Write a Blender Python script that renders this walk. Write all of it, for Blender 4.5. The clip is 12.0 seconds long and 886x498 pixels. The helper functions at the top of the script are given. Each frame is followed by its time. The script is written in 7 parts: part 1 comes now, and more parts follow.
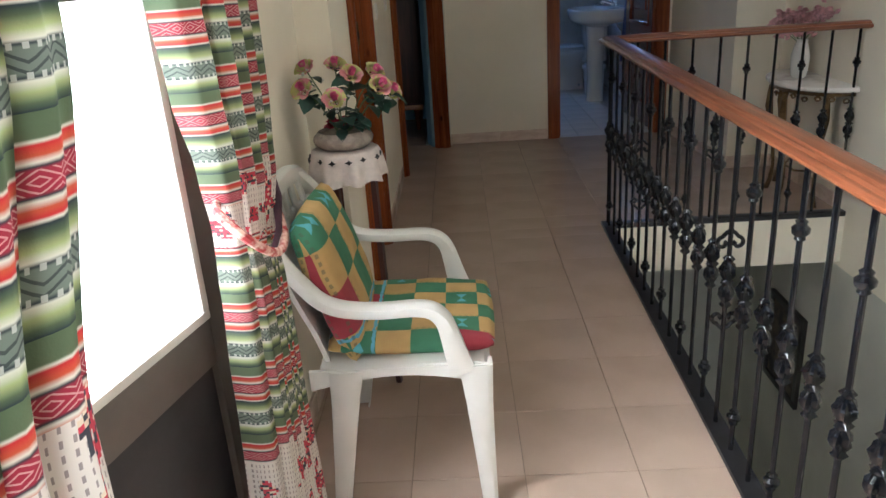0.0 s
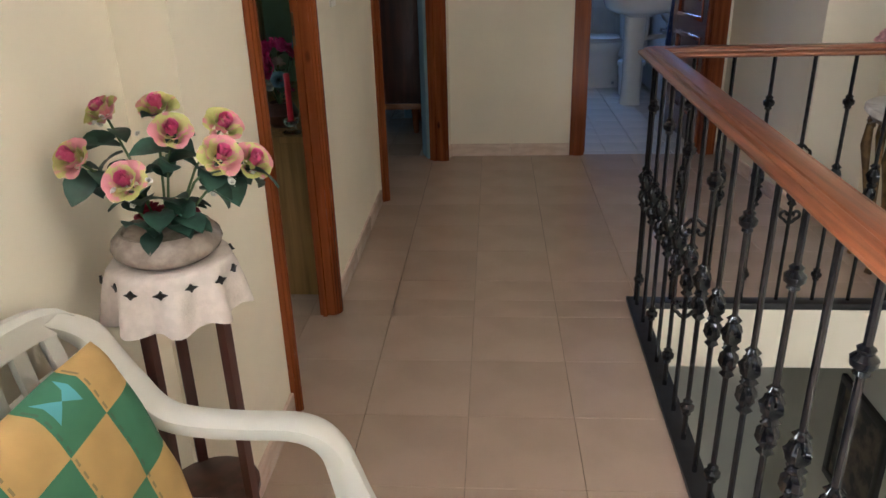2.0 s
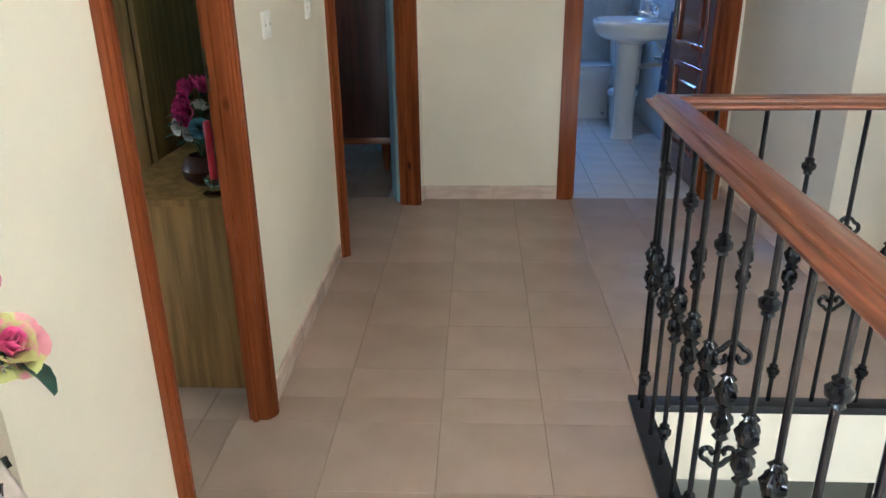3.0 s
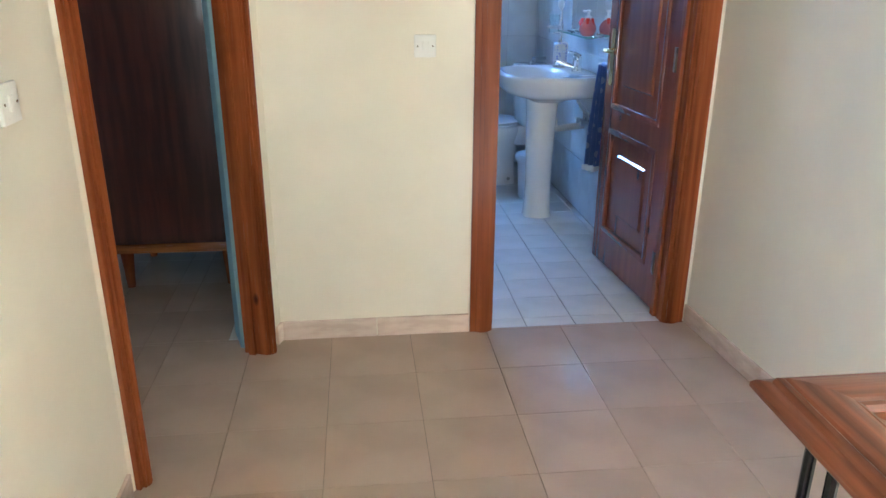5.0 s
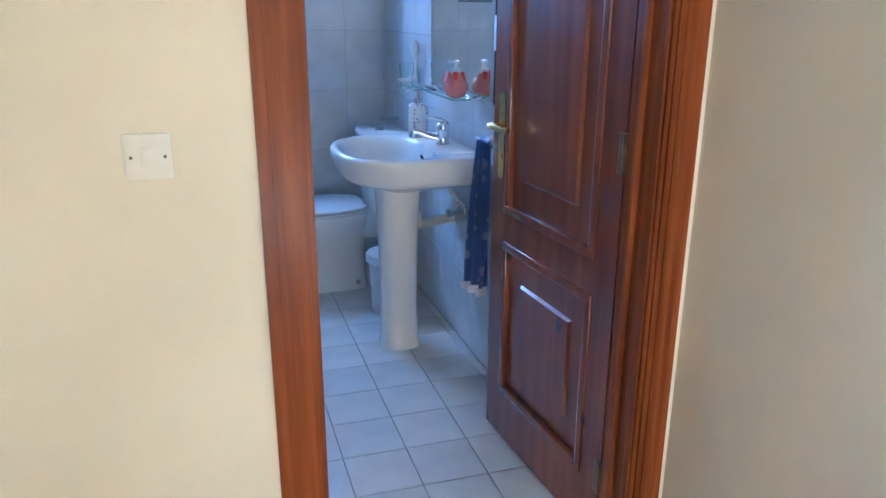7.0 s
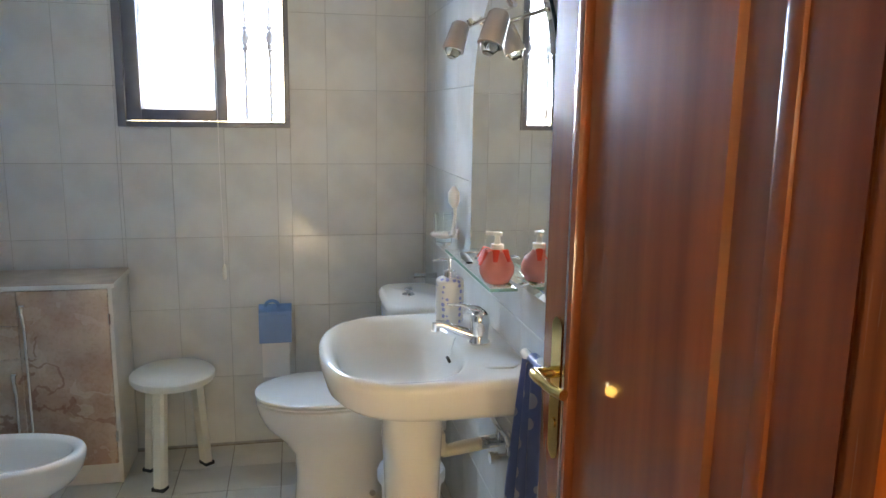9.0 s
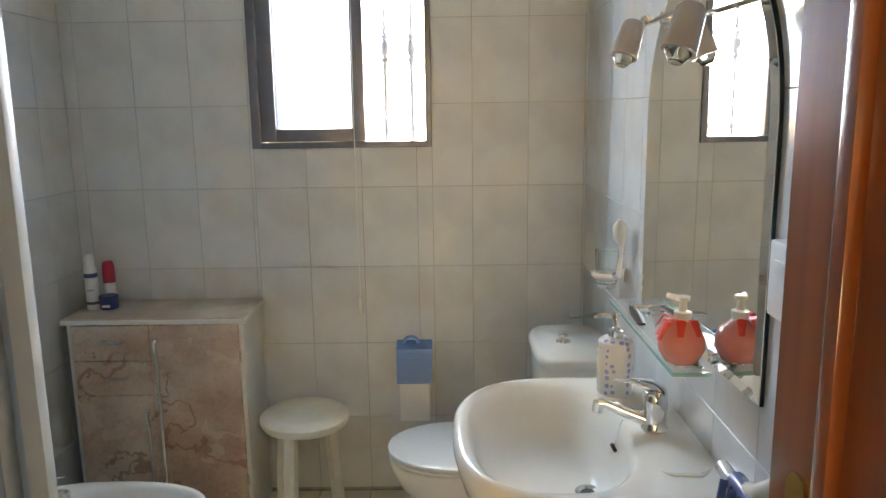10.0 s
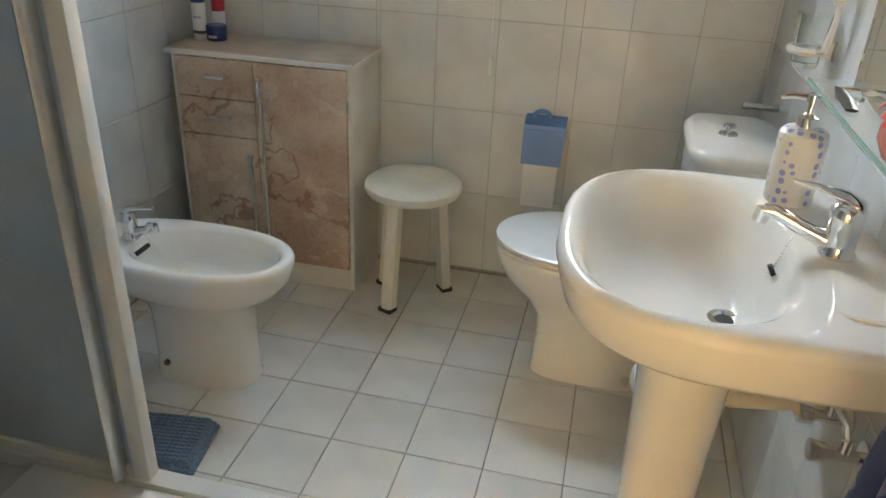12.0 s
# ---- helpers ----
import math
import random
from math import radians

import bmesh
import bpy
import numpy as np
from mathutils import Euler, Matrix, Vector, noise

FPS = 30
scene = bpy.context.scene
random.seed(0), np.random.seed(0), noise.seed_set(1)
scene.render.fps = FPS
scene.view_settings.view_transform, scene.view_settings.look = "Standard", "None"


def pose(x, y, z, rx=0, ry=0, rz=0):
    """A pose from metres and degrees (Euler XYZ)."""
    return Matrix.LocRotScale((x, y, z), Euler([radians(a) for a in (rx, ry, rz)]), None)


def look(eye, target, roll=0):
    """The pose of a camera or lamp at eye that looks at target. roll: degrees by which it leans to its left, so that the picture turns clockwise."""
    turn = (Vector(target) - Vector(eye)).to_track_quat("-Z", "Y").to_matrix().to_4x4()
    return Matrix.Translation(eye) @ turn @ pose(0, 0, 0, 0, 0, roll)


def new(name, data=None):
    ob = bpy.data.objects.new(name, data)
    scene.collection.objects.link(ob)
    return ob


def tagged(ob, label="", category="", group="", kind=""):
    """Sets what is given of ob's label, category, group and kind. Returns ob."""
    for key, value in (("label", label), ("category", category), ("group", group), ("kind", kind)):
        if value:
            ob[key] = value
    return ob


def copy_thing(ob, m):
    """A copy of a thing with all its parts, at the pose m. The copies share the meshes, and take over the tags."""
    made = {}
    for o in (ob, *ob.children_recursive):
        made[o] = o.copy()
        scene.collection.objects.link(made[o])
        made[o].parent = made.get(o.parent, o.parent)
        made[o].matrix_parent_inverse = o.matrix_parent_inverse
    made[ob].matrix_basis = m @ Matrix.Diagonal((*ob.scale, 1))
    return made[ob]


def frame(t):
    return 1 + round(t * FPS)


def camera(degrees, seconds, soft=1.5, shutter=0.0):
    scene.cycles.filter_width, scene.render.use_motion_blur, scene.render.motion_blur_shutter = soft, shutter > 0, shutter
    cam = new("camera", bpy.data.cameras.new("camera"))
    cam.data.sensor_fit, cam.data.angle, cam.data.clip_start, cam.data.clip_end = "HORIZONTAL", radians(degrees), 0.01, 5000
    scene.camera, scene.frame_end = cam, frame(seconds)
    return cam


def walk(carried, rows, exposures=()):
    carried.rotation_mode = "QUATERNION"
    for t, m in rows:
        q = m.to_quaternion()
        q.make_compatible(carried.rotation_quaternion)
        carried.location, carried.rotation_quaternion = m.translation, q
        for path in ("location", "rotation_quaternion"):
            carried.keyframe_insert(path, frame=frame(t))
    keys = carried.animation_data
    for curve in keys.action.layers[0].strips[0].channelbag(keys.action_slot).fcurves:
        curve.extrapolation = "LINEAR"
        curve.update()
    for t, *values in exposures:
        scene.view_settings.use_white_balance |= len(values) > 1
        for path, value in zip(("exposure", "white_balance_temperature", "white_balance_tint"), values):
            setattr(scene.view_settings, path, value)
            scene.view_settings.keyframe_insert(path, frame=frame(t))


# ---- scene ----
cam = camera(61.6, 12.0)
PATH = [
    (0, (0.578, 0.143, 1.283), (0.514, 2.008, 0.565), -3.8),
    (0.5, (0.665, 0.405, 1.271), (0.6, 2.264, 0.535), -2.4),
    (1, (0.729, 0.659, 1.268), (0.621, 2.503, 0.501), -1.6),
    (1.5, (0.745, 0.931, 1.262), (0.612, 2.767, 0.479), -1.8),
    (2, (0.77, 1.199, 1.273), (0.635, 3.035, 0.492), -1.6),
    (2.5, (0.826, 1.481, 1.292), (0.699, 3.327, 0.531), -1.4),
    (3, (0.805, 1.761, 1.27), (0.712, 3.615, 0.526), -0.8),
    (3.2, (0.796, 1.886, 1.285), (0.717, 3.746, 0.555), -0.5),
    (4.8, (0.82, 2.947, 1.326), (0.995, 4.816, 0.635), 0.4),
    (5, (0.831, 3.074, 1.316), (1.044, 4.937, 0.621), 0.3),
    (5.5, (0.884, 3.422, 1.285), (1.195, 5.261, 0.563), 0.1),
    (6, (0.93, 3.753, 1.274), (1.344, 5.56, 0.523), 0.1),
    (6.5, (1.002, 4.092, 1.282), (1.515, 5.87, 0.523), 0.5),
    (7, (1.157, 4.392, 1.313), (1.735, 6.206, 0.701), 0.3),
    (7.5, (1.267, 4.641, 1.379), (1.867, 6.511, 1.0), 0.3),
    (7.7, (1.297, 4.753, 1.411), (1.899, 6.641, 1.139), 0.5),
    (9.3, (1.563, 5.379, 1.427), (1.858, 7.321, 1.052), 0.4),
    (9.4, (1.565, 5.428, 1.43), (1.823, 7.376, 1.054), 0.2),
    (9.5, (1.56, 5.461, 1.449), (1.778, 7.413, 1.07), -0.1),
    (10, (1.595, 5.631, 1.485), (1.574, 7.597, 1.118), -0.8),
    (10.5, (1.645, 5.76, 1.464), (1.492, 7.701, 1.007), 0.3),
    (11, (1.647, 5.81, 1.416), (1.436, 7.699, 0.794), 1.5),
    (11.2, (1.662, 5.814, 1.396), (1.417, 7.676, 0.709), 1.6),
    (11.5, (1.661, 5.843, 1.367), (1.37, 7.656, 0.572), 2.1),
    (12, (1.648, 5.966, 1.321), (1.266, 7.708, 0.417), 2.6),
]
walk(cam, [(t, look(eye, target, roll)) for t, eye, target, roll in PATH],
     exposures=[(0, -0.9, 5700, 9), (0.6, -0.9, 5700, 11), (1.5, -0.58, 6200, 15), (2.5, 0.12, 5500, 8), (3.2, 0.68, 5300, 6), (5.0, 1.36, 5500, 6), (6.5, 1.55, 5500, 7), (7.7, 0.95, 6700, 11), (9.3, 1.6, 15500, 12), (10.5, 1.42, 22000, 14), (12, 1.68, 23000, 13)])

# ---- light ----
world = bpy.data.worlds.new("world")
scene.world = world
world.use_nodes = True
_n = world.node_tree.nodes
_sky = _n.new("ShaderNodeTexSky")
_sky.sky_type, _sky.sun_disc = "NISHITA", False
_sky.sun_elevation, _sky.sun_rotation = radians(42), radians(200)
world.node_tree.links.new(_sky.outputs[0], _n["Background"].inputs[0])
_n["Background"].inputs[1].default_value = 0.12


def area(name, eye, target, sx, sy, watts, colour):
    """A rectangular area lamp: daylight in a window's opening, or added fill."""
    lamp = bpy.data.lights.new(name, "AREA")
    lamp.shape, lamp.size, lamp.size_y, lamp.energy, lamp.color = "RECTANGLE", sx, sy, watts, colour
    ob = new(name, lamp)
    ob.matrix_world = look(eye, target)
    return ob


area("daylight_balcony_door", (-0.22, 1.0, 1.3), (2, 0.3, 0.7), 1.4, 1.9, 460, (1, 0.98, 0.95))
# added fill from behind the start; no window is known there
area("fill_rear", (0.7, -1.72, 1.5), (0.8, 2, 0.9), 1.1, 1.2, 12, (1, 0.98, 0.95))
# added fill to brighten the lower stairwell, not a known window
area("fill_stairwell", (1.85, -1.84, -0.97), (1.9, 2, -1.1), 0.76, 1.0, 36, (1, 0.98, 0.95))
area("daylight_bathroom_window", (1.2, 8.66, 1.72), (1.25, 7, 0.7), 0.62, 0.62, 40, (0.175, 0.42, 1))
# added fill for the first bedroom, at an unseen opening
area("fill_bedroom", (-2.95, 3.4, 1.5), (0, 3.5, 1.0), 1.0, 1.1, 10, (1, 0.97, 0.9))
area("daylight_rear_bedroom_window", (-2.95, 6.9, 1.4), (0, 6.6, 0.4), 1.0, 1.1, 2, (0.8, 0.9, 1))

# ---- materials ----
def mat(name, colour, rough=0.5, metal=0.0, var=0.12, scale=6.0, bump=0.0, bscale=80.0, coat=0.0, rand=0.0,
        trans=0.0, stretch=(1, 1, 1), alpha=1.0, spec=0.5, ior=1.45, emit=0.0, dark=None, mix=(0.4, 0.6)):
    """A surface with stains at one scale, grain at another, and relief."""
    m = bpy.data.materials.new(name)
    m.use_nodes = True
    n, l = m.node_tree.nodes, m.node_tree.links
    b = n["Principled BSDF"]
    tc = n.new("ShaderNodeTexCoord")
    mp = n.new("ShaderNodeMapping")
    mp.inputs["Scale"].default_value = stretch
    l.new(tc.outputs["Object"], mp.inputs[0])
    big = n.new("ShaderNodeTexNoise")
    big.inputs["Scale"].default_value, big.inputs["Detail"].default_value = scale, 6
    l.new(mp.outputs[0], big.inputs[0])
    ramp = n.new("ShaderNodeValToRGB")
    lo = dark or [c * (1 - var) for c in colour]
    hi = [min(1, c * (1 + var * 0.6)) for c in colour]
    ramp.color_ramp.elements[0].color, ramp.color_ramp.elements[1].color = (*lo, 1), (*hi, 1)
    ramp.color_ramp.elements[0].position, ramp.color_ramp.elements[1].position = mix
    l.new(big.outputs[0], ramp.inputs[0])
    out = ramp.outputs[0]
    if rand:
        info = n.new("ShaderNodeObjectInfo")
        hsv = n.new("ShaderNodeHueSaturation")
        rng = n.new("ShaderNodeMapRange")
        rng.inputs[3].default_value, rng.inputs[4].default_value = 1 - rand, 1 + rand
        l.new(info.outputs["Random"], rng.inputs[0])
        l.new(rng.outputs[0], hsv.inputs["Value"])
        l.new(out, hsv.inputs["Color"])
        out = hsv.outputs[0]
    l.new(out, b.inputs["Base Color"])
    fine = n.new("ShaderNodeTexNoise")
    fine.inputs["Scale"].default_value, fine.inputs["Detail"].default_value = bscale, 4
    l.new(mp.outputs[0], fine.inputs[0])
    rr = n.new("ShaderNodeMapRange")
    rr.inputs[3].default_value, rr.inputs[4].default_value = max(0.02, rough * 0.82), min(1, rough * 1.18)
    l.new(fine.outputs[0], rr.inputs[0])
    l.new(rr.outputs[0], b.inputs["Roughness"])
    if bump:
        bp = n.new("ShaderNodeBump")
        bp.inputs["Strength"].default_value, bp.inputs["Distance"].default_value = bump, 0.004
        l.new(fine.outputs[0], bp.inputs["Height"])
        l.new(bp.outputs[0], b.inputs["Normal"])
    b.inputs["Metallic"].default_value, b.inputs["Coat Weight"].default_value = metal, coat
    b.inputs["Coat Roughness"].default_value = 0.08
    b.inputs["Transmission Weight"].default_value, b.inputs["IOR"].default_value = trans, ior
    b.inputs["Specular IOR Level"].default_value = spec
    b.inputs["Alpha"].default_value = alpha
    if emit:
        b.inputs["Emission Color"].default_value, b.inputs["Emission Strength"].default_value = (*colour, 1), emit
    return m


def ramp_mat(name, factor, stops, rough=0.8, bump=0.0, constant=True):
    """A cloth whose colours follow a ramp; factor(nodes, links, coordinates) gives the ramp's socket."""
    m = bpy.data.materials.new(name)
    m.use_nodes = True
    n, l = m.node_tree.nodes, m.node_tree.links
    tc = n.new("ShaderNodeTexCoord")
    sep = n.new("ShaderNodeSeparateXYZ")
    l.new(tc.outputs["Object"], sep.inputs[0])
    ramp = n.new("ShaderNodeValToRGB")
    e = ramp.color_ramp.elements
    while len(e) < len(stops):
        e.new(0.5)
    for k, (p, c) in zip(e, stops):
        k.position, k.color = p, (*c, 1)
    ramp.color_ramp.interpolation = "CONSTANT" if constant else "LINEAR"
    l.new(factor(n, l, tc, sep), ramp.inputs[0])
    b = n["Principled BSDF"]
    b.inputs["Roughness"].default_value = rough
    return m, n, l, ramp.outputs[0], b, tc, sep


def math_node(n, l, op, a, b=None, c=None):
    k = n.new("ShaderNodeMath")
    k.operation = op
    for i, v in enumerate((a, b, c)):
        if v is None:
            continue
        if isinstance(v, (int, float)):
            k.inputs[i].default_value = v
        else:
            l.new(v, k.inputs[i])
    return k.outputs[0]


def mix_node(n, l, f, a, b):
    k = n.new("ShaderNodeMix")
    k.data_type = "RGBA"
    for s, v in ((k.inputs[0], f), (k.inputs[6], a), (k.inputs[7], b)):
        if isinstance(v, (int, float)):
            s.default_value = v
        elif isinstance(v, tuple):
            s.default_value = (*v, 1)
        else:
            l.new(v, s)
    return k.outputs[2]


PLASTER = mat("cream_plaster", (0.82, 0.755, 0.62), 0.65, var=0.05, scale=1.6, bump=0.12, bscale=45)
PLASTER_GREEN = mat("green_plaster", (0.30, 0.46, 0.36), 0.7, var=0.08, scale=2, bump=0.1, bscale=50)
PLASTER_BLUE = mat("blue_plaster", (0.33, 0.52, 0.60), 0.7, var=0.08, scale=2, bump=0.1, bscale=50)
# plaster greyed and darkened: the lower stairwell's shade is in this colour
PLASTER_LOW = mat("shaded_plaster", (0.56, 0.55, 0.48), 0.7, var=0.08, scale=2, bump=0.1, bscale=50)
CEILING = mat("ceiling_paint", (0.82, 0.80, 0.74), 0.75, var=0.04, scale=2)
TILE = mat("beige_floor_tile", (0.45, 0.335, 0.262), 0.14, var=0.06, scale=4, bump=0.03, bscale=300, rand=0.045, spec=0.5)
GROUT = mat("grey_grout", (0.30, 0.23, 0.185), 0.9, var=0.25, scale=30)
BTILE = mat("cream_bathroom_floor_tile", (0.68, 0.645, 0.58), 0.2, var=0.06, scale=5, rand=0.03)
BGROUT = mat("brown_bathroom_grout", (0.36, 0.30, 0.24), 0.9, var=0.25, scale=30)
SHADE_GLASS = mat("smoky_shade_glass", (0.42, 0.37, 0.35), 0.2, var=0.1)
WTILE = mat("glazed_wall_tile", (0.64, 0.655, 0.645), 0.11, var=0.07, scale=5, bump=0.10, bscale=9, rand=0.02, spec=0.12)
WGROUT = mat("grey_wall_grout", (0.36, 0.355, 0.34), 0.9, var=0.12, scale=30)
SKIRT = mat("pink_marble_skirting", (0.68, 0.55, 0.46), 0.25, var=0.15, scale=10, stretch=(1, 1, 3), dark=(0.64, 0.49, 0.40), rand=0.05)
PINE = mat("varnished_pine", (0.235, 0.066, 0.021), 0.26, var=0.4, scale=4, stretch=(9, 9, 0.4), bump=0.08, bscale=18, coat=0.0, spec=0.16, dark=(0.15, 0.036, 0.011), mix=(0.32, 0.68))
PINE_X = mat("varnished_pine_across", (0.33, 0.115, 0.032), 0.26, var=0.4, scale=5, stretch=(0.7, 9, 9), bump=0.08, bscale=18, coat=0.5, dark=(0.17, 0.05, 0.014), mix=(0.32, 0.68))
RAILWOOD = mat("varnished_handrail_wood", (0.20, 0.062, 0.025), 0.3, var=0.4, scale=8, stretch=(12, 0.5, 12), bump=0.12, bscale=22, coat=0.5, dark=(0.10, 0.03, 0.013), mix=(0.3, 0.7))
RAILWOOD_X = mat("varnished_handrail_wood_across", (0.20, 0.062, 0.027), 0.3, var=0.4, scale=8, stretch=(0.5, 12, 12), bump=0.12, bscale=22, coat=0.5, dark=(0.115, 0.034, 0.015), mix=(0.3, 0.7))
DOORWOOD = mat("red_brown_door_wood", (0.215, 0.056, 0.022), 0.25, var=0.35, scale=3.2, stretch=(7, 7, 0.35), bump=0.02, bscale=16, coat=0.7, spec=0.35, dark=(0.165, 0.041, 0.017), mix=(0.3, 0.7))
MAHOGANY = mat("dark_mahogany", (0.07, 0.022, 0.016), 0.35, var=0.3, scale=4, stretch=(8, 8, 0.7), coat=0.3)
OAK = mat("honey_oak_veneer", (0.36, 0.215, 0.08), 0.4, var=0.3, scale=4, stretch=(9, 9, 0.6), bump=0.05, bscale=20)
IRON = mat("black_gloss_iron", (0.004, 0.0045, 0.006), 0.07, metal=0.0, var=0.3, scale=20, bump=0.03, bscale=90, coat=0.0, spec=0.45)
BAR = mat("black_painted_bar", (0.014, 0.014, 0.016), 0.4, var=0.3, scale=20, bump=0.1, bscale=60)
PLASTIC = mat("white_garden_plastic", (0.66, 0.635, 0.575), 0.36, var=0.06, scale=5, bump=0.03, bscale=200)
ALU = mat("brown_aluminium", (0.15, 0.127, 0.11), 0.35, metal=0.2, var=0.1, scale=8)
ALU_DARK = mat("dark_door_panel", (0.035, 0.033, 0.034), 0.4, var=0.2, scale=6)
ALU_BATH = mat("grey_aluminium", (0.16, 0.17, 0.20), 0.35, metal=0.4, var=0.08, scale=8)
CERAMIC = mat("white_ceramic", (0.80, 0.765, 0.71), 0.07, var=0.025, scale=3, spec=0.6)
CERAMIC_LID = mat("white_seat_plastic", (0.80, 0.78, 0.74), 0.16, var=0.03, scale=3)
CHROME = mat("chrome", (0.80, 0.80, 0.80), 0.09, metal=1.0, var=0.03)
CHROME_DULL = mat("satin_aluminium", (0.62, 0.62, 0.61), 0.34, metal=0.8, var=0.05)
BRASS = mat("polished_brass", (0.75, 0.52, 0.20), 0.16, metal=1.0, var=0.1)
MIRROR = mat("mirror_glass", (0.86, 0.88, 0.87), 0.012, metal=1.0, var=0.01)
MIRROR_EDGE = mat("mirror_edge", (0.02, 0.045, 0.05), 0.2, var=0.2)
GLASS = mat("clear_glass", (0.93, 0.98, 0.96), 0.02, trans=1.0, var=0.01)
GLASS_EDGE = mat("green_glass_edge", (0.45, 0.78, 0.66), 0.1, trans=0.5, var=0.05)
SHELFGLASS = mat("thin_shelf_glass", (0.80, 0.93, 0.88), 0.03, var=0.02, alpha=0.22, coat=1.0, spec=0.9)
FROST = mat("frosted_glass", (0.93, 0.95, 0.97), 0.45, trans=0.9, var=0.02, bump=0.5, bscale=120)
SHOWERGLASS = mat("blue_grey_shower_glass", (0.50, 0.58, 0.64), 0.4, trans=0.35, var=0.05, bump=0.3, bscale=150)
SWITCH = mat("switch_plastic", (0.81, 0.79, 0.73), 0.3, var=0.04)
POTTERY = mat("speckled_pottery", (0.30, 0.245, 0.205), 0.2, var=0.3, scale=40, bump=0.08, bscale=60, dark=(0.25, 0.20, 0.168))
LACE = mat("cream_lace", (0.62, 0.54, 0.485), 0.9, var=0.06, scale=60, bump=0.3, bscale=220)
PETAL_OUTER = mat("yellow_green_petal", (0.58, 0.24, 0.27), 0.6, var=0.3, scale=34, dark=(0.55, 0.55, 0.20), mix=(0.47, 0.56))
LEAF = mat("dark_green_leaf", (0.024, 0.062, 0.042), 0.45, var=0.45, scale=25, rand=0.25)
PETAL = mat("pink_petal", (0.60, 0.10, 0.24), 0.6, var=0.3, scale=42, dark=(0.66, 0.52, 0.30), mix=(0.30, 0.42), rand=0.15)
PETAL_DARK = mat("crimson_petal", (0.30, 0.02, 0.05), 0.7, var=0.4, scale=30)
PETAL_PALE = mat("pale_pink_blossom", (0.66, 0.36, 0.38), 0.7, var=0.25, scale=40, rand=0.15)
PETAL_BLUE = mat("blue_green_petal", (0.16, 0.33, 0.46), 0.6, var=0.3, scale=30)
PETAL_MAGENTA = mat("magenta_petal", (0.62, 0.05, 0.24), 0.6, var=0.3, scale=30)
STEM = mat("green_stem", (0.10, 0.16, 0.07), 0.6, var=0.2)
RED_GLOSS = mat("red_wax", (0.65, 0.02, 0.05), 0.35, var=0.1)
SEA_GLAZE = mat("grey_green_glaze", (0.28, 0.38, 0.38), 0.15, var=0.12, scale=30)
STRAP = mat("dark_maroon_strap", (0.06, 0.022, 0.035), 0.7, var=0.3, scale=30)
RED_RIBBON = mat("red_ribbon", (0.80, 0.06, 0.03), 0.5, var=0.1)
PINK_SOAP = mat("pink_liquid_soap", (0.82, 0.27, 0.23), 0.15, var=0.05, coat=0.6)
MARBLE_TOP = mat("white_marble", (0.78, 0.75, 0.71), 0.2, var=0.2, scale=9, dark=(0.55, 0.51, 0.47), mix=(0.3, 0.5))
GILT = mat("aged_bronze", (0.16, 0.10, 0.045), 0.35, metal=0.7, var=0.4, scale=20)
WHITE_GLAZE = mat("white_glazed_vase", (0.78, 0.76, 0.72), 0.18, var=0.04)
LAMINATE_EDGE = mat("white_melamine", (0.74, 0.71, 0.66), 0.4, var=0.06)
STOOLWHITE = mat("cream_lacquer", (0.76, 0.73, 0.64), 0.3, var=0.05)
BLUE_PLASTIC = mat("blue_plastic", (0.10, 0.27, 0.55), 0.35, var=0.08)
PAPER = mat("white_paper", (0.86, 0.84, 0.81), 0.9, var=0.04)
BIN = mat("white_bin_plastic", (0.70, 0.71, 0.72), 0.35, var=0.05)
RUBBER = mat("black_rubber", (0.02, 0.02, 0.02), 0.6)
NAVY = mat("navy_plastic", (0.02, 0.045, 0.16), 0.3, var=0.1)
RED_PLASTIC = mat("red_cap_plastic", (0.55, 0.03, 0.06), 0.35, var=0.1)
WHITE_PLASTIC = mat("white_bottle_plastic", (0.80, 0.80, 0.80), 0.3, var=0.03)
BLACK = mat("black_lacquer", (0.015, 0.013, 0.012), 0.4, var=0.3)
PICTURE = mat("dark_picture_print", (0.10, 0.075, 0.055), 0.5, var=0.6, scale=14, dark=(0.02, 0.02, 0.02))
PIPE = mat("cream_drain_pipe", (0.66, 0.60, 0.50), 0.4, var=0.1)
CHALK = mat("white_painted_bars", (0.45, 0.44, 0.43), 0.4, var=0.05)
MAT_BLUE = mat("blue_towelling", (0.16, 0.27, 0.38), 0.95, var=0.35, scale=140, bump=0.8, bscale=220, stretch=(1, 4, 1))
BACKDROP = mat("hazy_daylight", (1.0, 0.99, 0.97), 1.0, emit=5.0, var=0.01)


def knots(m, scale, size, colour):
    """Small dark knots, here and there along the grain."""
    n, l = m.node_tree.nodes, m.node_tree.links
    b = n["Principled BSDF"]
    tc = n.new("ShaderNodeTexCoord")
    mp = n.new("ShaderNodeMapping")
    mp.inputs["Scale"].default_value = (1, 1, 0.45)
    l.new(tc.outputs["Object"], mp.inputs[0])
    v = n.new("ShaderNodeTexVoronoi")
    v.inputs["Scale"].default_value = scale
    l.new(mp.outputs[0], v.inputs["Vector"])
    r = n.new("ShaderNodeMapRange")
    r.inputs[1].default_value, r.inputs[2].default_value = size, size * 0.35
    l.new(v.outputs["Distance"], r.inputs[0])
    old = b.inputs["Base Color"].links[0].from_socket
    l.new(mix_node(n, l, r.outputs[0], old, colour), b.inputs["Base Color"])


for _m in (DOORWOOD, PINE):
    knots(_m, 7.5, 0.10, (0.05, 0.012, 0.006))


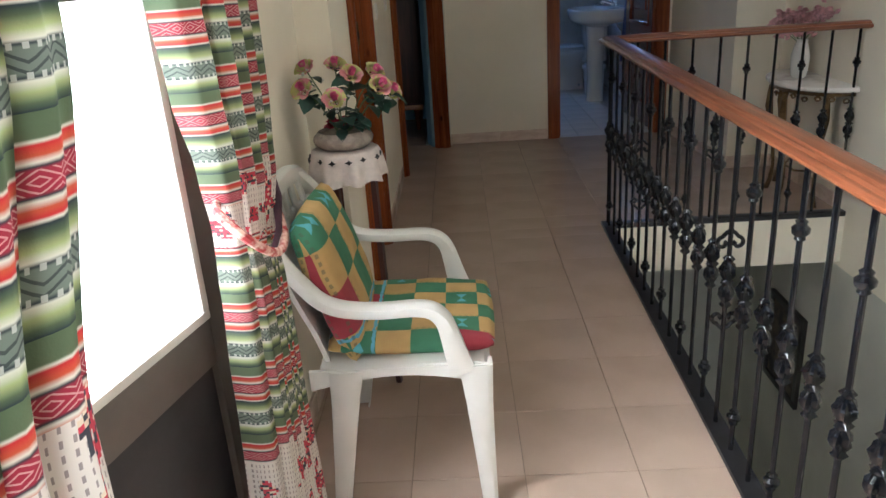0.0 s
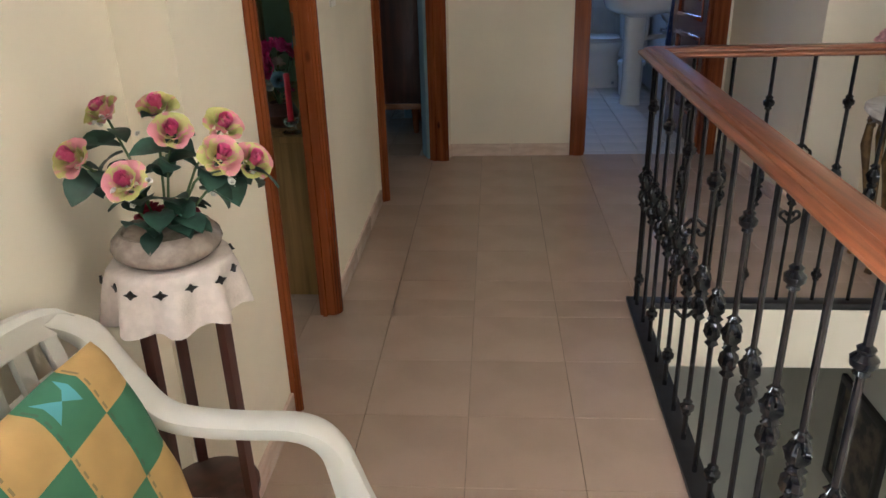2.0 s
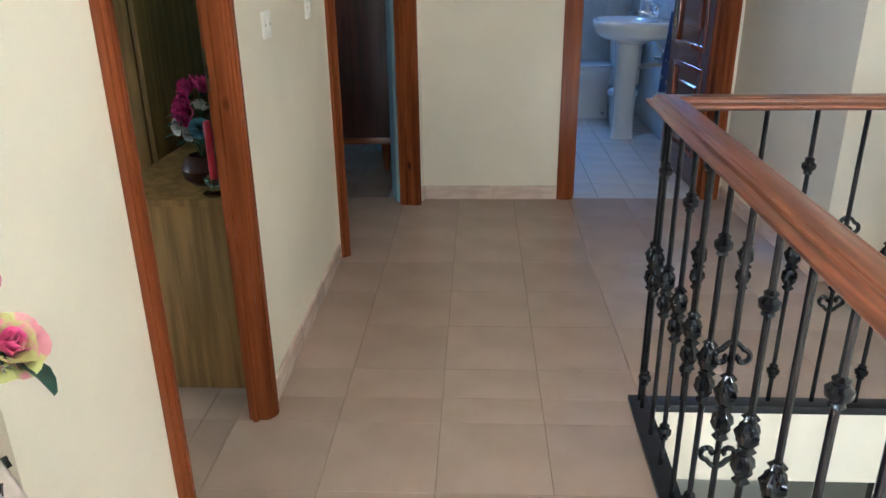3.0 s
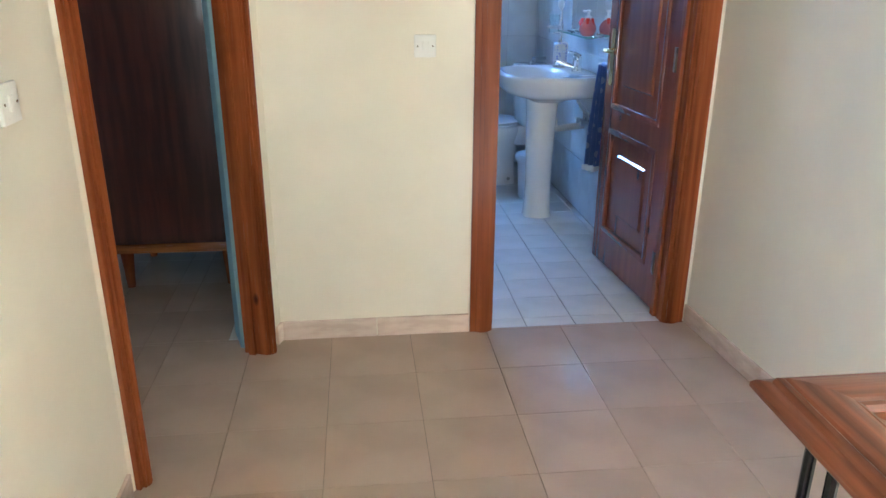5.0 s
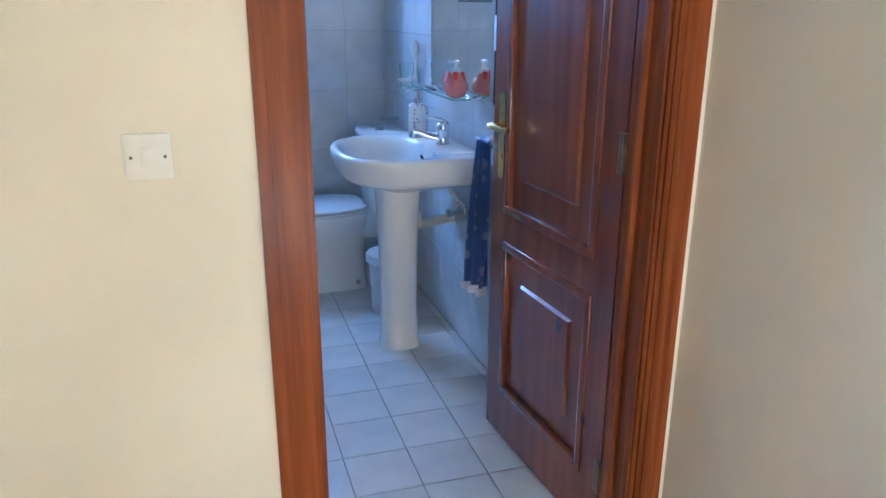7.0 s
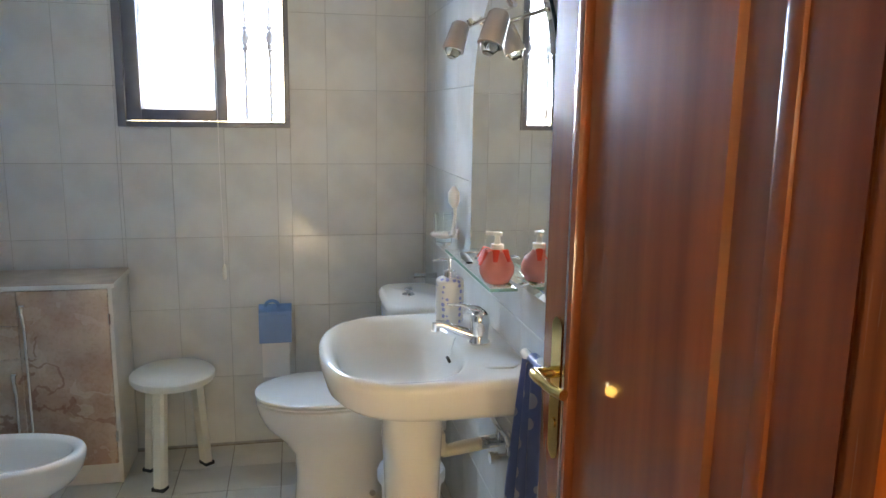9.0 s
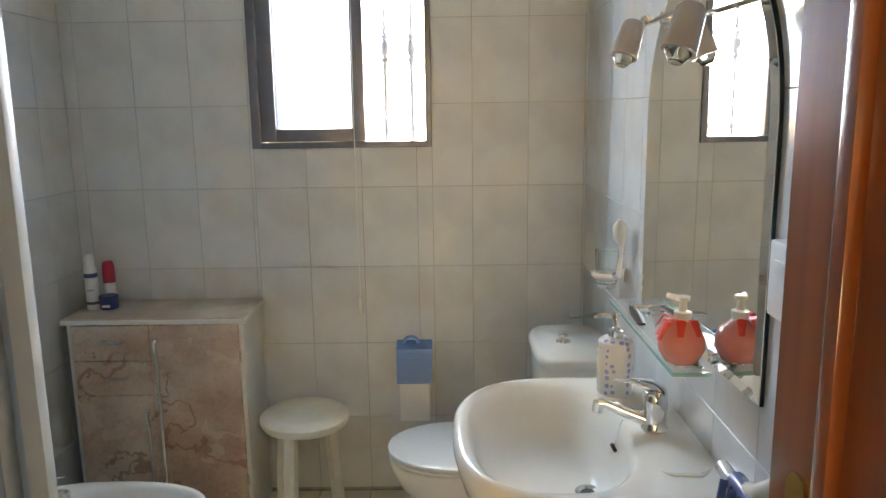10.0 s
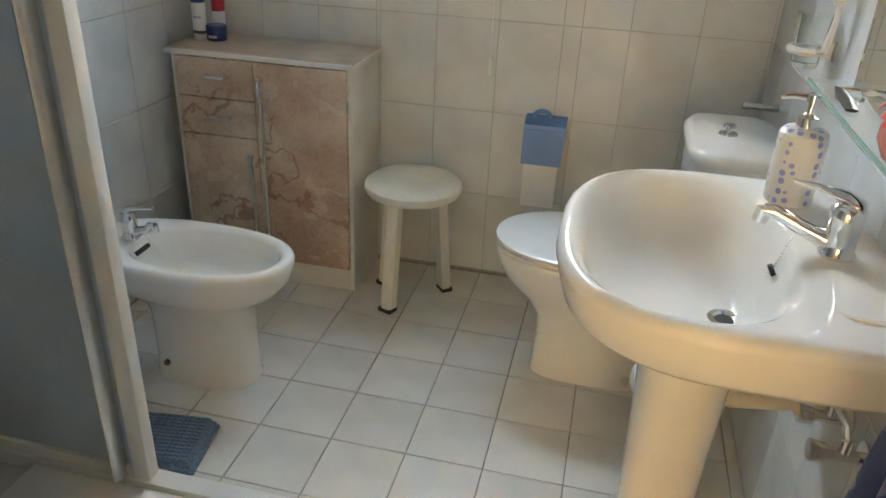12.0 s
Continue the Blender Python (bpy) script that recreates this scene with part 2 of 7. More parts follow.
def laminate():
    """Cream laminate printed as veined marble."""
    m = mat("marble_print_laminate", (0.64, 0.50, 0.40), 0.28, var=0.2, scale=3.2, dark=(0.46, 0.29, 0.215), mix=(0.38, 0.62))
    n, l = m.node_tree.nodes, m.node_tree.links
    b = n["Principled BSDF"]
    tc = n.new("ShaderNodeTexCoord")
    warp = n.new("ShaderNodeTexNoise")
    warp.inputs["Scale"].default_value, warp.inputs["Detail"].default_value = 5, 5
    l.new(tc.outputs["Object"], warp.inputs[0])
    add = n.new("ShaderNodeVectorMath")
    add.operation = "MULTIPLY_ADD"
    l.new(warp.outputs["Color"], add.inputs[0])
    add.inputs[1].default_value = (0.35, 0.35, 0.35)
    l.new(tc.outputs["Object"], add.inputs[2])
    vor = n.new("ShaderNodeTexNoise")
    vor.inputs["Scale"].default_value, vor.inputs["Detail"].default_value = 3.5, 3
    l.new(add.outputs[0], vor.inputs["Vector"])
    vein = math_node(n, l, "LESS_THAN", math_node(n, l, "ABSOLUTE", math_node(n, l, "SUBTRACT", vor.outputs[0], 0.52)), 0.013)
    gate = math_node(n, l, "GREATER_THAN", warp.outputs[0], 0.52)
    soft = math_node(n, l, "MULTIPLY", math_node(n, l, "MULTIPLY", vein, gate), 0.6)
    old = b.inputs["Base Color"].links[0].from_socket
    pale = n.new("ShaderNodeTexNoise")
    pale.inputs["Scale"].default_value = 9
    l.new(add.outputs[0], pale.inputs[0])
    white = math_node(n, l, "MULTIPLY", math_node(n, l, "GREATER_THAN", pale.outputs[0], 0.60), 0.30)
    c = mix_node(n, l, white, old, (0.72, 0.62, 0.53))
    l.new(mix_node(n, l, soft, c, (0.30, 0.12, 0.08)), b.inputs["Base Color"])
    return m


LAMINATE = laminate()
TOP_LAMINATE = mat("marble_print_top", (0.58, 0.47, 0.39), 0.3, var=0.14, scale=7, dark=(0.47, 0.36, 0.29))


def curtain_cloth():
    """Woven stripes along the cloth's own width and length: shaded green, red with lozenges, grey with zigzags; white rows of figures."""
    GR, LG, DG, GY = (0.085, 0.115, 0.06), (0.33, 0.37, 0.16), (0.016, 0.026, 0.034), (0.15, 0.175, 0.14)
    RE, OR, WH, PK = (0.42, 0.016, 0.022), (0.44, 0.075, 0.03), (0.62, 0.60, 0.50), (0.27, 0.018, 0.035)
    P = 0.155

    def fac(n, l, tc, sep):
        uv = n.new("ShaderNodeSeparateXYZ")
        l.new(tc.outputs["UV"], uv.inputs[0])
        sep.label = "length"
        return math_node(n, l, "FRACT", math_node(n, l, "ADD", math_node(n, l, "DIVIDE", math_node(n, l, "SUBTRACT", uv.outputs[1], 1.11), P), 7.682))
    stops = [(0.0, DG), (0.04, GR), (0.09, LG), (0.14, WH), (0.155, DG), (0.175, GY), (0.18, GY), (0.29, GY), (0.30, GY), (0.315, DG), (0.335, WH), (0.38, LG), (0.44, GR), (0.49, DG),
             (0.505, WH), (0.52, RE), (0.56, OR), (0.595, WH), (0.612, DG), (0.63, PK), (0.735, PK), (0.752, DG), (0.77, WH), (0.80, OR), (0.85, RE), (0.865, WH), (0.88, GR), (0.95, GR)]
    m, n, l, col, b, tc, sep = ramp_mat("striped_woven_cloth", fac, stops, 0.9, constant=False)
    f = fac(n, l, tc, sep)
    uv = n.new("ShaderNodeSeparateXYZ")
    l.new(tc.outputs["UV"], uv.inputs[0])
    u, v = uv.outputs[0], uv.outputs[1]
    # lozenges, one in the other, on the red band; zigzags on the grey one
    saw = math_node(n, l, "DIVIDE", math_node(n, l, "PINGPONG", u, 0.015), 0.015)
    up = math_node(n, l, "ABSOLUTE", math_node(n, l, "DIVIDE", math_node(n, l, "SUBTRACT", f, 0.682), 0.056))
    loz = math_node(n, l, "ADD", saw, up)
    in_red = math_node(n, l, "LESS_THAN", up, 1.0)
    for c0, wdt in ((1.0, 0.09), (0.42, 0.08), (1.58, 0.08)):
        hit = math_node(n, l, "LESS_THAN", math_node(n, l, "ABSOLUTE", math_node(n, l, "SUBTRACT", loz, c0)), wdt)
        col = mix_node(n, l, math_node(n, l, "MULTIPLY", math_node(n, l, "MULTIPLY", hit, in_red), 0.85), col, (0.52, 0.30, 0.27))
    ug = math_node(n, l, "DIVIDE", math_node(n, l, "SUBTRACT", f, 0.155), 0.16)
    in_grey = math_node(n, l, "LESS_THAN", math_node(n, l, "ABSOLUTE", math_node(n, l, "SUBTRACT", ug, 0.5)), 0.5)
    for c0 in (0.12, 0.45):
        zig = math_node(n, l, "LESS_THAN", math_node(n, l, "ABSOLUTE", math_node(n, l, "SUBTRACT", ug, math_node(n, l, "MULTIPLY_ADD", saw, 0.4, c0))), 0.055)
        col = mix_node(n, l, math_node(n, l, "MULTIPLY", math_node(n, l, "MULTIPLY", zig, in_grey), 0.75), col, (0.022, 0.028, 0.03))
    teeth = math_node(n, l, "LESS_THAN", math_node(n, l, "PINGPONG", u, 0.0045), 0.0018)
    edge = math_node(n, l, "LESS_THAN", math_node(n, l, "ABSOLUTE", math_node(n, l, "SUBTRACT", math_node(n, l, "ABSOLUTE", math_node(n, l, "SUBTRACT", ug, 0.5)), 0.44)), 0.10)
    col = mix_node(n, l, math_node(n, l, "MULTIPLY", math_node(n, l, "MULTIPLY", teeth, edge), 0.8), col, (0.50, 0.49, 0.43))
    # white rows: fine dashes and stitched red and black figures
    pos = n.new("ShaderNodeCombineXYZ")
    l.new(u, pos.inputs[0])
    l.new(v, pos.inputs[1])
    dash = math_node(n, l, "MULTIPLY", math_node(n, l, "LESS_THAN", math_node(n, l, "PINGPONG", u, 0.004), 0.0011), math_node(n, l, "LESS_THAN", math_node(n, l, "PINGPONG", v, 0.006), 0.0032))
    chk = n.new("ShaderNodeTexWhiteNoise")
    snap = n.new("ShaderNodeVectorMath")
    snap.operation = "SNAP"
    l.new(pos.outputs[0], snap.inputs[0])
    snap.inputs[1].default_value = (0.006, 0.005, 1)
    l.new(snap.outputs[0], chk.inputs[0])
    where = n.new("ShaderNodeTexNoise")
    where.inputs["Scale"].default_value = 11
    l.new(snap.outputs[0], where.inputs[0])
    fig = math_node(n, l, "GREATER_THAN", where.outputs[0], 0.545)
    row = mix_node(n, l, math_node(n, l, "MULTIPLY", dash, 0.75), (0.62, 0.56, 0.49), (0.16, 0.12, 0.12))
    blk = mix_node(n, l, math_node(n, l, "GREATER_THAN", chk.outputs[0], 0.60), (0.46, 0.04, 0.06), (0.04, 0.04, 0.05))
    blk = mix_node(n, l, math_node(n, l, "GREATER_THAN", chk.outputs[0], 0.86), blk, (0.62, 0.50, 0.36))
    row = mix_node(n, l, fig, row, blk)
    mid = math_node(n, l, "LESS_THAN", math_node(n, l, "ABSOLUTE", math_node(n, l, "SUBTRACT", v, 0.866)), 0.072)
    low = math_node(n, l, "LESS_THAN", v, 0.32)
    c = mix_node(n, l, math_node(n, l, "MAXIMUM", mid, low), col, row)
    l.new(c, b.inputs["Base Color"])
    weave = n.new("ShaderNodeTexNoise")
    weave.inputs["Scale"].default_value = 400
    l.new(tc.outputs["Object"], weave.inputs[0])
    bp = n.new("ShaderNodeBump")
    bp.inputs["Strength"].default_value, bp.inputs["Distance"].default_value = 0.3, 0.001
    l.new(weave.outputs[0], bp.inputs["Height"])
    l.new(bp.outputs[0], b.inputs["Normal"])
    # thin cloth lets a little window light through
    tr = n.new("ShaderNodeBsdfTranslucent")
    l.new(c, tr.inputs[0])
    mx = n.new("ShaderNodeMixShader")
    mx.inputs[0].default_value = 0.08
    l.new(b.outputs[0], mx.inputs[1])
    l.new(tr.outputs[0], mx.inputs[2])
    l.new(mx.outputs[0], n["Material Output"].inputs[0])
    return m


CURTAIN = curtain_cloth()
TIE = mat("braided_tie", (0.60, 0.42, 0.34), 0.9, var=0.5, scale=60, dark=(0.42, 0.05, 0.05))


def patchwork(name, ax, ay, cell, reds):
    """Patchwork print: green, ochre and red squares with blue stitching."""
    m = bpy.data.materials.new(name)
    m.use_nodes = True
    n, l = m.node_tree.nodes, m.node_tree.links
    b = n["Principled BSDF"]
    b.inputs["Roughness"].default_value = 0.9
    tc = n.new("ShaderNodeTexCoord")
    sep = n.new("ShaderNodeSeparateXYZ")
    l.new(tc.outputs["Object"], sep.inputs[0])
    u = math_node(n, l, "DIVIDE", sep.outputs[ax], cell)
    v = math_node(n, l, "DIVIDE", sep.outputs[ay], cell * 0.86)
    fu, fv = math_node(n, l, "FLOOR", u), math_node(n, l, "FLOOR", v)
    odd = math_node(n, l, "PINGPONG", math_node(n, l, "ADD", fu, fv), 1)
    noisy = n.new("ShaderNodeTexWhiteNoise")
    comb = n.new("ShaderNodeCombineXYZ")
    l.new(fu, comb.inputs[0])
    l.new(fv, comb.inputs[1])
    l.new(comb.outputs[0], noisy.inputs[0])
    c = mix_node(n, l, odd, (0.46, 0.29, 0.105), (0.050, 0.17, 0.09))
    for a, b_ in reds:
        here = math_node(n, l, "MULTIPLY", math_node(n, l, "COMPARE", fu, a, 0.1), math_node(n, l, "COMPARE", fv, b_, 0.1))
        c = mix_node(n, l, here, c, (0.30, 0.035, 0.05))
    # stitched lines and small prints
    ru, rv = math_node(n, l, "FRACT", u), math_node(n, l, "FRACT", v)
    wig = n.new("ShaderNodeTexNoise")
    wig.inputs["Scale"].default_value = 60
    l.new(tc.outputs["Object"], wig.inputs[0])
    off = math_node(n, l, "MULTIPLY_ADD", wig.outputs[0], 0.16, -0.08)
    near = math_node(n, l, "LESS_THAN", math_node(n, l, "ABSOLUTE", math_node(n, l, "SUBTRACT", math_node(n, l, "ADD", ru, off), 0.93)), 0.045)
    sel = math_node(n, l, "GREATER_THAN", math_node(n, l, "PINGPONG", fu, 2), 1.5)
    c = mix_node(n, l, math_node(n, l, "MULTIPLY", near, sel), c, (0.12, 0.36, 0.48))
    rim = math_node(n, l, "MULTIPLY", math_node(n, l, "LESS_THAN", math_node(n, l, "ABSOLUTE", math_node(n, l, "SUBTRACT", rv, 0.06)), 0.022), math_node(n, l, "LESS_THAN", math_node(n, l, "PINGPONG", u, 0.09), 0.05))
    c = mix_node(n, l, math_node(n, l, "MULTIPLY", rim, 0.55), c, (0.07, 0.10, 0.06))
    du, dv = math_node(n, l, "SUBTRACT", ru, 0.5), math_node(n, l, "SUBTRACT", rv, 0.5)
    bow = math_node(n, l, "LESS_THAN", math_node(n, l, "ABSOLUTE", du), math_node(n, l, "MULTIPLY", math_node(n, l, "ABSOLUTE", dv), 0.55))
    bow = math_node(n, l, "MULTIPLY", bow, math_node(n, l, "LESS_THAN", math_node(n, l, "ABSOLUTE", dv), 0.3))
    bow = math_node(n, l, "MULTIPLY", bow, math_node(n, l, "MULTIPLY", odd, math_node(n, l, "GREATER_THAN", noisy.outputs[0], 0.45)))
    c = mix_node(n, l, bow, c, (0.10, 0.34, 0.38))
    weave = n.new("ShaderNodeTexNoise")
    weave.inputs["Scale"].default_value = 14
    l.new(tc.outputs["Object"], weave.inputs[0])
    shade = math_node(n, l, "MULTIPLY_ADD", weave.outputs[0], 0.5, 0.75)
    hs = n.new("ShaderNodeHueSaturation")
    l.new(shade, hs.inputs["Value"])
    l.new(c, hs.inputs["Color"])
    l.new(hs.outputs[0], b.inputs["Base Color"])
    bp = n.new("ShaderNodeBump")
    bp.inputs["Strength"].default_value, bp.inputs["Distance"].default_value = 0.5, 0.01
    l.new(weave.outputs[0], bp.inputs["Height"])
    l.new(bp.outputs[0], b.inputs["Normal"])
    return m


PATCH_SEAT = patchwork("patchwork_seat_cloth", 0, 1, 0.084, ((-2, -1), (-2, 0), (2, -3), (1, -3)))
PATCH_BACK = patchwork("patchwork_back_cloth", 0, 1, 0.112, ((-1, -3), (0, -3), (-1, -2)))


def spotted(name, base, spot, scale, size):
    """A pale ground with a repeated small print."""
    m = mat(name, base, 0.3, var=0.03)
    n, l = m.node_tree.nodes, m.node_tree.links
    b = n["Principled BSDF"]
    tc = n.new("ShaderNodeTexCoord")
    v = n.new("ShaderNodeTexVoronoi")
    v.inputs["Scale"].default_value, v.inputs["Randomness"].default_value = scale, 0.35
    l.new(tc.outputs["Object"], v.inputs["Vector"])
    old = b.inputs["Base Color"].links[0].from_socket
    f = math_node(n, l, "LESS_THAN", v.outputs["Distance"], size)
    l.new(mix_node(n, l, f, old, spot), b.inputs["Base Color"])
    return m


PAISLEY = spotted("white_ceramic_with_blue_print", (0.76, 0.72, 0.66), (0.30, 0.33, 0.58), 58, 0.34)
TOWEL = spotted("blue_towelling_print", (0.11, 0.17, 0.36), (0.38, 0.40, 0.47), 17, 0.30)

# ---- mesh helpers ----
def box(bm, lo, hi, bevel=0.0):
    vs = bmesh.ops.create_cube(bm, size=1)["verts"]
    c = [(a + b) / 2 for a, b in zip(lo, hi)]
    s = [abs(b - a) for a, b in zip(lo, hi)]
    for v in vs:
        v.co = Vector((v.co.x * s[0] + c[0], v.co.y * s[1] + c[1], v.co.z * s[2] + c[2]))
    if bevel:
        es = list({e for v in vs for e in v.link_edges})
        bmesh.ops.bevel(bm, geom=es, offset=bevel, segments=2, affect="EDGES", profile=0.6)
    return bm


def rings(bm, loops, cap=True, closed=True):
    """Skin a row of loops of points with equal counts."""
    rows = [[bm.verts.new(p) for p in loop] for loop in loops]
    n = len(rows[0])
    for a, b in zip(rows, rows[1:]):
        for i in range(n if closed else n - 1):
            j = (i + 1) % n
            try:
                bm.faces.new((a[i], a[j], b[j], b[i]))
            except ValueError:
                pass
    if cap and closed:
        for r in (rows[0], rows[-1]):
            try:
                bm.faces.new(r)
            except ValueError:
                pass
    return bm


def lathe(bm, prof, at=(0, 0, 0), n=20, cap=True, squash=1.0):
    x, y, z = at
    return rings(bm, [[(x + r * math.cos(2 * math.pi * i / n), y + squash * r * math.sin(2 * math.pi * i / n), z + h) for i in range(n)] for r, h in prof], cap)


def tube(bm, pts, r, n=8, flat=1.0):
    """A round bar along points; r is a number or one radius a point."""
    pts = [Vector(p) for p in pts]
    rs = r if isinstance(r, (list, tuple)) else [r] * len(pts)
    up = Vector((0, 0, 1))
    loops, side = [], None
    for i, p in enumerate(pts):
        d = (pts[min(i + 1, len(pts) - 1)] - pts[max(i - 1, 0)]).normalized()
        if side is None:
            side = d.cross(up if abs(d.z) < 0.9 else Vector((1, 0, 0))).normalized()
        else:
            side = (side - d * side.dot(d)).normalized()
        other = d.cross(side)
        loops.append([p + side * (math.cos(2 * math.pi * k / n) * rs[i]) + other * (math.sin(2 * math.pi * k / n) * rs[i] * flat) for k in range(n)])
    return rings(bm, loops)


def prism(bm, poly, axis, a, b):
    """A polygon of two coordinates drawn out along the axis."""
    def put(p, h):
        q = list(p)
        q.insert(axis, h)
        return q
    return rings(bm, [[put(p, a) for p in poly], [put(p, b) for p in poly]])


def oval(cx, cy, a, b, z, n=32, power=2.0, x_min=None, x_max=None, back=None):
    """A loop of a superellipse, cut straight at x_min or x_max; back squares its far half."""
    pts = []
    for i in range(n):
        t = 2 * math.pi * i / n
        c, s = math.cos(t), math.sin(t)
        p = back if back and c > 0 else power
        x = cx + a * math.copysign(abs(c) ** (2 / p), c)
        y = cy + b * math.copysign(abs(s) ** (2 / p), s)
        if x_max is not None:
            x = min(x, x_max)
        if x_min is not None:
            x = max(x, x_min)
        pts.append((x, y, z))
    return pts


def mesh_of(name, bm, material, smooth=40):
    bmesh.ops.recalc_face_normals(bm, faces=bm.faces[:])
    me = bpy.data.meshes.new(name)
    bm.to_mesh(me)
    bm.free()
    me.materials.append(material)
    if smooth:
        me.polygons.foreach_set("use_smooth", [True] * len(me.polygons))
        me.set_sharp_from_angle(angle=radians(smooth))
    return me


def part(name, bm, material, parent, label="", smooth=40):
    ob = new(name, mesh_of(name, bm, material, smooth))
    if parent:
        ob.parent = parent
        ob.matrix_parent_inverse = parent.matrix_world.inverted()
    if label:
        ob["label"] = label
    return ob


def thing(name, label, category, group="", at=(0, 0, 0), kind=""):
    ob = new(name)
    ob.location = at
    ob.matrix_world = Matrix.Translation(at)
    ob.empty_display_size = 0.1
    return tagged(ob, label, category, group, kind)


def solid(name, bm, material, label, category="", smooth=0, kind="structure"):
    return tagged(part(name, bm, material, None, "", smooth), label, category or name.split("_")[0], "", kind)


def boxed(name, material, label, *boxes, category="", bevel=0.0):
    bm = bmesh.new()
    for lo, hi in boxes:
        box(bm, lo, hi, bevel)
    return solid(name, bm, material, label, category)


def piece(name, me, parent, at, turn=0.0):
    ob = new(name, me)
    ob.parent = parent
    ob.location = at
    ob.rotation_euler = (0, 0, turn)
    return ob


# ---- the plan ----
RE = 2.119                          # the right wall closes in to here at the bathroom door
LW, RW, SW = 0.19, 2.187, 2.46      # faces of the corridor's two walls and of the stairwell's far wall
DW = 5.675                          # face of the wall with the bathroom door
RX, RY = 1.263, 3.70                # the landing's edge at the stairwell
SK = 0.018                          # the edge runs a little aslant
BX0, BX1, BY0, BY1 = 0.20, 2.10, 5.79, 8.375   # the bathroom
H = 2.5

# floors: beds of grout, the tiles lie on them
def edge(y):
    """Where the landing ends at the stairwell."""
    return RX + SK * (y - RY)


def along_edge(bm, d0, d1, z0, z1, y0=-1.6, y1=RY):
    """A strip that follows the landing's edge, d0 to d1 beyond it."""
    return prism(bm, [(edge(y0) + d0, y0), (edge(y0) + d1, y0), (edge(y1) + d1, y1), (edge(y1) + d0, y1)], 2, z0, z1)


bm = bmesh.new()
prism(bm, [(-0.12, -1.6), (edge(-1.6) + 0.045, -1.6), (RX + 0.045, RY - 0.03), (-0.12, RY - 0.03)], 2, -0.25, -0.008)
box(bm, (0.0, RY - 0.03, -0.25), (SW + 0.1, DW + 0.012, -0.008))
floor_corridor = solid("floor", bm, GROUT, "corridor floor of beige ceramic tiles", "floor")
floor_bath = boxed("floor_bathroom", BGROUT, "bathroom floor of cream ceramic tiles", ((0.0, DW + 0.012, -0.27), (BX1 + 0.1, BY1 + 0.1, -0.006)), category="floor")
floor_bedroom = boxed("floor_bedroom", GROUT, "beige tiled bedroom floor", ((-3.0, 2.2, -0.2), (0.0, 8.6, -0.008)), ((0.0, DW + 0.012, -0.008), (0.19, 6.72, -0.0075)), category="floor")
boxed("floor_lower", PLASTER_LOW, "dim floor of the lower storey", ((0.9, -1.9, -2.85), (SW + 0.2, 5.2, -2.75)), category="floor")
bm = bmesh.new()
box(bm, (RX + 0.058, RY - 0.040, -0.255), (SW, RY - 0.0305, -0.004))
along_edge(bm, 0.046, 0.056, -0.255, -0.004, y1=RY - 0.042)
solid("landing_edge", bm, PLASTER, "cream plastered edge of the landing", "wall")

# walls of the corridor
dA, dB = 3.01, 3.572                # first doorway in the left wall
wl0, wl1 = LW - 0.045, LW
NX = 0.08                           # face of the recessed wall by the balcony door
boxed("wall_left", PLASTER, "cream plastered wall with a doorway",
      ((NX - 0.09, 2.55, 0), (wl1, dA - 0.02, H)), ((wl0, dB + 0.02, 0), (wl1, 4.80, H)), ((wl0, dA - 0.02, 2.07), (wl1, dB + 0.02, H)), category="wall")
boxed("wall_recess", PLASTER, "cream plastered wall beside the balcony door",
      ((NX - 0.2, 1.68, 0), (NX, 2.55, H)), ((NX - 0.2, -1.7, 0), (NX, 0.25, H)), ((NX - 0.2, 0.25, 2.22), (NX, 1.68, H)), category="wall")
PA, PB = Vector((LW, 4.80, 0)), Vector((0.51, DW, 0))   # the slanting wall with the second doorway
along = (PB - PA).normalized()
inward = Vector((-along.y, along.x, 0))
LEN = (PB - PA).length


def slant(bm, s0, s1, d0, d1, z0, z1):
    """A block on the slanting wall: s along it, d into the room."""
    q = [PA + along * s0 + inward * d0, PA + along * s1 + inward * d0, PA + along * s1 + inward * d1, PA + along * s0 + inward * d1]
    return rings(bm, [[(p.x, p.y, z0) for p in q], [(p.x, p.y, z1) for p in q]])


bm = bmesh.new()
slant(bm, 0.0, 0.05, 0, 0.085, 0, H)
slant(bm, 0.83, LEN, 0, 0.085, 0, H)
slant(bm, 0.05, 0.83, 0, 0.085, 2.07, H)
solid("wall_slanting", bm, PLASTER, "short slanting cream wall with a doorway", "wall")
boxed("wall_bathroom_door", PLASTER, "cream plastered end wall with the bathroom doorway",
      ((0.42, DW, 0), (1.265, DW + 0.10, H)), ((2.07, DW, 0), (SW + 0.1, DW + 0.10, H)), ((1.265, DW, 2.07), (2.07, DW + 0.10, H)), category="wall")
bm = bmesh.new()
prism(bm, [(RE, DW), (RW, 4.60), (SW + 0.1, 4.60), (SW + 0.1, DW)], 2, 0, H)
solid("wall_right", bm, PLASTER, "cream plastered pier beside the bathroom door", "wall")
boxed("wall_stairwell", PLASTER, "cream plastered stairwell wall", ((SW, -1.75, -0.28), (SW + 0.1, 4.6, H)), category="wall")
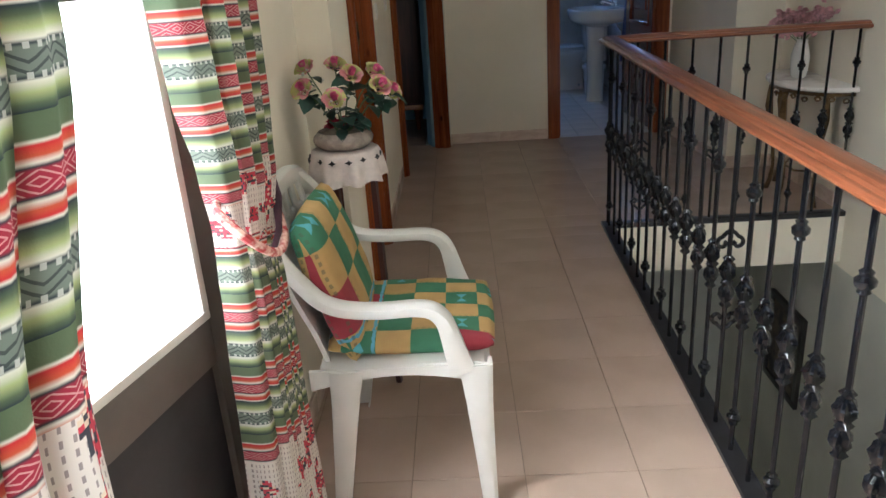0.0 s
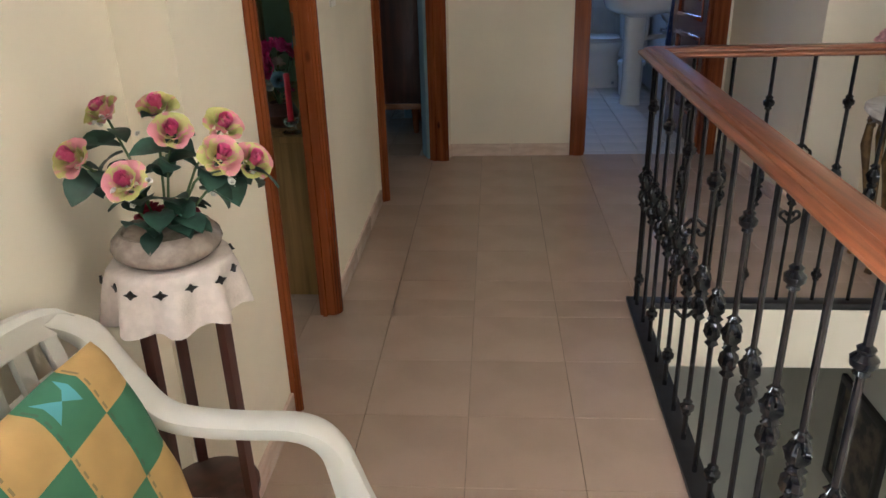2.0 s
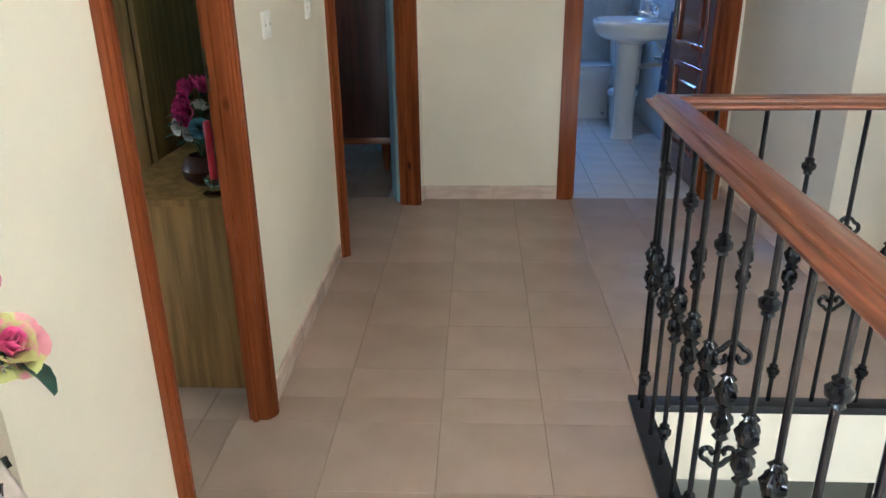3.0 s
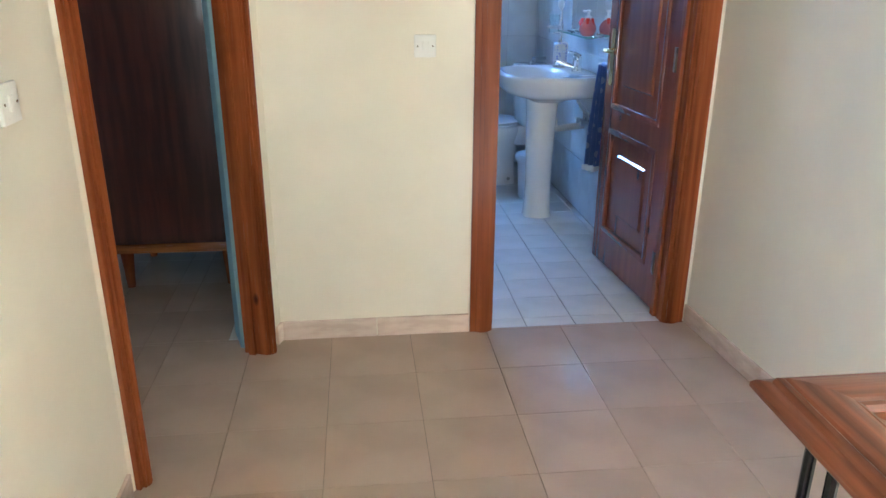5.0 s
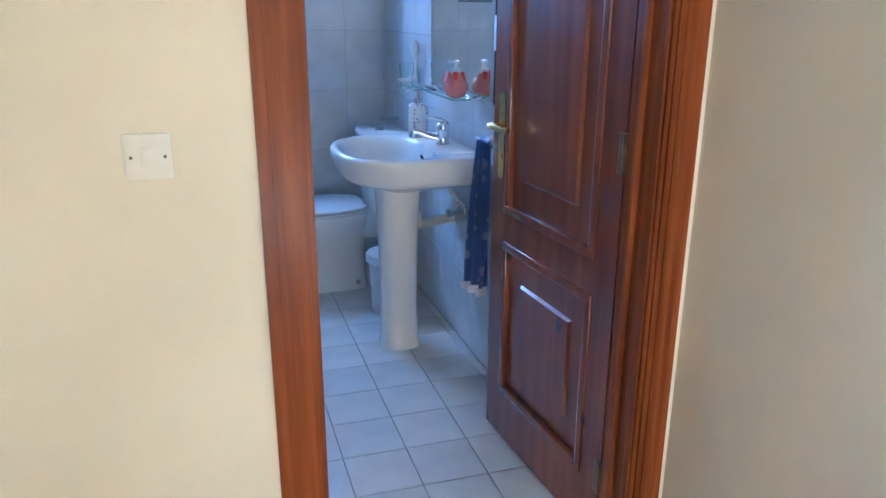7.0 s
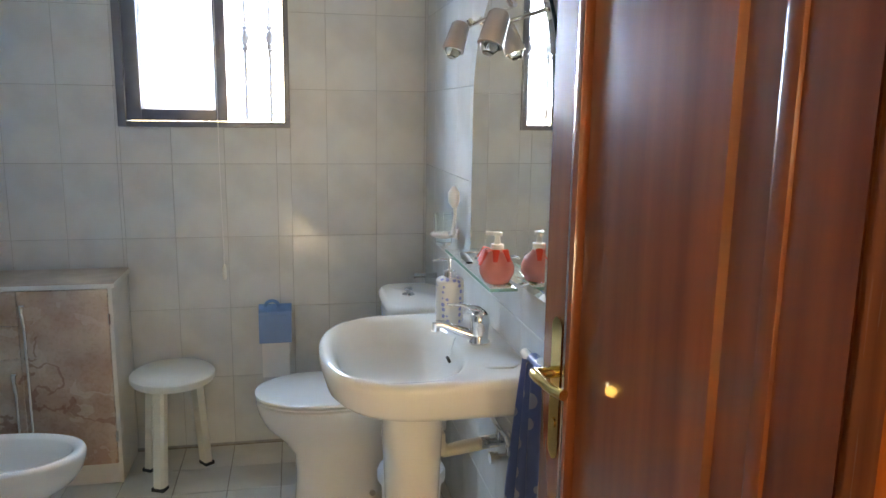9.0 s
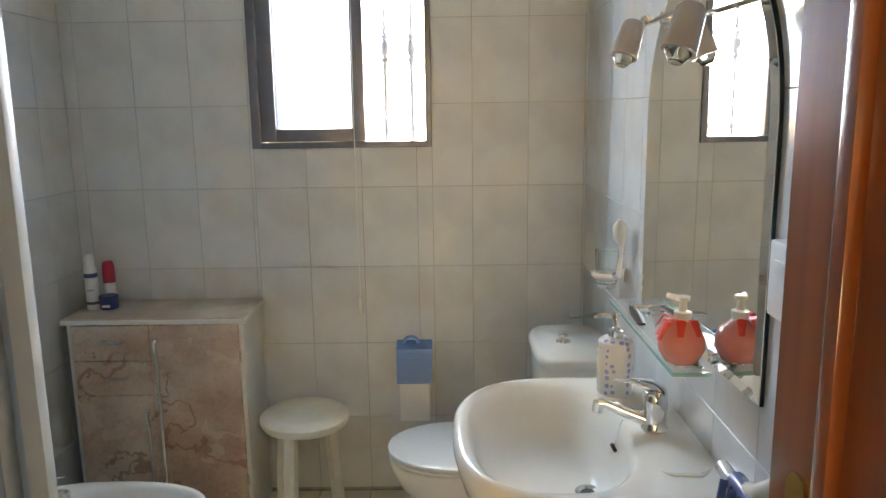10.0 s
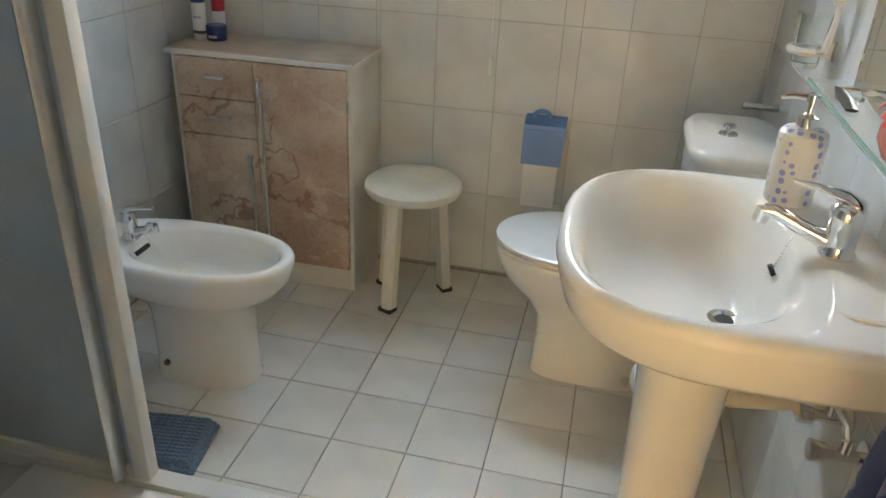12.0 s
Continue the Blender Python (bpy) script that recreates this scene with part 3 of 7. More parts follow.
# the opening at the -y end is added for the stairwell fill
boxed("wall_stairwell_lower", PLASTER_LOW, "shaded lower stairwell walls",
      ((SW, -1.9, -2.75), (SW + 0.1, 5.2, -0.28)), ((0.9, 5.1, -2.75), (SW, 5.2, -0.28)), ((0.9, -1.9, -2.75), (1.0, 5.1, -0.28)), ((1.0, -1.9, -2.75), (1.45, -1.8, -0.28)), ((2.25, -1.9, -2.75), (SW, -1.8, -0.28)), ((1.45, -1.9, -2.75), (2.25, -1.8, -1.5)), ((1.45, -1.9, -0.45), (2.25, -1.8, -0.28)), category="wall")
# both openings in this unseen wall are added to let light in
boxed("wall_rear", PLASTER, "cream plastered wall with two added openings, out of view",
      ((-0.2, -1.7, 0), (0.15, -1.6, H)), ((1.25, -1.7, 0), (1.45, -1.6, H)), ((2.25, -1.7, -0.28), (SW, -1.6, H)), ((0.15, -1.7, 0), (1.25, -1.6, 0.9)), ((0.15, -1.7, 2.1), (2.25, -1.6, H)), ((1.32, -1.7, -0.28), (2.25, -1.6, -0.1)), category="wall")
boxed("ceiling", CEILING, "white painted ceiling", ((-0.4, -1.9, H), (SW + 0.2, DW + 0.1, H + 0.1)), category="ceiling")
boxed("ceiling_bedrooms", CEILING, "white painted bedroom ceiling", ((-3.1, 2.1, H), (-0.4, 8.7, H + 0.1)), ((-0.4, DW + 0.1, H), (BX1 + 0.2, 8.7, H + 0.1)), category="ceiling")

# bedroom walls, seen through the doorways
# the opening in the far wall is added for the bedroom fill
boxed("wall_bedroom", PLASTER_GREEN, "green painted bedroom wall with an added opening, out of view",
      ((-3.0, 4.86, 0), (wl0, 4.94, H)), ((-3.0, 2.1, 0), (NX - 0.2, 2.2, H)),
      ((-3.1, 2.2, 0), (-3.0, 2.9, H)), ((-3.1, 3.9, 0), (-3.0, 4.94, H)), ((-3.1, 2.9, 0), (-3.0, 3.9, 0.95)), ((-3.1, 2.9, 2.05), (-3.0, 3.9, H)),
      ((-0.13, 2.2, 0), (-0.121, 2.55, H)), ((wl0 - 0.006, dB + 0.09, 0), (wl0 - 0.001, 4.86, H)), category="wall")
bm = bmesh.new()
box(bm, (-3.0, 8.5, 0), (0.1, 8.6, H))
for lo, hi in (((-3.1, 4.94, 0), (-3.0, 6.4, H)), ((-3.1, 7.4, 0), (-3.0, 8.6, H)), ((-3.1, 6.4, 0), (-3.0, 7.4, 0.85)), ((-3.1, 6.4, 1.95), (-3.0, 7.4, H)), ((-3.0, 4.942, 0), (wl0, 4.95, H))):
    box(bm, lo, hi)
prism(bm, [(0.42, 5.60), (0.43, 5.77), (0.43, 6.74), (0.19, 6.75), (0.19, 8.5), (0.09, 8.5), (0.10, 6.72), (0.30, 6.71), (0.325, 5.75), (0.365, 5.62)], 2, 0, H)
solid("wall_rear_bedroom", bm, PLASTER_BLUE, "blue painted rear bedroom walls", "wall")

# bathroom walls: grout faces that carry the tiles
WX0, WX1, WZ0, WZ1 = 0.875, 1.531, 1.355, 2.02
wall_bath_back = boxed("wall_bathroom_back", WGROUT, "grey tiled bathroom wall with a window",
      ((BX0 - 0.1, BY1, 0), (WX0, BY1 + 0.14, H)), ((WX1, BY1, 0), (BX1 + 0.1, BY1 + 0.14, H)), ((WX0, BY1, 0), (WX1, BY1 + 0.14, WZ0)), ((WX0, BY1, WZ1), (WX1, BY1 + 0.14, H)), category="wall")
wall_bath_right = boxed("wall_bathroom_right", WGROUT, "grey tiled bathroom wall behind the basin", ((BX1, DW + 0.1, 0), (BX1 + 0.1, BY1, H)), category="wall")
wall_bath_left = boxed("wall_bathroom_left", WGROUT, "grey tiled bathroom wall behind the bidet", ((BX0 - 0.006, 6.76, 0), (BX0, BY1, H)), ((0.43, DW + 0.1, 0), (0.436, 6.76, H)), ((BX0, 6.755, 0), (0.436, 6.76, H)), category="wall")

# ---- skirting: short lengths of marble ----
skirt = thing("baseboard", "pink-veined marble skirting in short lengths", "skirting", kind="structure")


def skirting(x0, y0, x1, y1, h=0.075, step=0.40):
    """Marble lengths along a wall's foot, standing out to the right of the way."""
    a, b = Vector((x0, y0, 0)), Vector((x1, y1, 0))
    d = b - a
    k = max(1, round(d.length / step))
    turn = math.atan2(d.y, d.x)
    w = d.length / k
    bm = bmesh.new()
    box(bm, (0.0015, -0.011, 0.0), (w - 0.0015, 0.0, h), 0.0025)
    me = mesh_of("marble_length", bm, SKIRT, 30)
    for i in range(k):
        p = a + d * (i / k)
        piece("marble_length", me, skirt, (p.x, p.y, 0.0), turn)


skirting(NX, 1.69, NX, 2.55)
skirting(LW, 2.56, LW, dA - 0.044)
skirting(LW, dB + 0.085, LW, 4.79)
skirting(0.515, DW, 1.232, DW, step=0.36)
q = PA + along * 0.885
skirting(q.x, q.y, 0.51, DW)
skirting(RE, DW, RW, 4.60, step=0.5)
skirting(RW, 4.60, SW, 4.60)
skirting(SW, 4.60, SW, 3.78)


# ---- door frames ----
def frame_mould(bm, u0, u1, d0, d1, z0, z1, put):
    """An architrave in three steps, put() sets (u, d) on the wall."""
    w = u1 - u0
    for a, b, e in ((0, 1, 0.55), (0.12, 0.72, 0.85), (0.28, 0.55, 1.0)):
        q = [put(u0 + w * a, d0), put(u0 + w * b, d0), put(u0 + w * b, d0 + (d1 - d0) * e), put(u0 + w * a, d0 + (d1 - d0) * e)]
        rings(bm, [[(x, y, z0) for x, y in q], [(x, y, z1) for x, y in q]])


def doorway(name, label, u0, u1, depth, put, top=2.045, cw=0.072, proud=0.026, first=None):
    """Lining and architraves round an opening from u0 to u1; d runs out of the wall towards the corridor."""
    t = thing(name, label, "door frame", kind="structure")
    for a, b in ((u0 - 0.022, u0), (u1, u1 + 0.022)):
        bm = bmesh.new()
        q = [put(a, 0.006), put(b, 0.006), put(b, -depth), put(a, -depth)]
        rings(bm, [[(x, y, 0) for x, y in q], [(x, y, top) for x, y in q]])
        part("jamb", bm, PINE, t)
        bm = bmesh.new()
        s0, s1 = (b, b + 0.012) if a < u0 else (a - 0.012, a)
        q = [put(s0, -depth * 0.45), put(s1, -depth * 0.45), put(s1, -depth * 0.75), put(s0, -depth * 0.75)]
        rings(bm, [[(x, y, 0) for x, y in q], [(x, y, top) for x, y in q]])
        part("door_stop", bm, PINE, t)
    for a, b in ((u0 - 0.006, u0 - 0.006 - (first or cw)), (u1 + 0.006, u1 + 0.006 + cw)):
        bm = bmesh.new()
        frame_mould(bm, a, b, 0.0, proud, 0, top + cw, put)
        part("architrave", bm, PINE, t)
    bm = bmesh.new()
    q = [put(u0 - 0.006, 0), put(u1 + 0.006, 0), put(u1 + 0.006, proud * 0.9), put(u0 - 0.006, proud * 0.9)]
    rings(bm, [[(x, y, top + 0.006) for x, y in q], [(x, y, top + cw) for x, y in q]])
    part("head_architrave", bm, PINE_X, t)
    bm = bmesh.new()
    q = [put(u0, 0.006), put(u1, 0.006), put(u1, -depth), put(u0, -depth)]
    rings(bm, [[(x, y, top) for x, y in q], [(x, y, top + 0.02) for x, y in q]])
    part("head_jamb", bm, PINE_X, t)
    return t


d1 = doorway("door_1", "varnished pine door frame in the left wall", dA, dB, 0.050, lambda u, d: (LW + d, u), first=0.036)
d2 = doorway("door_2", "varnished pine door frame in the slanting wall", 0.075, 0.80, 0.085, lambda u, d: tuple((PA + along * u - inward * d).xy), cw=0.05)
d3 = doorway("door_3", "varnished pine bathroom door frame", 1.322, 2.013, 0.115, lambda u, d: (u, DW - d), cw=0.082, proud=0.022)


def strike(parent, lo, hi, hole_lo, hole_hi):
    bm = bmesh.new()
    box(bm, lo, hi, 0.001)
    p = part("strike_plate", bm, GILT, parent, "tarnished brass strike plate")
    bm = bmesh.new()
    box(bm, hole_lo, hole_hi)
    part("latch_hole", bm, BLACK, p)


strike(d1, (LW - 0.05, dB - 0.002, 0.96), (LW - 0.03, dB + 0.001, 1.06), (LW - 0.046, dB - 0.003, 0.99), (LW - 0.035, dB - 0.001, 1.02))


# ---- the bathroom door, open against the wall ----
def bathroom_door():
    hinge, free = Vector((2.046, 5.785)), Vector((2.000, 6.440))
    d = free - hinge
    w, th, top = d.length, 0.036, 2.03
    t = thing("bathroom_door", "open red-brown panelled wooden bathroom door", "door")

    def leaf(name, lo, hi, material=DOORWOOD, bevel=0.0, label="", parent=None):
        bm = bmesh.new()
        box(bm, lo, hi, bevel)
        return part(name, bm, material, parent or t, label)
    z0 = 0.012
    leaf("hinge_stile", (0, 0, z0), (0.095, th, top))
    leaf("lock_stile", (w - 0.095, 0, z0), (w, th, top))
    for name, a, b in (("bottom_rail", z0, 0.175), ("lock_rail", 0.655, 0.755), ("top_rail", top - 0.11, top)):
        leaf(name, (0.095, 0.001, a), (w - 0.095, th - 0.001, b))
    for a, b in ((0.175, 0.655), (0.755, top - 0.11)):
        p = leaf("panel", (0.095, 0.012, a), (w - 0.095, th - 0.012, b))
        # bolection mould and raised field on both faces
        for lo_y, hi_y, f0, f1 in ((th - 0.014, th + 0.006, th - 0.013, th - 0.002), (-0.006, 0.014, 0.002, 0.013)):
            bm = bmesh.new()
            x0, x1 = 0.088, w - 0.088
            box(bm, (x0, lo_y, a - 0.006), (x1, hi_y, a + 0.02), 0.006)
            box(bm, (x0, lo_y, b - 0.02), (x1, hi_y, b + 0.006), 0.006)
            box(bm, (x0, lo_y, a + 0.014), (x0 + 0.026, hi_y, b - 0.014), 0.006)
            box(bm, (x1 - 0.026, lo_y, a + 0.014), (x1, hi_y, b - 0.014), 0.006)
            part("moulding", bm, DOORWOOD, p)
            bm = bmesh.new()
            g = 0.10
            bz = [(x0 + g, a + g), (x1 - g, a + g), (x1 - g, b - g), (x0 + g, b - g)]
            e = 0.008
            top_f = [(x0 + g + e, a + g + e), (x1 - g - e, a + g + e), (x1 - g - e, b - g - e), (x0 + g + e, b - g - e)]
            base_y, out_y = (f0, th - 0.004) if f0 > th / 2 else (f1, 0.004)
            rings(bm, [[(x, base_y, z) for x, z in bz], [(x, out_y, z) for x, z in top_f]])
            part("raised_field", bm, DOORWOOD, p)
    for z in (0.21, 1.02, 1.80):
        bm = bmesh.new()
        tube(bm, [(-0.006, th + 0.004, z - 0.045), (-0.006, th + 0.004, z + 0.045)], 0.007, 10)
        box(bm, (-0.004, th - 0.001, z - 0.045), (0.022, th + 0.003, z + 0.045))
        part("hinge", bm, GILT, t, "tarnished brass hinge")
    for side, face in ((1, th), (-1, 0.0)):
        bm = bmesh.new()
        prism(bm, [(w - 0.062 + 0.019 * math.cos(k * math.pi / 8), 1.075 + 0.02 * math.sin(k * math.pi / 8)) for k in range(9)] +
              [(w - 0.062 + 0.019 * math.cos(math.pi + k * math.pi / 8), 0.865 + 0.02 * math.sin(math.pi + k * math.pi / 8)) for k in range(9)], 1, face, face + side * 0.005)
        plate = part("handle_plate", bm, BRASS, t, "polished brass door plate")
        bm = bmesh.new()
        y1 = face + side * 0.042
        tube(bm, [(w - 0.062, face, 1.0), (w - 0.062, y1, 1.0)], [0.011, 0.009], 12)
        tube(bm, [(w - 0.062, y1, 1.0), (w - 0.09, y1 + side * 0.004, 1.002), (w - 0.135, y1, 0.998), (w - 0.165, y1 - side * 0.006, 1.0)], [0.010, 0.010, 0.008, 0.009], 12)
        part("door_handle", bm, BRASS, plate)
        bm = bmesh.new()
        tube(bm, [(w - 0.062, face, 0.91), (w - 0.062, face + side * 0.007, 0.91)], 0.009, 12)
        part("key_rose", bm, BRASS, plate)
    t.matrix_world = Matrix.Translation((hinge.x, hinge.y, 0)) @ Matrix.Rotation(math.atan2(d.y, d.x), 4, "Z")
    return t


bathroom_door()


# ---- stair rail ----
def baluster(with_knuckles, scroll):
    t = thing("baluster", "black wrought-iron baluster with cast collars", "baluster", "balusters of the stair rail")
    bm = bmesh.new()
    tube(bm, [(0, 0, 0.010), (0, 0, 0.890)], 0.0066, 8)
    part("rod", bm, IRON, t)
    prof = []
    for z, r in ((0.375, 0.008), (0.385, 0.014), (0.392, 0.010), (0.400, 0.013), (0.412, 0.019), (0.428, 0.017), (0.440, 0.011), (0.448, 0.016), (0.456, 0.011),
                 (0.470, 0.017), (0.486, 0.020), (0.500, 0.014), (0.508, 0.010), (0.514, 0.014), (0.524, 0.008)):
        prof.append((r, z))
    bm = bmesh.new()
    n = 18      # leaves cast on the swellings
    rings(bm, [[((r * (1 + (0.26 if r > 0.012 else 0) * math.cos(5 * a + 75 * z))) * math.cos(a), (r * (1 + (0.26 if r > 0.012 else 0) * math.cos(5 * a + 75 * z))) * math.sin(a), z) for a in [2 * math.pi * i / n for i in range(n)]] for r, z in prof])
    part("collar", bm, IRON, t)
    if with_knuckles:
        for zc in (0.735, 0.115):
            bm = bmesh.new()
            lathe(bm, [(0.007, zc - 0.024), (0.012, zc - 0.020), (0.010, zc - 0.014), (0.018, zc - 0.006), (0.019, zc + 0.004), (0.011, zc + 0.012), (0.013, zc + 0.019), (0.007, zc + 0.024)], n=10)
            part("knuckle", bm, IRON, t)
    if scroll:
        for zc, fl in ((0.345, 1), (0.56, -1)):
            for s in (1, -1):
                bm = bmesh.new()
                pts = [(s * 0.004, 0, zc - fl * 0.032), (s * 0.011, 0, zc - fl * 0.028)]
                for k in range(15):
                    a = -1.5 + k * 0.38
                    r = 0.017 * (1 - k / 22)
                    pts.append((s * (0.019 + r * math.cos(a)), 0, zc + fl * r * math.sin(a)))
                tube(bm, pts, 0.0056, 6)
                part("scroll", bm, IRON, t)
    return t


RC = RX + 0.029
RYC = RY - 0.008
FLAT = lambda z: 0.9215 - 0.68 * (0.9135 - z)      # the rail is flatter than its profile drawn above
BODY = [(-0.036, 0.864), (0.036, 0.864), (0.044, 0.868), (0.0485, 0.876), (0.0485, 0.884), (0.044, 0.891), (0.036, 0.8935), (-0.036, 0.8935), (-0.044, 0.891), (-0.0485, 0.884), (-0.0485, 0.876), (-0.044, 0.868)]
CAP = [(-0.0325, 0.8905), (0.0325, 0.8905), (0.0325, 0.897), (0.030, 0.9045), (0.0255, 0.907), (0.0235, 0.9055), (0.021, 0.910), (0.010, 0.9135), (-0.010, 0.9135), (-0.021, 0.910), (-0.0235, 0.9055), (-0.0255, 0.907), (-0.030, 0.9045), (-0.0325, 0.897)]


def hand_rail(label, along_y, material):
    """A moulded rail with a stepped cap, mitred at the corner of the stairwell."""
    t = thing("handrail", label, "handrail", at=(RC, RYC, 0.86))
    for name, poly in (("rail_body", BODY), ("rail_cap", CAP)):
        bm = bmesh.new()
        if along_y:
            rings(bm, [[(RC + SK * (-1.55 - RYC) + u, -1.55, FLAT(z)) for u, z in poly], [(RC + u - SK * u, RYC - u, FLAT(z)) for u, z in poly]])
        else:
            rings(bm, [[(RC - u + SK * u, RYC + u, FLAT(z)) for u, z in poly], [(SW, RYC + u, FLAT(z)) for u, z in poly]])
        part(name, bm, material, t, "", 35)


hand_rail("varnished reddish wooden handrail of the stair", True, RAILWOOD)
hand_rail("varnished reddish wooden handrail across the stairwell", False, RAILWOOD_X)
bm = bmesh.new()
along_edge(bm, 0.0, 0.056, -0.002, 0.014, -1.55, RY + 0.012)
tagged(part("rail_bar", bm, BAR, None), "black flat iron foot bar of the stair rail", "rail bar")
bm = bmesh.new()
box(bm, (RX + 0.058, RY - 0.042, -0.012), (SW, RY + 0.010, 0.014), 0.003)
tagged(part("rail_bar", bm, BAR, None), "black flat iron foot bar across the stairwell", "rail bar")
kinds = {}
for i in range(42):
    y = 3.685 if i == 0 else 3.645 - (i - 1) * 0.13
    if y < -1.5:
        break
    key = (i % 2 == 1, i % 8 == 6)
    if key not in kinds:
        kinds[key] = baluster(*key)
        kinds[key].matrix_world = pose(RC + SK * (y - RYC), y, 0)
    else:
        copy_thing(kinds[key], pose(RC + SK * (y - RYC), y, 0))
for i in range(9):
    x = RC + 0.1265 * (i + 1)
    if x > SW - 0.02:
        break
    key = (i % 2 == 0, i == 3)
    if key not in kinds:
        kinds[key] = baluster(*key)
        kinds[key].matrix_world = pose(x, RYC, 0)
    else:
        copy_thing(kinds[key], pose(x, RYC, 0))

# ---- balcony door and its daylight ----
def balcony_door():
    t = thing("window_1", "brown aluminium balcony door with a dark lower panel", "balcony door", kind="structure")

    def add(name, lo, hi, material=ALU, bevel=0.003, label=""):
        bm = bmesh.new()
        box(bm, lo, hi, bevel)
        return part(name, bm, material, t, label)
    add("door_frame", (-0.08, 1.618, 0), (0.07, 1.68, 2.22))
    add("door_frame", (-0.08, 0.25, 0), (0.03, 0.30, 2.22))
    add("door_frame", (-0.08, 0.30, 2.15), (0.03, 1.61, 2.22))
    add("threshold", (-0.08, 0.30, 0), (0.03, 1.61, 0.03))
    def leaf(width, hinge, turn):
        """A leaf of the door from its hinge along -y, turned outwards."""
        m = Matrix.Translation(hinge) @ Matrix.Rotation(radians(turn), 4, "Z")

        def put(name, lo, hi, material=ALU, bevel=0.003, label=""):
            b = bmesh.new()
            box(b, lo, hi, bevel)
            b.transform(m)
            return part(name, b, material, t, label)
        put("stile", (-0.045, -0.105, 0.035), (0.005, 0, 2.145))
        put("stile", (-0.045, -width, 0.035), (0.005, -width + 0.07, 2.145))
        for z0, z1 in ((0.035, 0.13), (0.53, 0.635), (1.262, 1.32), (2.06, 2.145)):
            put("rail", (-0.044, -width + 0.07, z0), (0.004, -0.105, z1))
        put("lower_panel", (-0.03, -width + 0.07, 0.13), (-0.012, -0.105, 0.53), ALU_DARK, 0, "dark solid lower panel")
        for z0, z1 in ((0.635, 1.262), (1.32, 2.06)):
            p = put("pane", (-0.024, -width + 0.07, z0), (-0.019, -0.105, z1), GLASS, 0)
            p.visible_shadow = False
            for lo, hi in (((-0.02, -width + 0.07, z0), (0.010, -0.105, z0 + 0.02)), ((-0.02, -0.127, z0 + 0.02), (0.010, -0.105, z1))):
                put("glazing_bead", lo, hi, LAMINATE_EDGE, 0.004, "pale glazing bead")
    leaf(0.63, (0.064, 1.612, 0), -14)
    leaf(0.66, (0.005, 0.985, 0), 0)


balcony_door()
bm = bmesh.new()
box(bm, (-3.2, -3.0, -1.0), (-3.19, 2.05, 4.0))
box(bm, (-3.19, 2.04, -1.0), (-0.14, 2.05, 4.0))
tagged(part("backdrop", bm, BACKDROP, None), "bright hazy daylight outside the balcony door", "sky", kind="structure")


# ---- curtains ----
def lerp(rows, z):
    for (z0, *a), (z1, *b) in zip(rows, rows[1:]):
        if z0 >= z >= z1:
            k = (z0 - z) / (z0 - z1)
            k = k * k * (3 - 2 * k)
            return [p + (q - p) * k for p, q in zip(a, b)]
    return rows[-1][1:]


def curtain(name, label, rows, pleats, width, seed, sags, lead=0):
    """Cloth hung in rounded pleats: rows of height, first and last y, depth of the pleats, x; pleats are their shares of the width, sags how far each one hangs down."""
    t = thing(name, label, "curtain", at=(rows[0][4], (rows[0][1] + rows[0][2]) / 2, rows[0][0]))
    bm = bmesh.new()
    tex = bm.loops.layers.uv.new("cloth")
    nz, per = 150, 18
    marks = [sum(pleats[:k]) / sum(pleats) for k in range(len(pleats) + 1)]
    zs = [rows[0][0] + (rows[-1][0] - rows[0][0]) * i / nz for i in range(nz + 1)]
    grid = []
    for z in zs:
        y0, y1, amp, x = lerp(rows, z)
        line = []
        n = len(pleats)
        for k in range(n * per + 1):
            p = min(k // per, n - 1)
            s = k / per - p
            sway = 0.05 * math.sin(2.2 * z + seed + 2 * p)
            u = marks[p] + (marks[p + 1] - marks[p]) * s
            size = min(1.3, (marks[p + 1] - marks[p]) * n) ** 0.6
            bulge = math.sin(math.pi * s) ** 0.65 if 0 < s < 1 else 0.0
            wrap = (0.030 if lead else 0.055) * max(0.0, 1 - 2 * s) ** 1.5 if p == 0 else 0.0    # the free edge turns back to the wall
            dx = -wrap + 0.10 * u * lead + amp * size * (0.85 if p == 0 and lead else 1.0) * (bulge + 0.10 * math.sin(6 * math.pi * s + seed + 3 * z) * bulge)
            dy = -0.35 * amp * size * math.sin(2 * math.pi * s) + sway * amp
            e = max(0.0, 1 - s / 0.16)
            sag = (sags[p] * (1 - e) + (sags[p - 1] if p else sags[0]) * e) * (1 if z > 0.85 else 0.4)
            line.append((bm.verts.new((x + dx, y0 + (y1 - y0) * u + dy, z + 0.006 * math.sin(5 * u + seed))), u * width, sag + (z if z > 0.86 else z - 0.028 * min(1, (0.86 - z) / 0.08))))
        grid.append(line)
    for a, b in zip(grid, grid[1:]):
        for k in range(len(a) - 1):
            q = (a[k], a[k + 1], b[k + 1], b[k])
            f = bm.faces.new([p[0] for p in q])
            for lp, p in zip(f.loops, q):
                lp[tex].uv = p[1:]
    part("cloth", bm, CURTAIN, t, smooth=180)
    return t


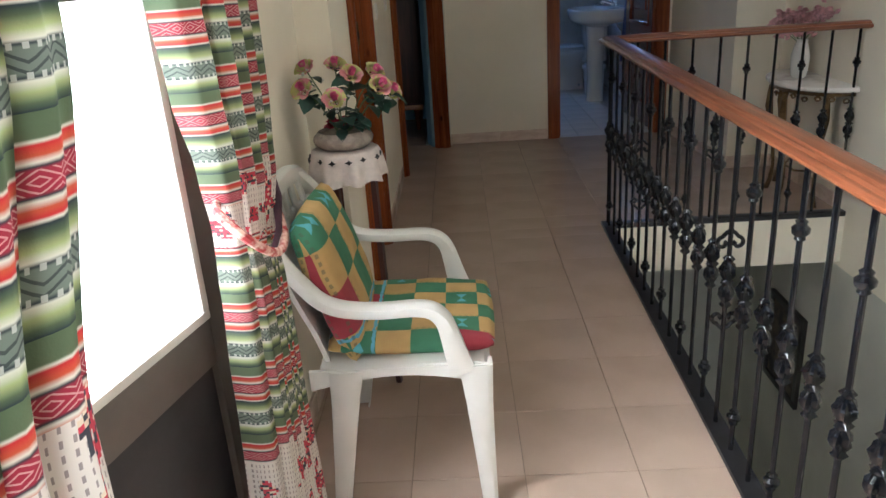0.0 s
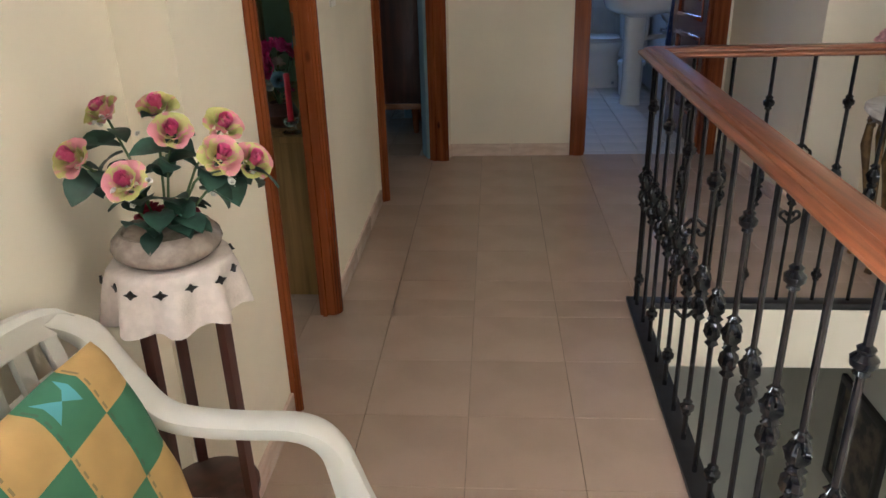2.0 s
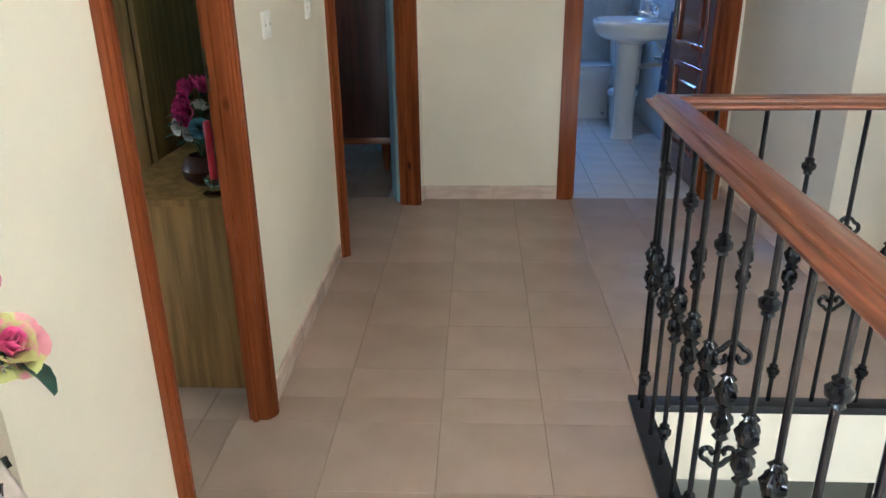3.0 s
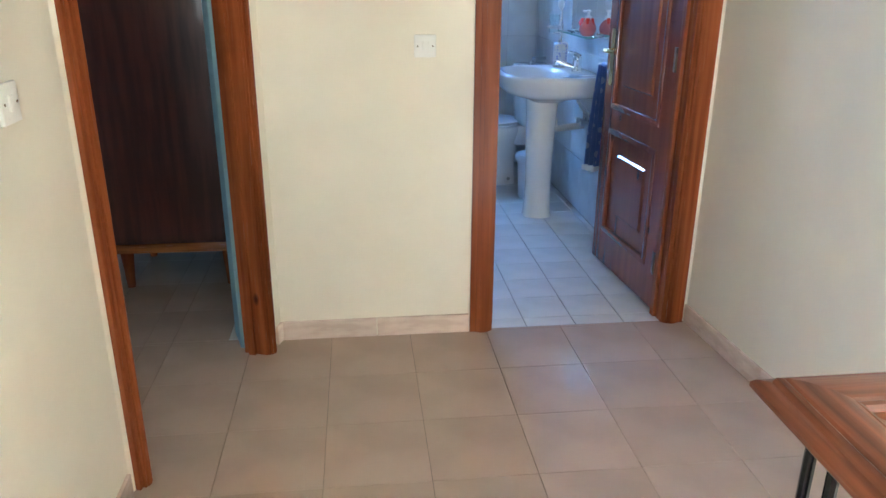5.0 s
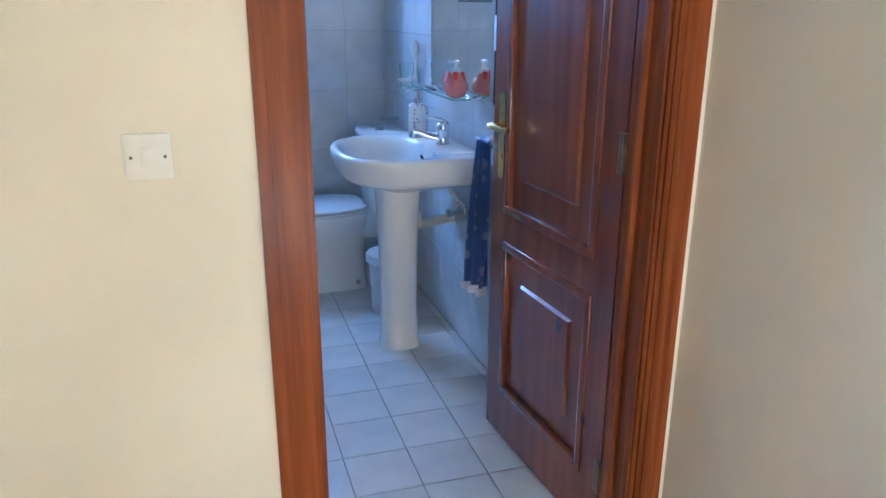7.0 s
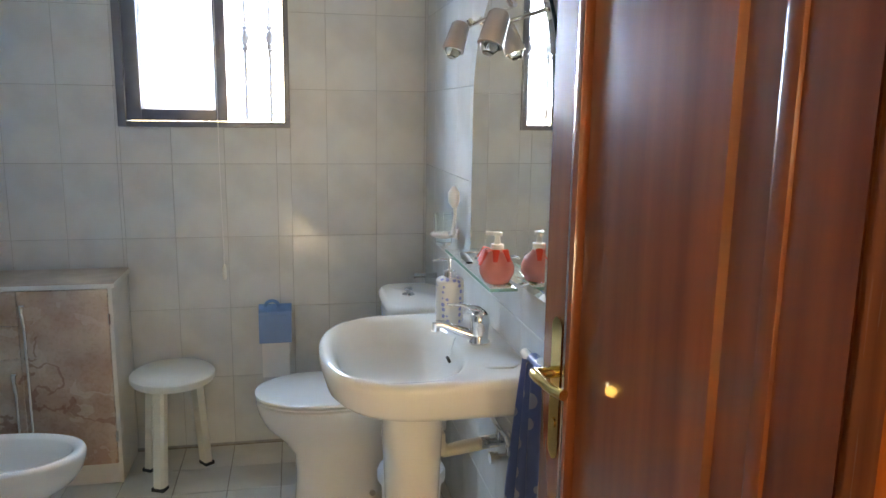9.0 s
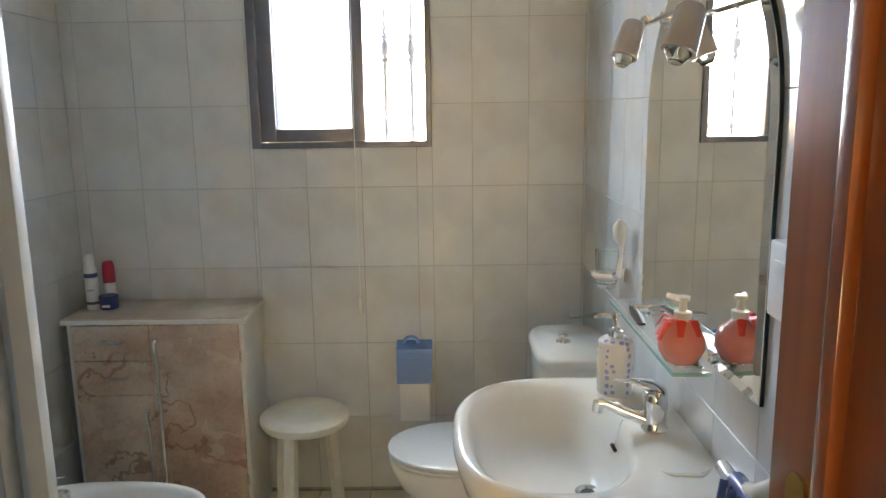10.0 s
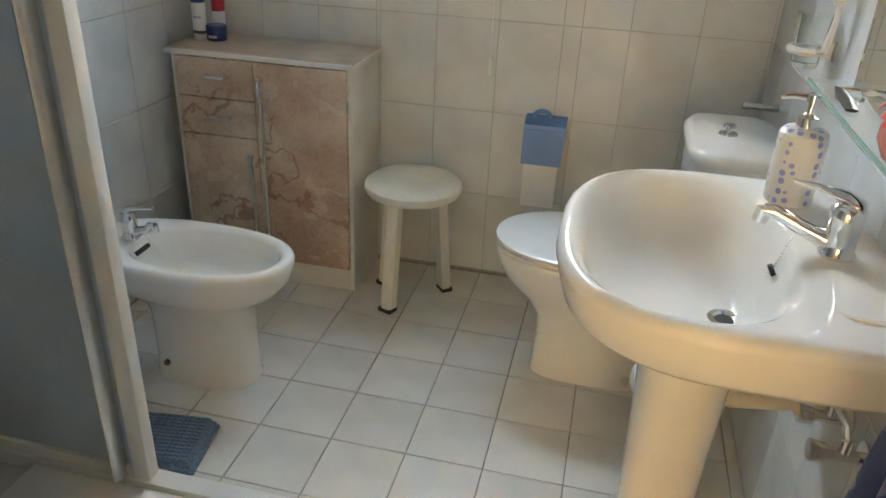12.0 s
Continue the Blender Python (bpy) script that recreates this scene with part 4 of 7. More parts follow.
c2 = curtain("curtain", "striped woven curtain tied back beside the balcony door",
             [(2.24, 1.35, 1.66, 0.050, 0.118), (1.26, 1.375, 1.635, 0.050, 0.118), (1.10, 1.40, 1.62, 0.048, 0.120), (0.94, 1.455, 1.60, 0.042, 0.122), (0.82, 1.485, 1.57, 0.034, 0.120), (0.785, 1.475, 1.565, 0.030, 0.122),
              (0.70, 1.468, 1.562, 0.040, 0.120), (0.50, 1.452, 1.575, 0.046, 0.116), (0.05, 1.405, 1.61, 0.052, 0.116)], [0.20, 0.23, 0.21, 0.19, 0.17], 0.85, 1.0, [0.06, 0.0, 0.035, -0.02, 0.03], 0.45)
bm = bmesh.new()
tube(bm, [(0.165 + 0.052 * math.cos(a), 1.500 + 0.112 * math.sin(a), 0.835 - 0.055 * math.cos(a) + 0.03 * math.sin(a) ** 2) for a in [k * math.pi / 14 for k in range(29)]], 0.009, 8)
part("tie_back", bm, TIE, c2, "red and cream braided tie-back")
bm = bmesh.new()
tube(bm, [(NX, 1.70, 1.06), (0.12, 1.69, 1.02), (0.16, 1.66, 0.94), (0.195, 1.60, 0.86), (0.208, 1.53, 0.81), (0.208, 1.46, 0.785)], [0.010, 0.018, 0.020, 0.015, 0.009, 0.006], 8, 0.4)
part("tie_strap", bm, STRAP, c2, "dark maroon tie strap")
curtain("curtain", "striped woven curtain hanging in deep folds", [(2.24, 0.24, 0.82, 0.06, 0.19), (1.27, 0.24, 0.785, 0.062, 0.195), (0.92, 0.24, 0.665, 0.066, 0.20), (0.05, 0.24, 0.60, 0.066, 0.20)], [0.10, 0.11, 0.10, 0.12, 0.11, 0.10, 0.12], 1.1, 2.4, [-0.03, 0.0, -0.04, -0.01, 0.005, -0.015, -0.035])
bm = bmesh.new()
tube(bm, [(0.155, 0.2, 2.262), (0.155, 2.0, 2.262)], 0.014, 10)
rod = thing("curtain_rod", "plain dark curtain rod over the balcony door", "curtain rod")
part("rod", bm, BLACK, rod)
for y in (0.23, 1.97):
    bm = bmesh.new()
    tube(bm, [(NX, y, 2.262), (0.155, y, 2.262)], 0.008, 8)
    part("bracket", bm, BLACK, rod)


# ---- garden chair with cushions ----
def ribbon(bm, path, width, thick, y):
    """A moulded strip along points of x and z, lying across y; path items: x, z, side offset."""
    loops = []
    full = [(*q, width, thick)[:5] if len(q) == 3 else (*q, thick) if len(q) == 4 else q for q in path]
    path = []
    for k in range(len(full) - 1):      # a smooth curve through the points
        p0, p1, p2, p3 = full[max(k - 1, 0)], full[k], full[k + 1], full[min(k + 2, len(full) - 1)]
        for f in (0, 0.25, 0.5, 0.75):
            path.append(tuple(0.5 * (2 * b + (c - a) * f + (2 * a - 5 * b + 4 * c - d) * f * f + (3 * b - a - 3 * c + d) * f ** 3) for a, b, c, d in zip(p0, p1, p2, p3)))
    path.append(full[-1])
    n = len(path)
    for i, (x, z, dy, wide, thick) in enumerate(path):
        a, b = path[max(i - 1, 0)], path[min(i + 1, n - 1)]
        d = Vector((b[0] - a[0], b[1] - a[1])).normalized()
        nx, nz = -d.y, d.x
        hw = wide / 2
        yy = y + dy
        pts = []
        for s, t_ in ((-1, -0.2), (-0.9, -1), (0.9, -1), (1, -0.2), (0.9, 0.55), (0.45, 1), (-0.45, 1), (-0.9, 0.55)):
            pts.append((x + nx * t_ * thick / 2, yy + s * hw, z + nz * t_ * thick / 2))
        loops.append(pts)
    return rings(bm, loops)


def pillow(w, h, t, seed, wob=0.006):
    """A stuffed cushion, w by h, its middle at the origin, t thick along z."""
    bm = bmesh.new()
    n = 26
    for s in (1, -1):
        g = []
        for i in range(n + 1):
            row = []
            for j in range(n + 1):
                u, v = 2 * i / n - 1, 2 * j / n - 1
                e = (1 - abs(u) ** 5) * (1 - abs(v) ** 5)
                r = 1 - 0.05 * (u * u * v * v)
                z = s * t / 2 * max(0.0, e) ** 0.4 + wob * noise.noise(Vector((u * 2.2, v * 2.2, seed)))
                row.append(bm.verts.new((u * w / 2 * r, v * h / 2 * r, z)))
            g.append(row)
        for i in range(n):
            for j in range(n):
                bm.faces.new((g[i][j], g[i + 1][j], g[i + 1][j + 1], g[i][j + 1]))
    bmesh.ops.remove_doubles(bm, verts=bm.verts[:], dist=0.0015)
    return bm


def garden_chair(yc):
    t = thing("garden_chair", "white plastic garden armchair by the cream wall", "chair", at=(0.42, yc, 0))
    # seat
    bm = bmesh.new()
    prof = [(0.225, 0.405), (0.30, 0.398), (0.45, 0.402), (0.57, 0.410), (0.615, 0.400), (0.63, 0.375), (0.628, 0.352), (0.618, 0.352), (0.615, 0.368), (0.60, 0.390), (0.56, 0.398), (0.45, 0.390), (0.30, 0.386), (0.225, 0.393)]
    rings(bm, [[(x, yc + s, z) for x, z in prof] for s in (-0.235, -0.1, 0.1, 0.235)])
    part("seat", bm, PLASTIC, t)
    for s in (-1, 1):
        # side apron, arched between the legs
        bm = bmesh.new()
        top = [(0.20 + 0.43 * k / 10, 0.402) for k in range(11)]
        low = [(0.20 + 0.43 * (10 - k) / 10, 0.350 + 0.032 * math.sin(math.pi * k / 10)) for k in range(11)]
        rings(bm, [[(x, yc + s * 0.236, z) for x, z in top + low], [(x, yc + s * 0.246, z) for x, z in top + low]])
        part("apron", bm, PLASTIC, t)
        # back upright that flows into the arm and turns down into the front leg
        bm = bmesh.new()
        arm = [(0.136, 0.775, -0.050 * s, 0.05), (0.146, 0.745, -0.012 * s, 0.055), (0.162, 0.715, 0.008 * s, 0.058), (0.184, 0.675, 0.008 * s, 0.06), (0.214, 0.632, 0.004 * s, 0.06), (0.254, 0.584, 0), (0.308, 0.564, 0.004 * s), (0.39, 0.558, 0.006 * s),
               (0.458, 0.559, 0.004 * s, 0.058, 0.026), (0.500, 0.550, 0, 0.056, 0.030), (0.526, 0.524, 0, 0.052, 0.036), (0.540, 0.480, 0, 0.046, 0.044), (0.552, 0.43, 0, 0.040, 0.052), (0.566, 0.385, 0, 0.030, 0.058)]
        ribbon(bm, arm, 0.058, 0.026, yc + s * 0.243)
        part("armrest", bm, PLASTIC, t)
        for nm, x0, x1, splay in (("leg", 0.594, 0.616, 0.012), ("leg", 0.288, 0.240, 0.012)):
            bm = bmesh.new()
            loops = []
            for z, k in ((0.40, 0.0), (0.30, 0.25), (0.15, 0.62), (0.0, 1.0)):
                xc, hw, yc2 = x0 + (x1 - x0) * k, 0.040 - 0.022 * k ** 0.7, yc + s * (0.236 + splay * k)
                loops.append([(xc - hw, yc2 - 0.006 * s, z), (xc - hw, yc2 + 0.012 * s, z), (xc - hw * 0.5, yc2 + 0.018 * s, z), (xc + hw * 0.6, yc2 + 0.018 * s, z), (xc + hw, yc2 + 0.010 * s, z), (xc + hw, yc2 - 0.03 * s, z), (xc + hw * 0.75, yc2 - 0.03 * s, z), (xc + hw * 0.7, yc2 - 0.002 * s, z)])
            rings(bm, loops)
            part(nm, bm, PLASTIC, t)
    # back: arched top band, solid lower panel and slats between
    bm = bmesh.new()
    loops = []
    for k in range(21):
        a = math.pi * k / 20
        y = yc - (0.268 if k < 10 else 0.250) * math.cos(a)
        z = 0.706 + 0.094 * math.sin(a) ** 0.62
        x = 0.146 - 0.020 * math.sin(a)
        w = 0.032
        loops.append([(x + dx, y + math.cos(a) * dz * 0.6, z + dz) for dx, dz in ((-0.012, -w), (-0.014, 0.010), (-0.006, 0.020), (0.006, 0.020), (0.014, 0.010), (0.010, -w))])
    rings(bm, loops)
    part("back_frame", bm, PLASTIC, t)
    bm = bmesh.new()
    loops = []
    for x, z, hw in ((0.240, 0.40, 0.20), (0.222, 0.48, 0.215), (0.190, 0.58, 0.235), (0.166, 0.66, 0.245), (0.156, 0.70, 0.245)):
        loops.append([(x + 0.03 * (u * u - 1) + dx, yc + u * hw, z) for dx, us in ((-0.006, (-1, -0.5, 0, 0.5, 1)), (0.006, (1, 0.5, 0, -0.5, -1))) for u in us])
    rings(bm, loops)
    part("back_panel", bm, PLASTIC, t)
    for k in range(7):
        y = yc + (k - 3) * 0.062
        bm = bmesh.new()
        zt = 0.706 + 0.090 * max(0.05, 1 - ((y - yc) / 0.238) ** 2) ** 0.31
        ribbon(bm, [(0.160 - 0.03 * (1 - ((k - 3) / 3.9) ** 2), 0.69, 0), (0.140 - 0.016 * (1 - ((k - 3) / 3.9) ** 2), 0.75, 0), (0.130, zt, 0)], 0.032, 0.012, y)
        part("slat", bm, PLASTIC, t)
    t.matrix_world = Matrix.Translation((0.42 - 0.010, yc, 0))
    return t


garden_chair(1.915)
seat_cushion = tagged(part("seat_cushion", pillow(0.42, 0.41, 0.05, 3.0), PATCH_SEAT, None, smooth=180), "green and ochre patchwork cushion on the chair seat", "cushion")
seat_cushion.matrix_world = pose(0.430, 1.915, 0.424, 0, 1.5, 0)
back_cushion = tagged(part("back_cushion", pillow(0.385, 0.40, 0.085, 7.0), PATCH_BACK, None, smooth=180), "green and ochre patchwork cushion against the chair back", "cushion")
back_cushion.matrix_world = pose(0.244, 1.91, 0.570, 0, -107, 0)


# ---- flowers ----
def rose_mesh(name, r, material, seed):
    """A rose of cupped petals in rings."""
    rnd = random.Random(seed)
    bm = bmesh.new()
    for ring, (count, rad, tilt, z) in enumerate(((3, 0.10, -10, 0.34), (4, 0.34, 2, 0.22), (5, 0.62, 18, 0.06), (6, 0.92, 42, -0.12))):
        for k in range(count):
            a = 2 * math.pi * (k + 0.35 * ring + rnd.uniform(-0.1, 0.1)) / count
            m = Matrix.Rotation(a, 4, "Z") @ Matrix.Translation((rad * r * 0.42, 0, z * r)) @ Matrix.Rotation(radians(tilt + rnd.uniform(-8, 8)), 4, "Y")
            w, h = r * (0.42 + 0.12 * ring), r * (0.8 + 0.05 * ring)
            g = []
            for i in range(5):
                v = i / 4
                row = []
                for j in range(5):
                    u = j / 2 - 1
                    wid = w * (0.35 + 0.9 * v - 0.45 * v * v)
                    x = 0.20 * r * (1 - u * u) + (0.20 * r * ring / 3 if i == 4 else 0)
                    row.append(bm.verts.new(m @ Vector((x - 0.16 * r * u * u, u * wid, h * v * (1 - 0.10 * u * u * v)))))
                g.append(row)
            for i in range(4):
                for j in range(4):
                    bm.faces.new((g[i][j], g[i][j + 1], g[i + 1][j + 1], g[i + 1][j]))
    me = mesh_of(name, bm, material, 180)
    if material == PETAL:      # the outer petals are paler and greener
        me.materials.append(PETAL_OUTER)
        for k, f in enumerate(me.polygons):
            f.material_index = 1 if k >= 112 else 0
    return me


def leaf_mesh(name, length, material):
    bm = bmesh.new()
    g = []
    for i in range(6):
        v = i / 5
        w = 0.36 * length * math.sin(math.pi * min(1, v * 0.92 + 0.06)) ** 0.8
        z = 0.16 * length * math.sin(math.pi * v) - 0.10 * length * v
        g.append([bm.verts.new((length * v, -w, z + 0.06 * length)), bm.verts.new((length * v, 0, z)), bm.verts.new((length * v, w, z + 0.06 * length))])
    for a, b in zip(g, g[1:]):
        for k in range(2):
            bm.faces.new((a[k], a[k + 1], b[k + 1], b[k]))
    return mesh_of(name, bm, material, 180)


def toward(p, d, roll=0.0):
    return Matrix.Translation(p) @ Vector(d).to_track_quat("Z", "Y").to_matrix().to_4x4() @ Matrix.Rotation(roll, 4, "Z")


ROSES = [rose_mesh("rose", 0.027, PETAL, k) for k in range(3)]
LEAVES = [leaf_mesh("leaf", 0.064, LEAF), leaf_mesh("leaf", 0.050, LEAF)]
BUD = rose_mesh("small_flower", 0.014, PETAL_PALE, 9)
SPRIG = rose_mesh("small_flower", 0.0045, WHITE_GLAZE, 10)


def hang(name, me, parent, m):
    ob = new(name, me)
    ob.parent = parent
    ob.matrix_parent_inverse = parent.matrix_world.inverted()
    ob.matrix_world = m
    return ob


SX, SY = 0.232, 2.305


def flower_stand():
    t = thing("plant_stand", "dark wooden plant stand with a lower shelf", "plant stand", at=(SX, SY, 0))
    bm = bmesh.new()
    lathe(bm, [(0.085, 0.765), (0.094, 0.770), (0.096, 0.782), (0.09, 0.788)], (SX, SY, 0), 28)
    part("top", bm, MAHOGANY, t)
    bm = bmesh.new()
    lathe(bm, [(0.082, 0.290), (0.090, 0.295), (0.090, 0.307), (0.084, 0.311)], (SX, SY, 0), 24)
    part("shelf", bm, MAHOGANY, t)
    for k in range(3):
        a = radians((-107, -14, 122)[k])
        c, s = math.cos(a), math.sin(a)
        bm = bmesh.new()
        loops = []
        for z, r in ((0.765, 0.082), (0.5, 0.084), (0.25, 0.088), (0.12, 0.093), (0.0, 0.104)):
            q = Vector((SX + c * r, SY + s * r, z))
            loops.append([q + Vector((c * a_ - s * b_, s * a_ + c * b_, 0)) for a_, b_ in ((-0.008, -0.010), (0.008, -0.010), (0.008, 0.010), (-0.008, 0.010))])
        rings(bm, loops)
        part("leg", bm, MAHOGANY, t)
    # doily draped over the top
    d = thing("doily", "cream crochet doily draped over the plant stand", "doily", at=(SX, SY, 0.79))
    bm = bmesh.new()
    n = 96
    loops = []
    for r, z, wave in ((0.001, 0.7895, 0), (0.05, 0.7895, 0), (0.092, 0.7895, 0), (0.099, 0.786, 0.002), (0.103, 0.772, 0.005), (0.107, 0.745, 0.009), (0.113, 0.704, 0.014)):
        loops.append([(SX + (r + wave * math.sin(9 * a)) * math.cos(a), SY + (r + wave * math.sin(9 * a)) * math.sin(a), z - (0.010 * abs(math.sin(4.5 * a)) if z < 0.71 else 0)) for a in [2 * math.pi * k / n for k in range(n)]])
    rings(bm, loops, cap=False)
    cloth = part("cloth", bm, LACE, d, smooth=180)
    hole = bmesh.new()
    prism(hole, [(-0.012, 0.0), (-0.004, 0.003), (0.0, 0.008), (0.004, 0.003), (0.012, 0.0), (0.004, -0.003), (0.0, -0.008), (-0.004, -0.003)], 1, -0.002, 0.0025)
    hm = mesh_of("openwork", hole, BLACK, 0)
    for k in range(14):
        a = 2 * math.pi * k / 14
        r = 0.1055 + 0.007 * math.sin(9 * a)
        hang("openwork", hm, cloth, Matrix.Translation((SX + r * math.cos(a), SY + r * math.sin(a), 0.768)) @ Matrix.Rotation(a + math.pi / 2, 4, "Z"))


def flower_bowl():
    z0 = 0.791
    t = thing("flower_bowl", "brown speckled pottery bowl of artificial pink roses", "flower arrangement", at=(SX, SY, z0))
    bm = bmesh.new()
    lathe(bm, [(0.050, z0), (0.070, z0 + 0.003), (0.085, z0 + 0.016), (0.089, z0 + 0.027), (0.086, z0 + 0.038), (0.077, z0 + 0.047), (0.073, z0 + 0.052), (0.068, z0 + 0.051), (0.066, z0 + 0.045), (0.05, z0 + 0.042)], (SX, SY, 0), 36)
    part("bowl", bm, POTTERY, t, "speckled pottery bowl")
    rnd = random.Random(4)
    for k in range(6):
        a = rnd.uniform(0, 6.3)
        hang("crimson_flower", rose_mesh("crimson_flower", 0.022, PETAL_DARK, k), t, toward((SX + 0.035 * math.cos(a), SY + 0.035 * math.sin(a), z0 + 0.062), (math.cos(a) * 0.5, math.sin(a) * 0.5, 1)))
    heads = [(-0.089, -0.061, 0.182), (-0.100, 0.070, 0.222), (0.002, -0.095, 0.156), (-0.014, 0.080, 0.226), (0.043, -0.010, 0.208), (0.102, 0.045, 0.204), (0.124, -0.037, 0.178), (0.149, 0.026, 0.150)]
    for k, (x, y, z) in enumerate(heads):
        p = Vector((SX + x, SY + y, z0 + z))
        root = Vector((SX + x * 0.15, SY + y * 0.15, z0 + 0.05))
        bm = bmesh.new()
        tube(bm, [root, root.lerp(p, 0.5) + Vector((0, 0, 0.02)), p], 0.0022, 5)
        part("stem", bm, STEM, t)
        out = Vector((x * 1.4 + 0.04, y - 0.20, 0.24))
        hang("rose", ROSES[k % 3], t, toward(p, out, k))
        for j in range(5):
            a = rnd.uniform(0, 6.3)
            q = root.lerp(p, rnd.uniform(0.55, 0.92))
            hang("leaf", LEAVES[j % 2], t, Matrix.Translation(q) @ Matrix.Rotation(a, 4, "Z") @ Matrix.Rotation(radians(rnd.uniform(-25, 45)), 4, "Y") @ Matrix.Rotation(rnd.uniform(-0.6, 0.6), 4, "X"))
    for k in range(14):
        a, r, z = rnd.uniform(0, 6.3), rnd.uniform(0.02, 0.065), rnd.uniform(0.06, 0.10)
        hang("leaf", LEAVES[k % 2], t, Matrix.Translation((SX + r * math.cos(a), SY + r * math.sin(a), z0 + z)) @ Matrix.Rotation(a, 4, "Z") @ Matrix.Rotation(radians(rnd.uniform(-30, 35)), 4, "Y"))
    for k in range(22):      # tiny pale sprigs beside the outer roses
        x, y, z = heads[(7, 1, 6, 2)[k % 4]]
        q = Vector((SX + x + rnd.gauss(0.006, 0.018), SY + y + rnd.gauss(-0.01, 0.015), z0 + z + rnd.gauss(-0.02, 0.016)))
        hang("small_flower", SPRIG, t, toward(q, (rnd.uniform(-1, 1), rnd.uniform(-1, 0), 1)))


flower_stand()
flower_bowl()


# ---- console table with a vase ----
def console_table():
    cx, cy, hz = SW - 0.002, 4.02, 0.62
    a_, b_ = 0.27, 0.34
    t = thing("console_table", "half-round bronze console table with a white marble top", "console table", at=(cx - 0.1, cy, 0))

    def half(s, z, n=24):
        return [(cx - a_ * s * math.sin(math.pi * k / n) ** 0.85, cy - b_ * s * math.cos(math.pi * k / n), z) for k in range(n + 1)]
    bm = bmesh.new()
    rings(bm, [half(0.97, hz - 0.028), half(1.0, hz - 0.02), half(1.0, hz - 0.006), half(0.975, hz)])
    part("marble_top", bm, MARBLE_TOP, t, "white veined marble top")
    bm = bmesh.new()
    rings(bm, [half(0.90, hz - 0.05), half(0.92, hz - 0.028)])
    part("apron_band", bm, GILT, t)
    for k in range(13):     # cast scrollwork below the band
        a = math.pi * (k + 0.5) / 13
        x, y = cx - a_ * 0.91 * math.sin(a) ** 0.85, cy - b_ * 0.91 * math.cos(a)
        tx, ty = -math.cos(a) * 0.6, math.sin(a)
        for s in (1, -1):
            bm = bmesh.new()
            drop = 0.035 if k % 3 == 0 else 0.02
            pts = []
            for i in range(11):
                f = i * 0.5
                r = 0.016 * (1 - i / 16)
                pts.append((x + s * tx * 0.02 * math.cos(f), y + s * ty * (0.004 + r * math.cos(f)), hz - 0.055 - drop / 2 + r * math.sin(f)))
            tube(bm, pts, 0.0042, 5)
            part("scroll", bm, GILT, t)
    for k, a in enumerate((0.16, 0.42, 0.66, 0.86)):
        th = math.pi * a
        x, y = cx - a_ * 0.84 * math.sin(th), cy - b_ * 0.84 * math.cos(th)
        o = Vector((x - (cx - 0.08), y - cy, 0)).normalized()
        bm = bmesh.new()
        pts = [Vector((x, y, 0)) + o * d + Vector((0, 0, z)) for d, z in ((0.0, hz - 0.045), (0.020, 0.54), (0.022, 0.46), (0.004, 0.36), (-0.020, 0.24), (-0.030, 0.14), (-0.022, 0.06), (0.0, 0.0))]
        tube(bm, pts, [0.010, 0.015, 0.021, 0.013, 0.010, 0.009, 0.012, 0.016], 8)
        part("leg", bm, GILT, t)
    bm = bmesh.new()
    tube(bm, [(cx - 0.03, cy - 0.2, 0.17), (cx - 0.14, cy - 0.06, 0.15), (cx - 0.14, cy + 0.06, 0.15), (cx - 0.03, cy + 0.2, 0.17)], 0.006, 6)
    part("stretcher", bm, GILT, t)
    # vase with pale blossom
    vx, vy = cx - 0.13, cy + 0.03
    v = thing("vase", "white glazed vase of pale pink blossom", "vase", at=(vx, vy, hz))
    bm = bmesh.new()
    lathe(bm, [(0.03, hz), (0.038, hz + 0.01), (0.044, hz + 0.07), (0.046, hz + 0.11), (0.034, hz + 0.155), (0.026, hz + 0.175), (0.032, hz + 0.19), (0.028, hz + 0.192), (0.022, hz + 0.175), (0.02, hz + 0.1)], (vx, vy, 0), 24)
    part("body", bm, WHITE_GLAZE, v, "white glazed vase body")
    rnd = random.Random(11)
    for k in range(12):
        a = rnd.uniform(0, 6.3)
        tip = Vector((vx + math.cos(a) * rnd.uniform(0.03, 0.15), vy + math.sin(a) * rnd.uniform(0.03, 0.16), hz + rnd.uniform(0.22, 0.33)))
        bm = bmesh.new()
        tube(bm, [(vx, vy, hz + 0.16), tip], 0.0018, 5)
        part("twig", bm, STEM, v)
        for j in range(22):
            q = tip + Vector((rnd.gauss(0, 0.022), rnd.gauss(0, 0.022), rnd.gauss(0, 0.016)))
            hang("blossom", BUD, v, toward(q, (rnd.uniform(-1, 1), rnd.uniform(-1, 1), 1), k))


console_table()


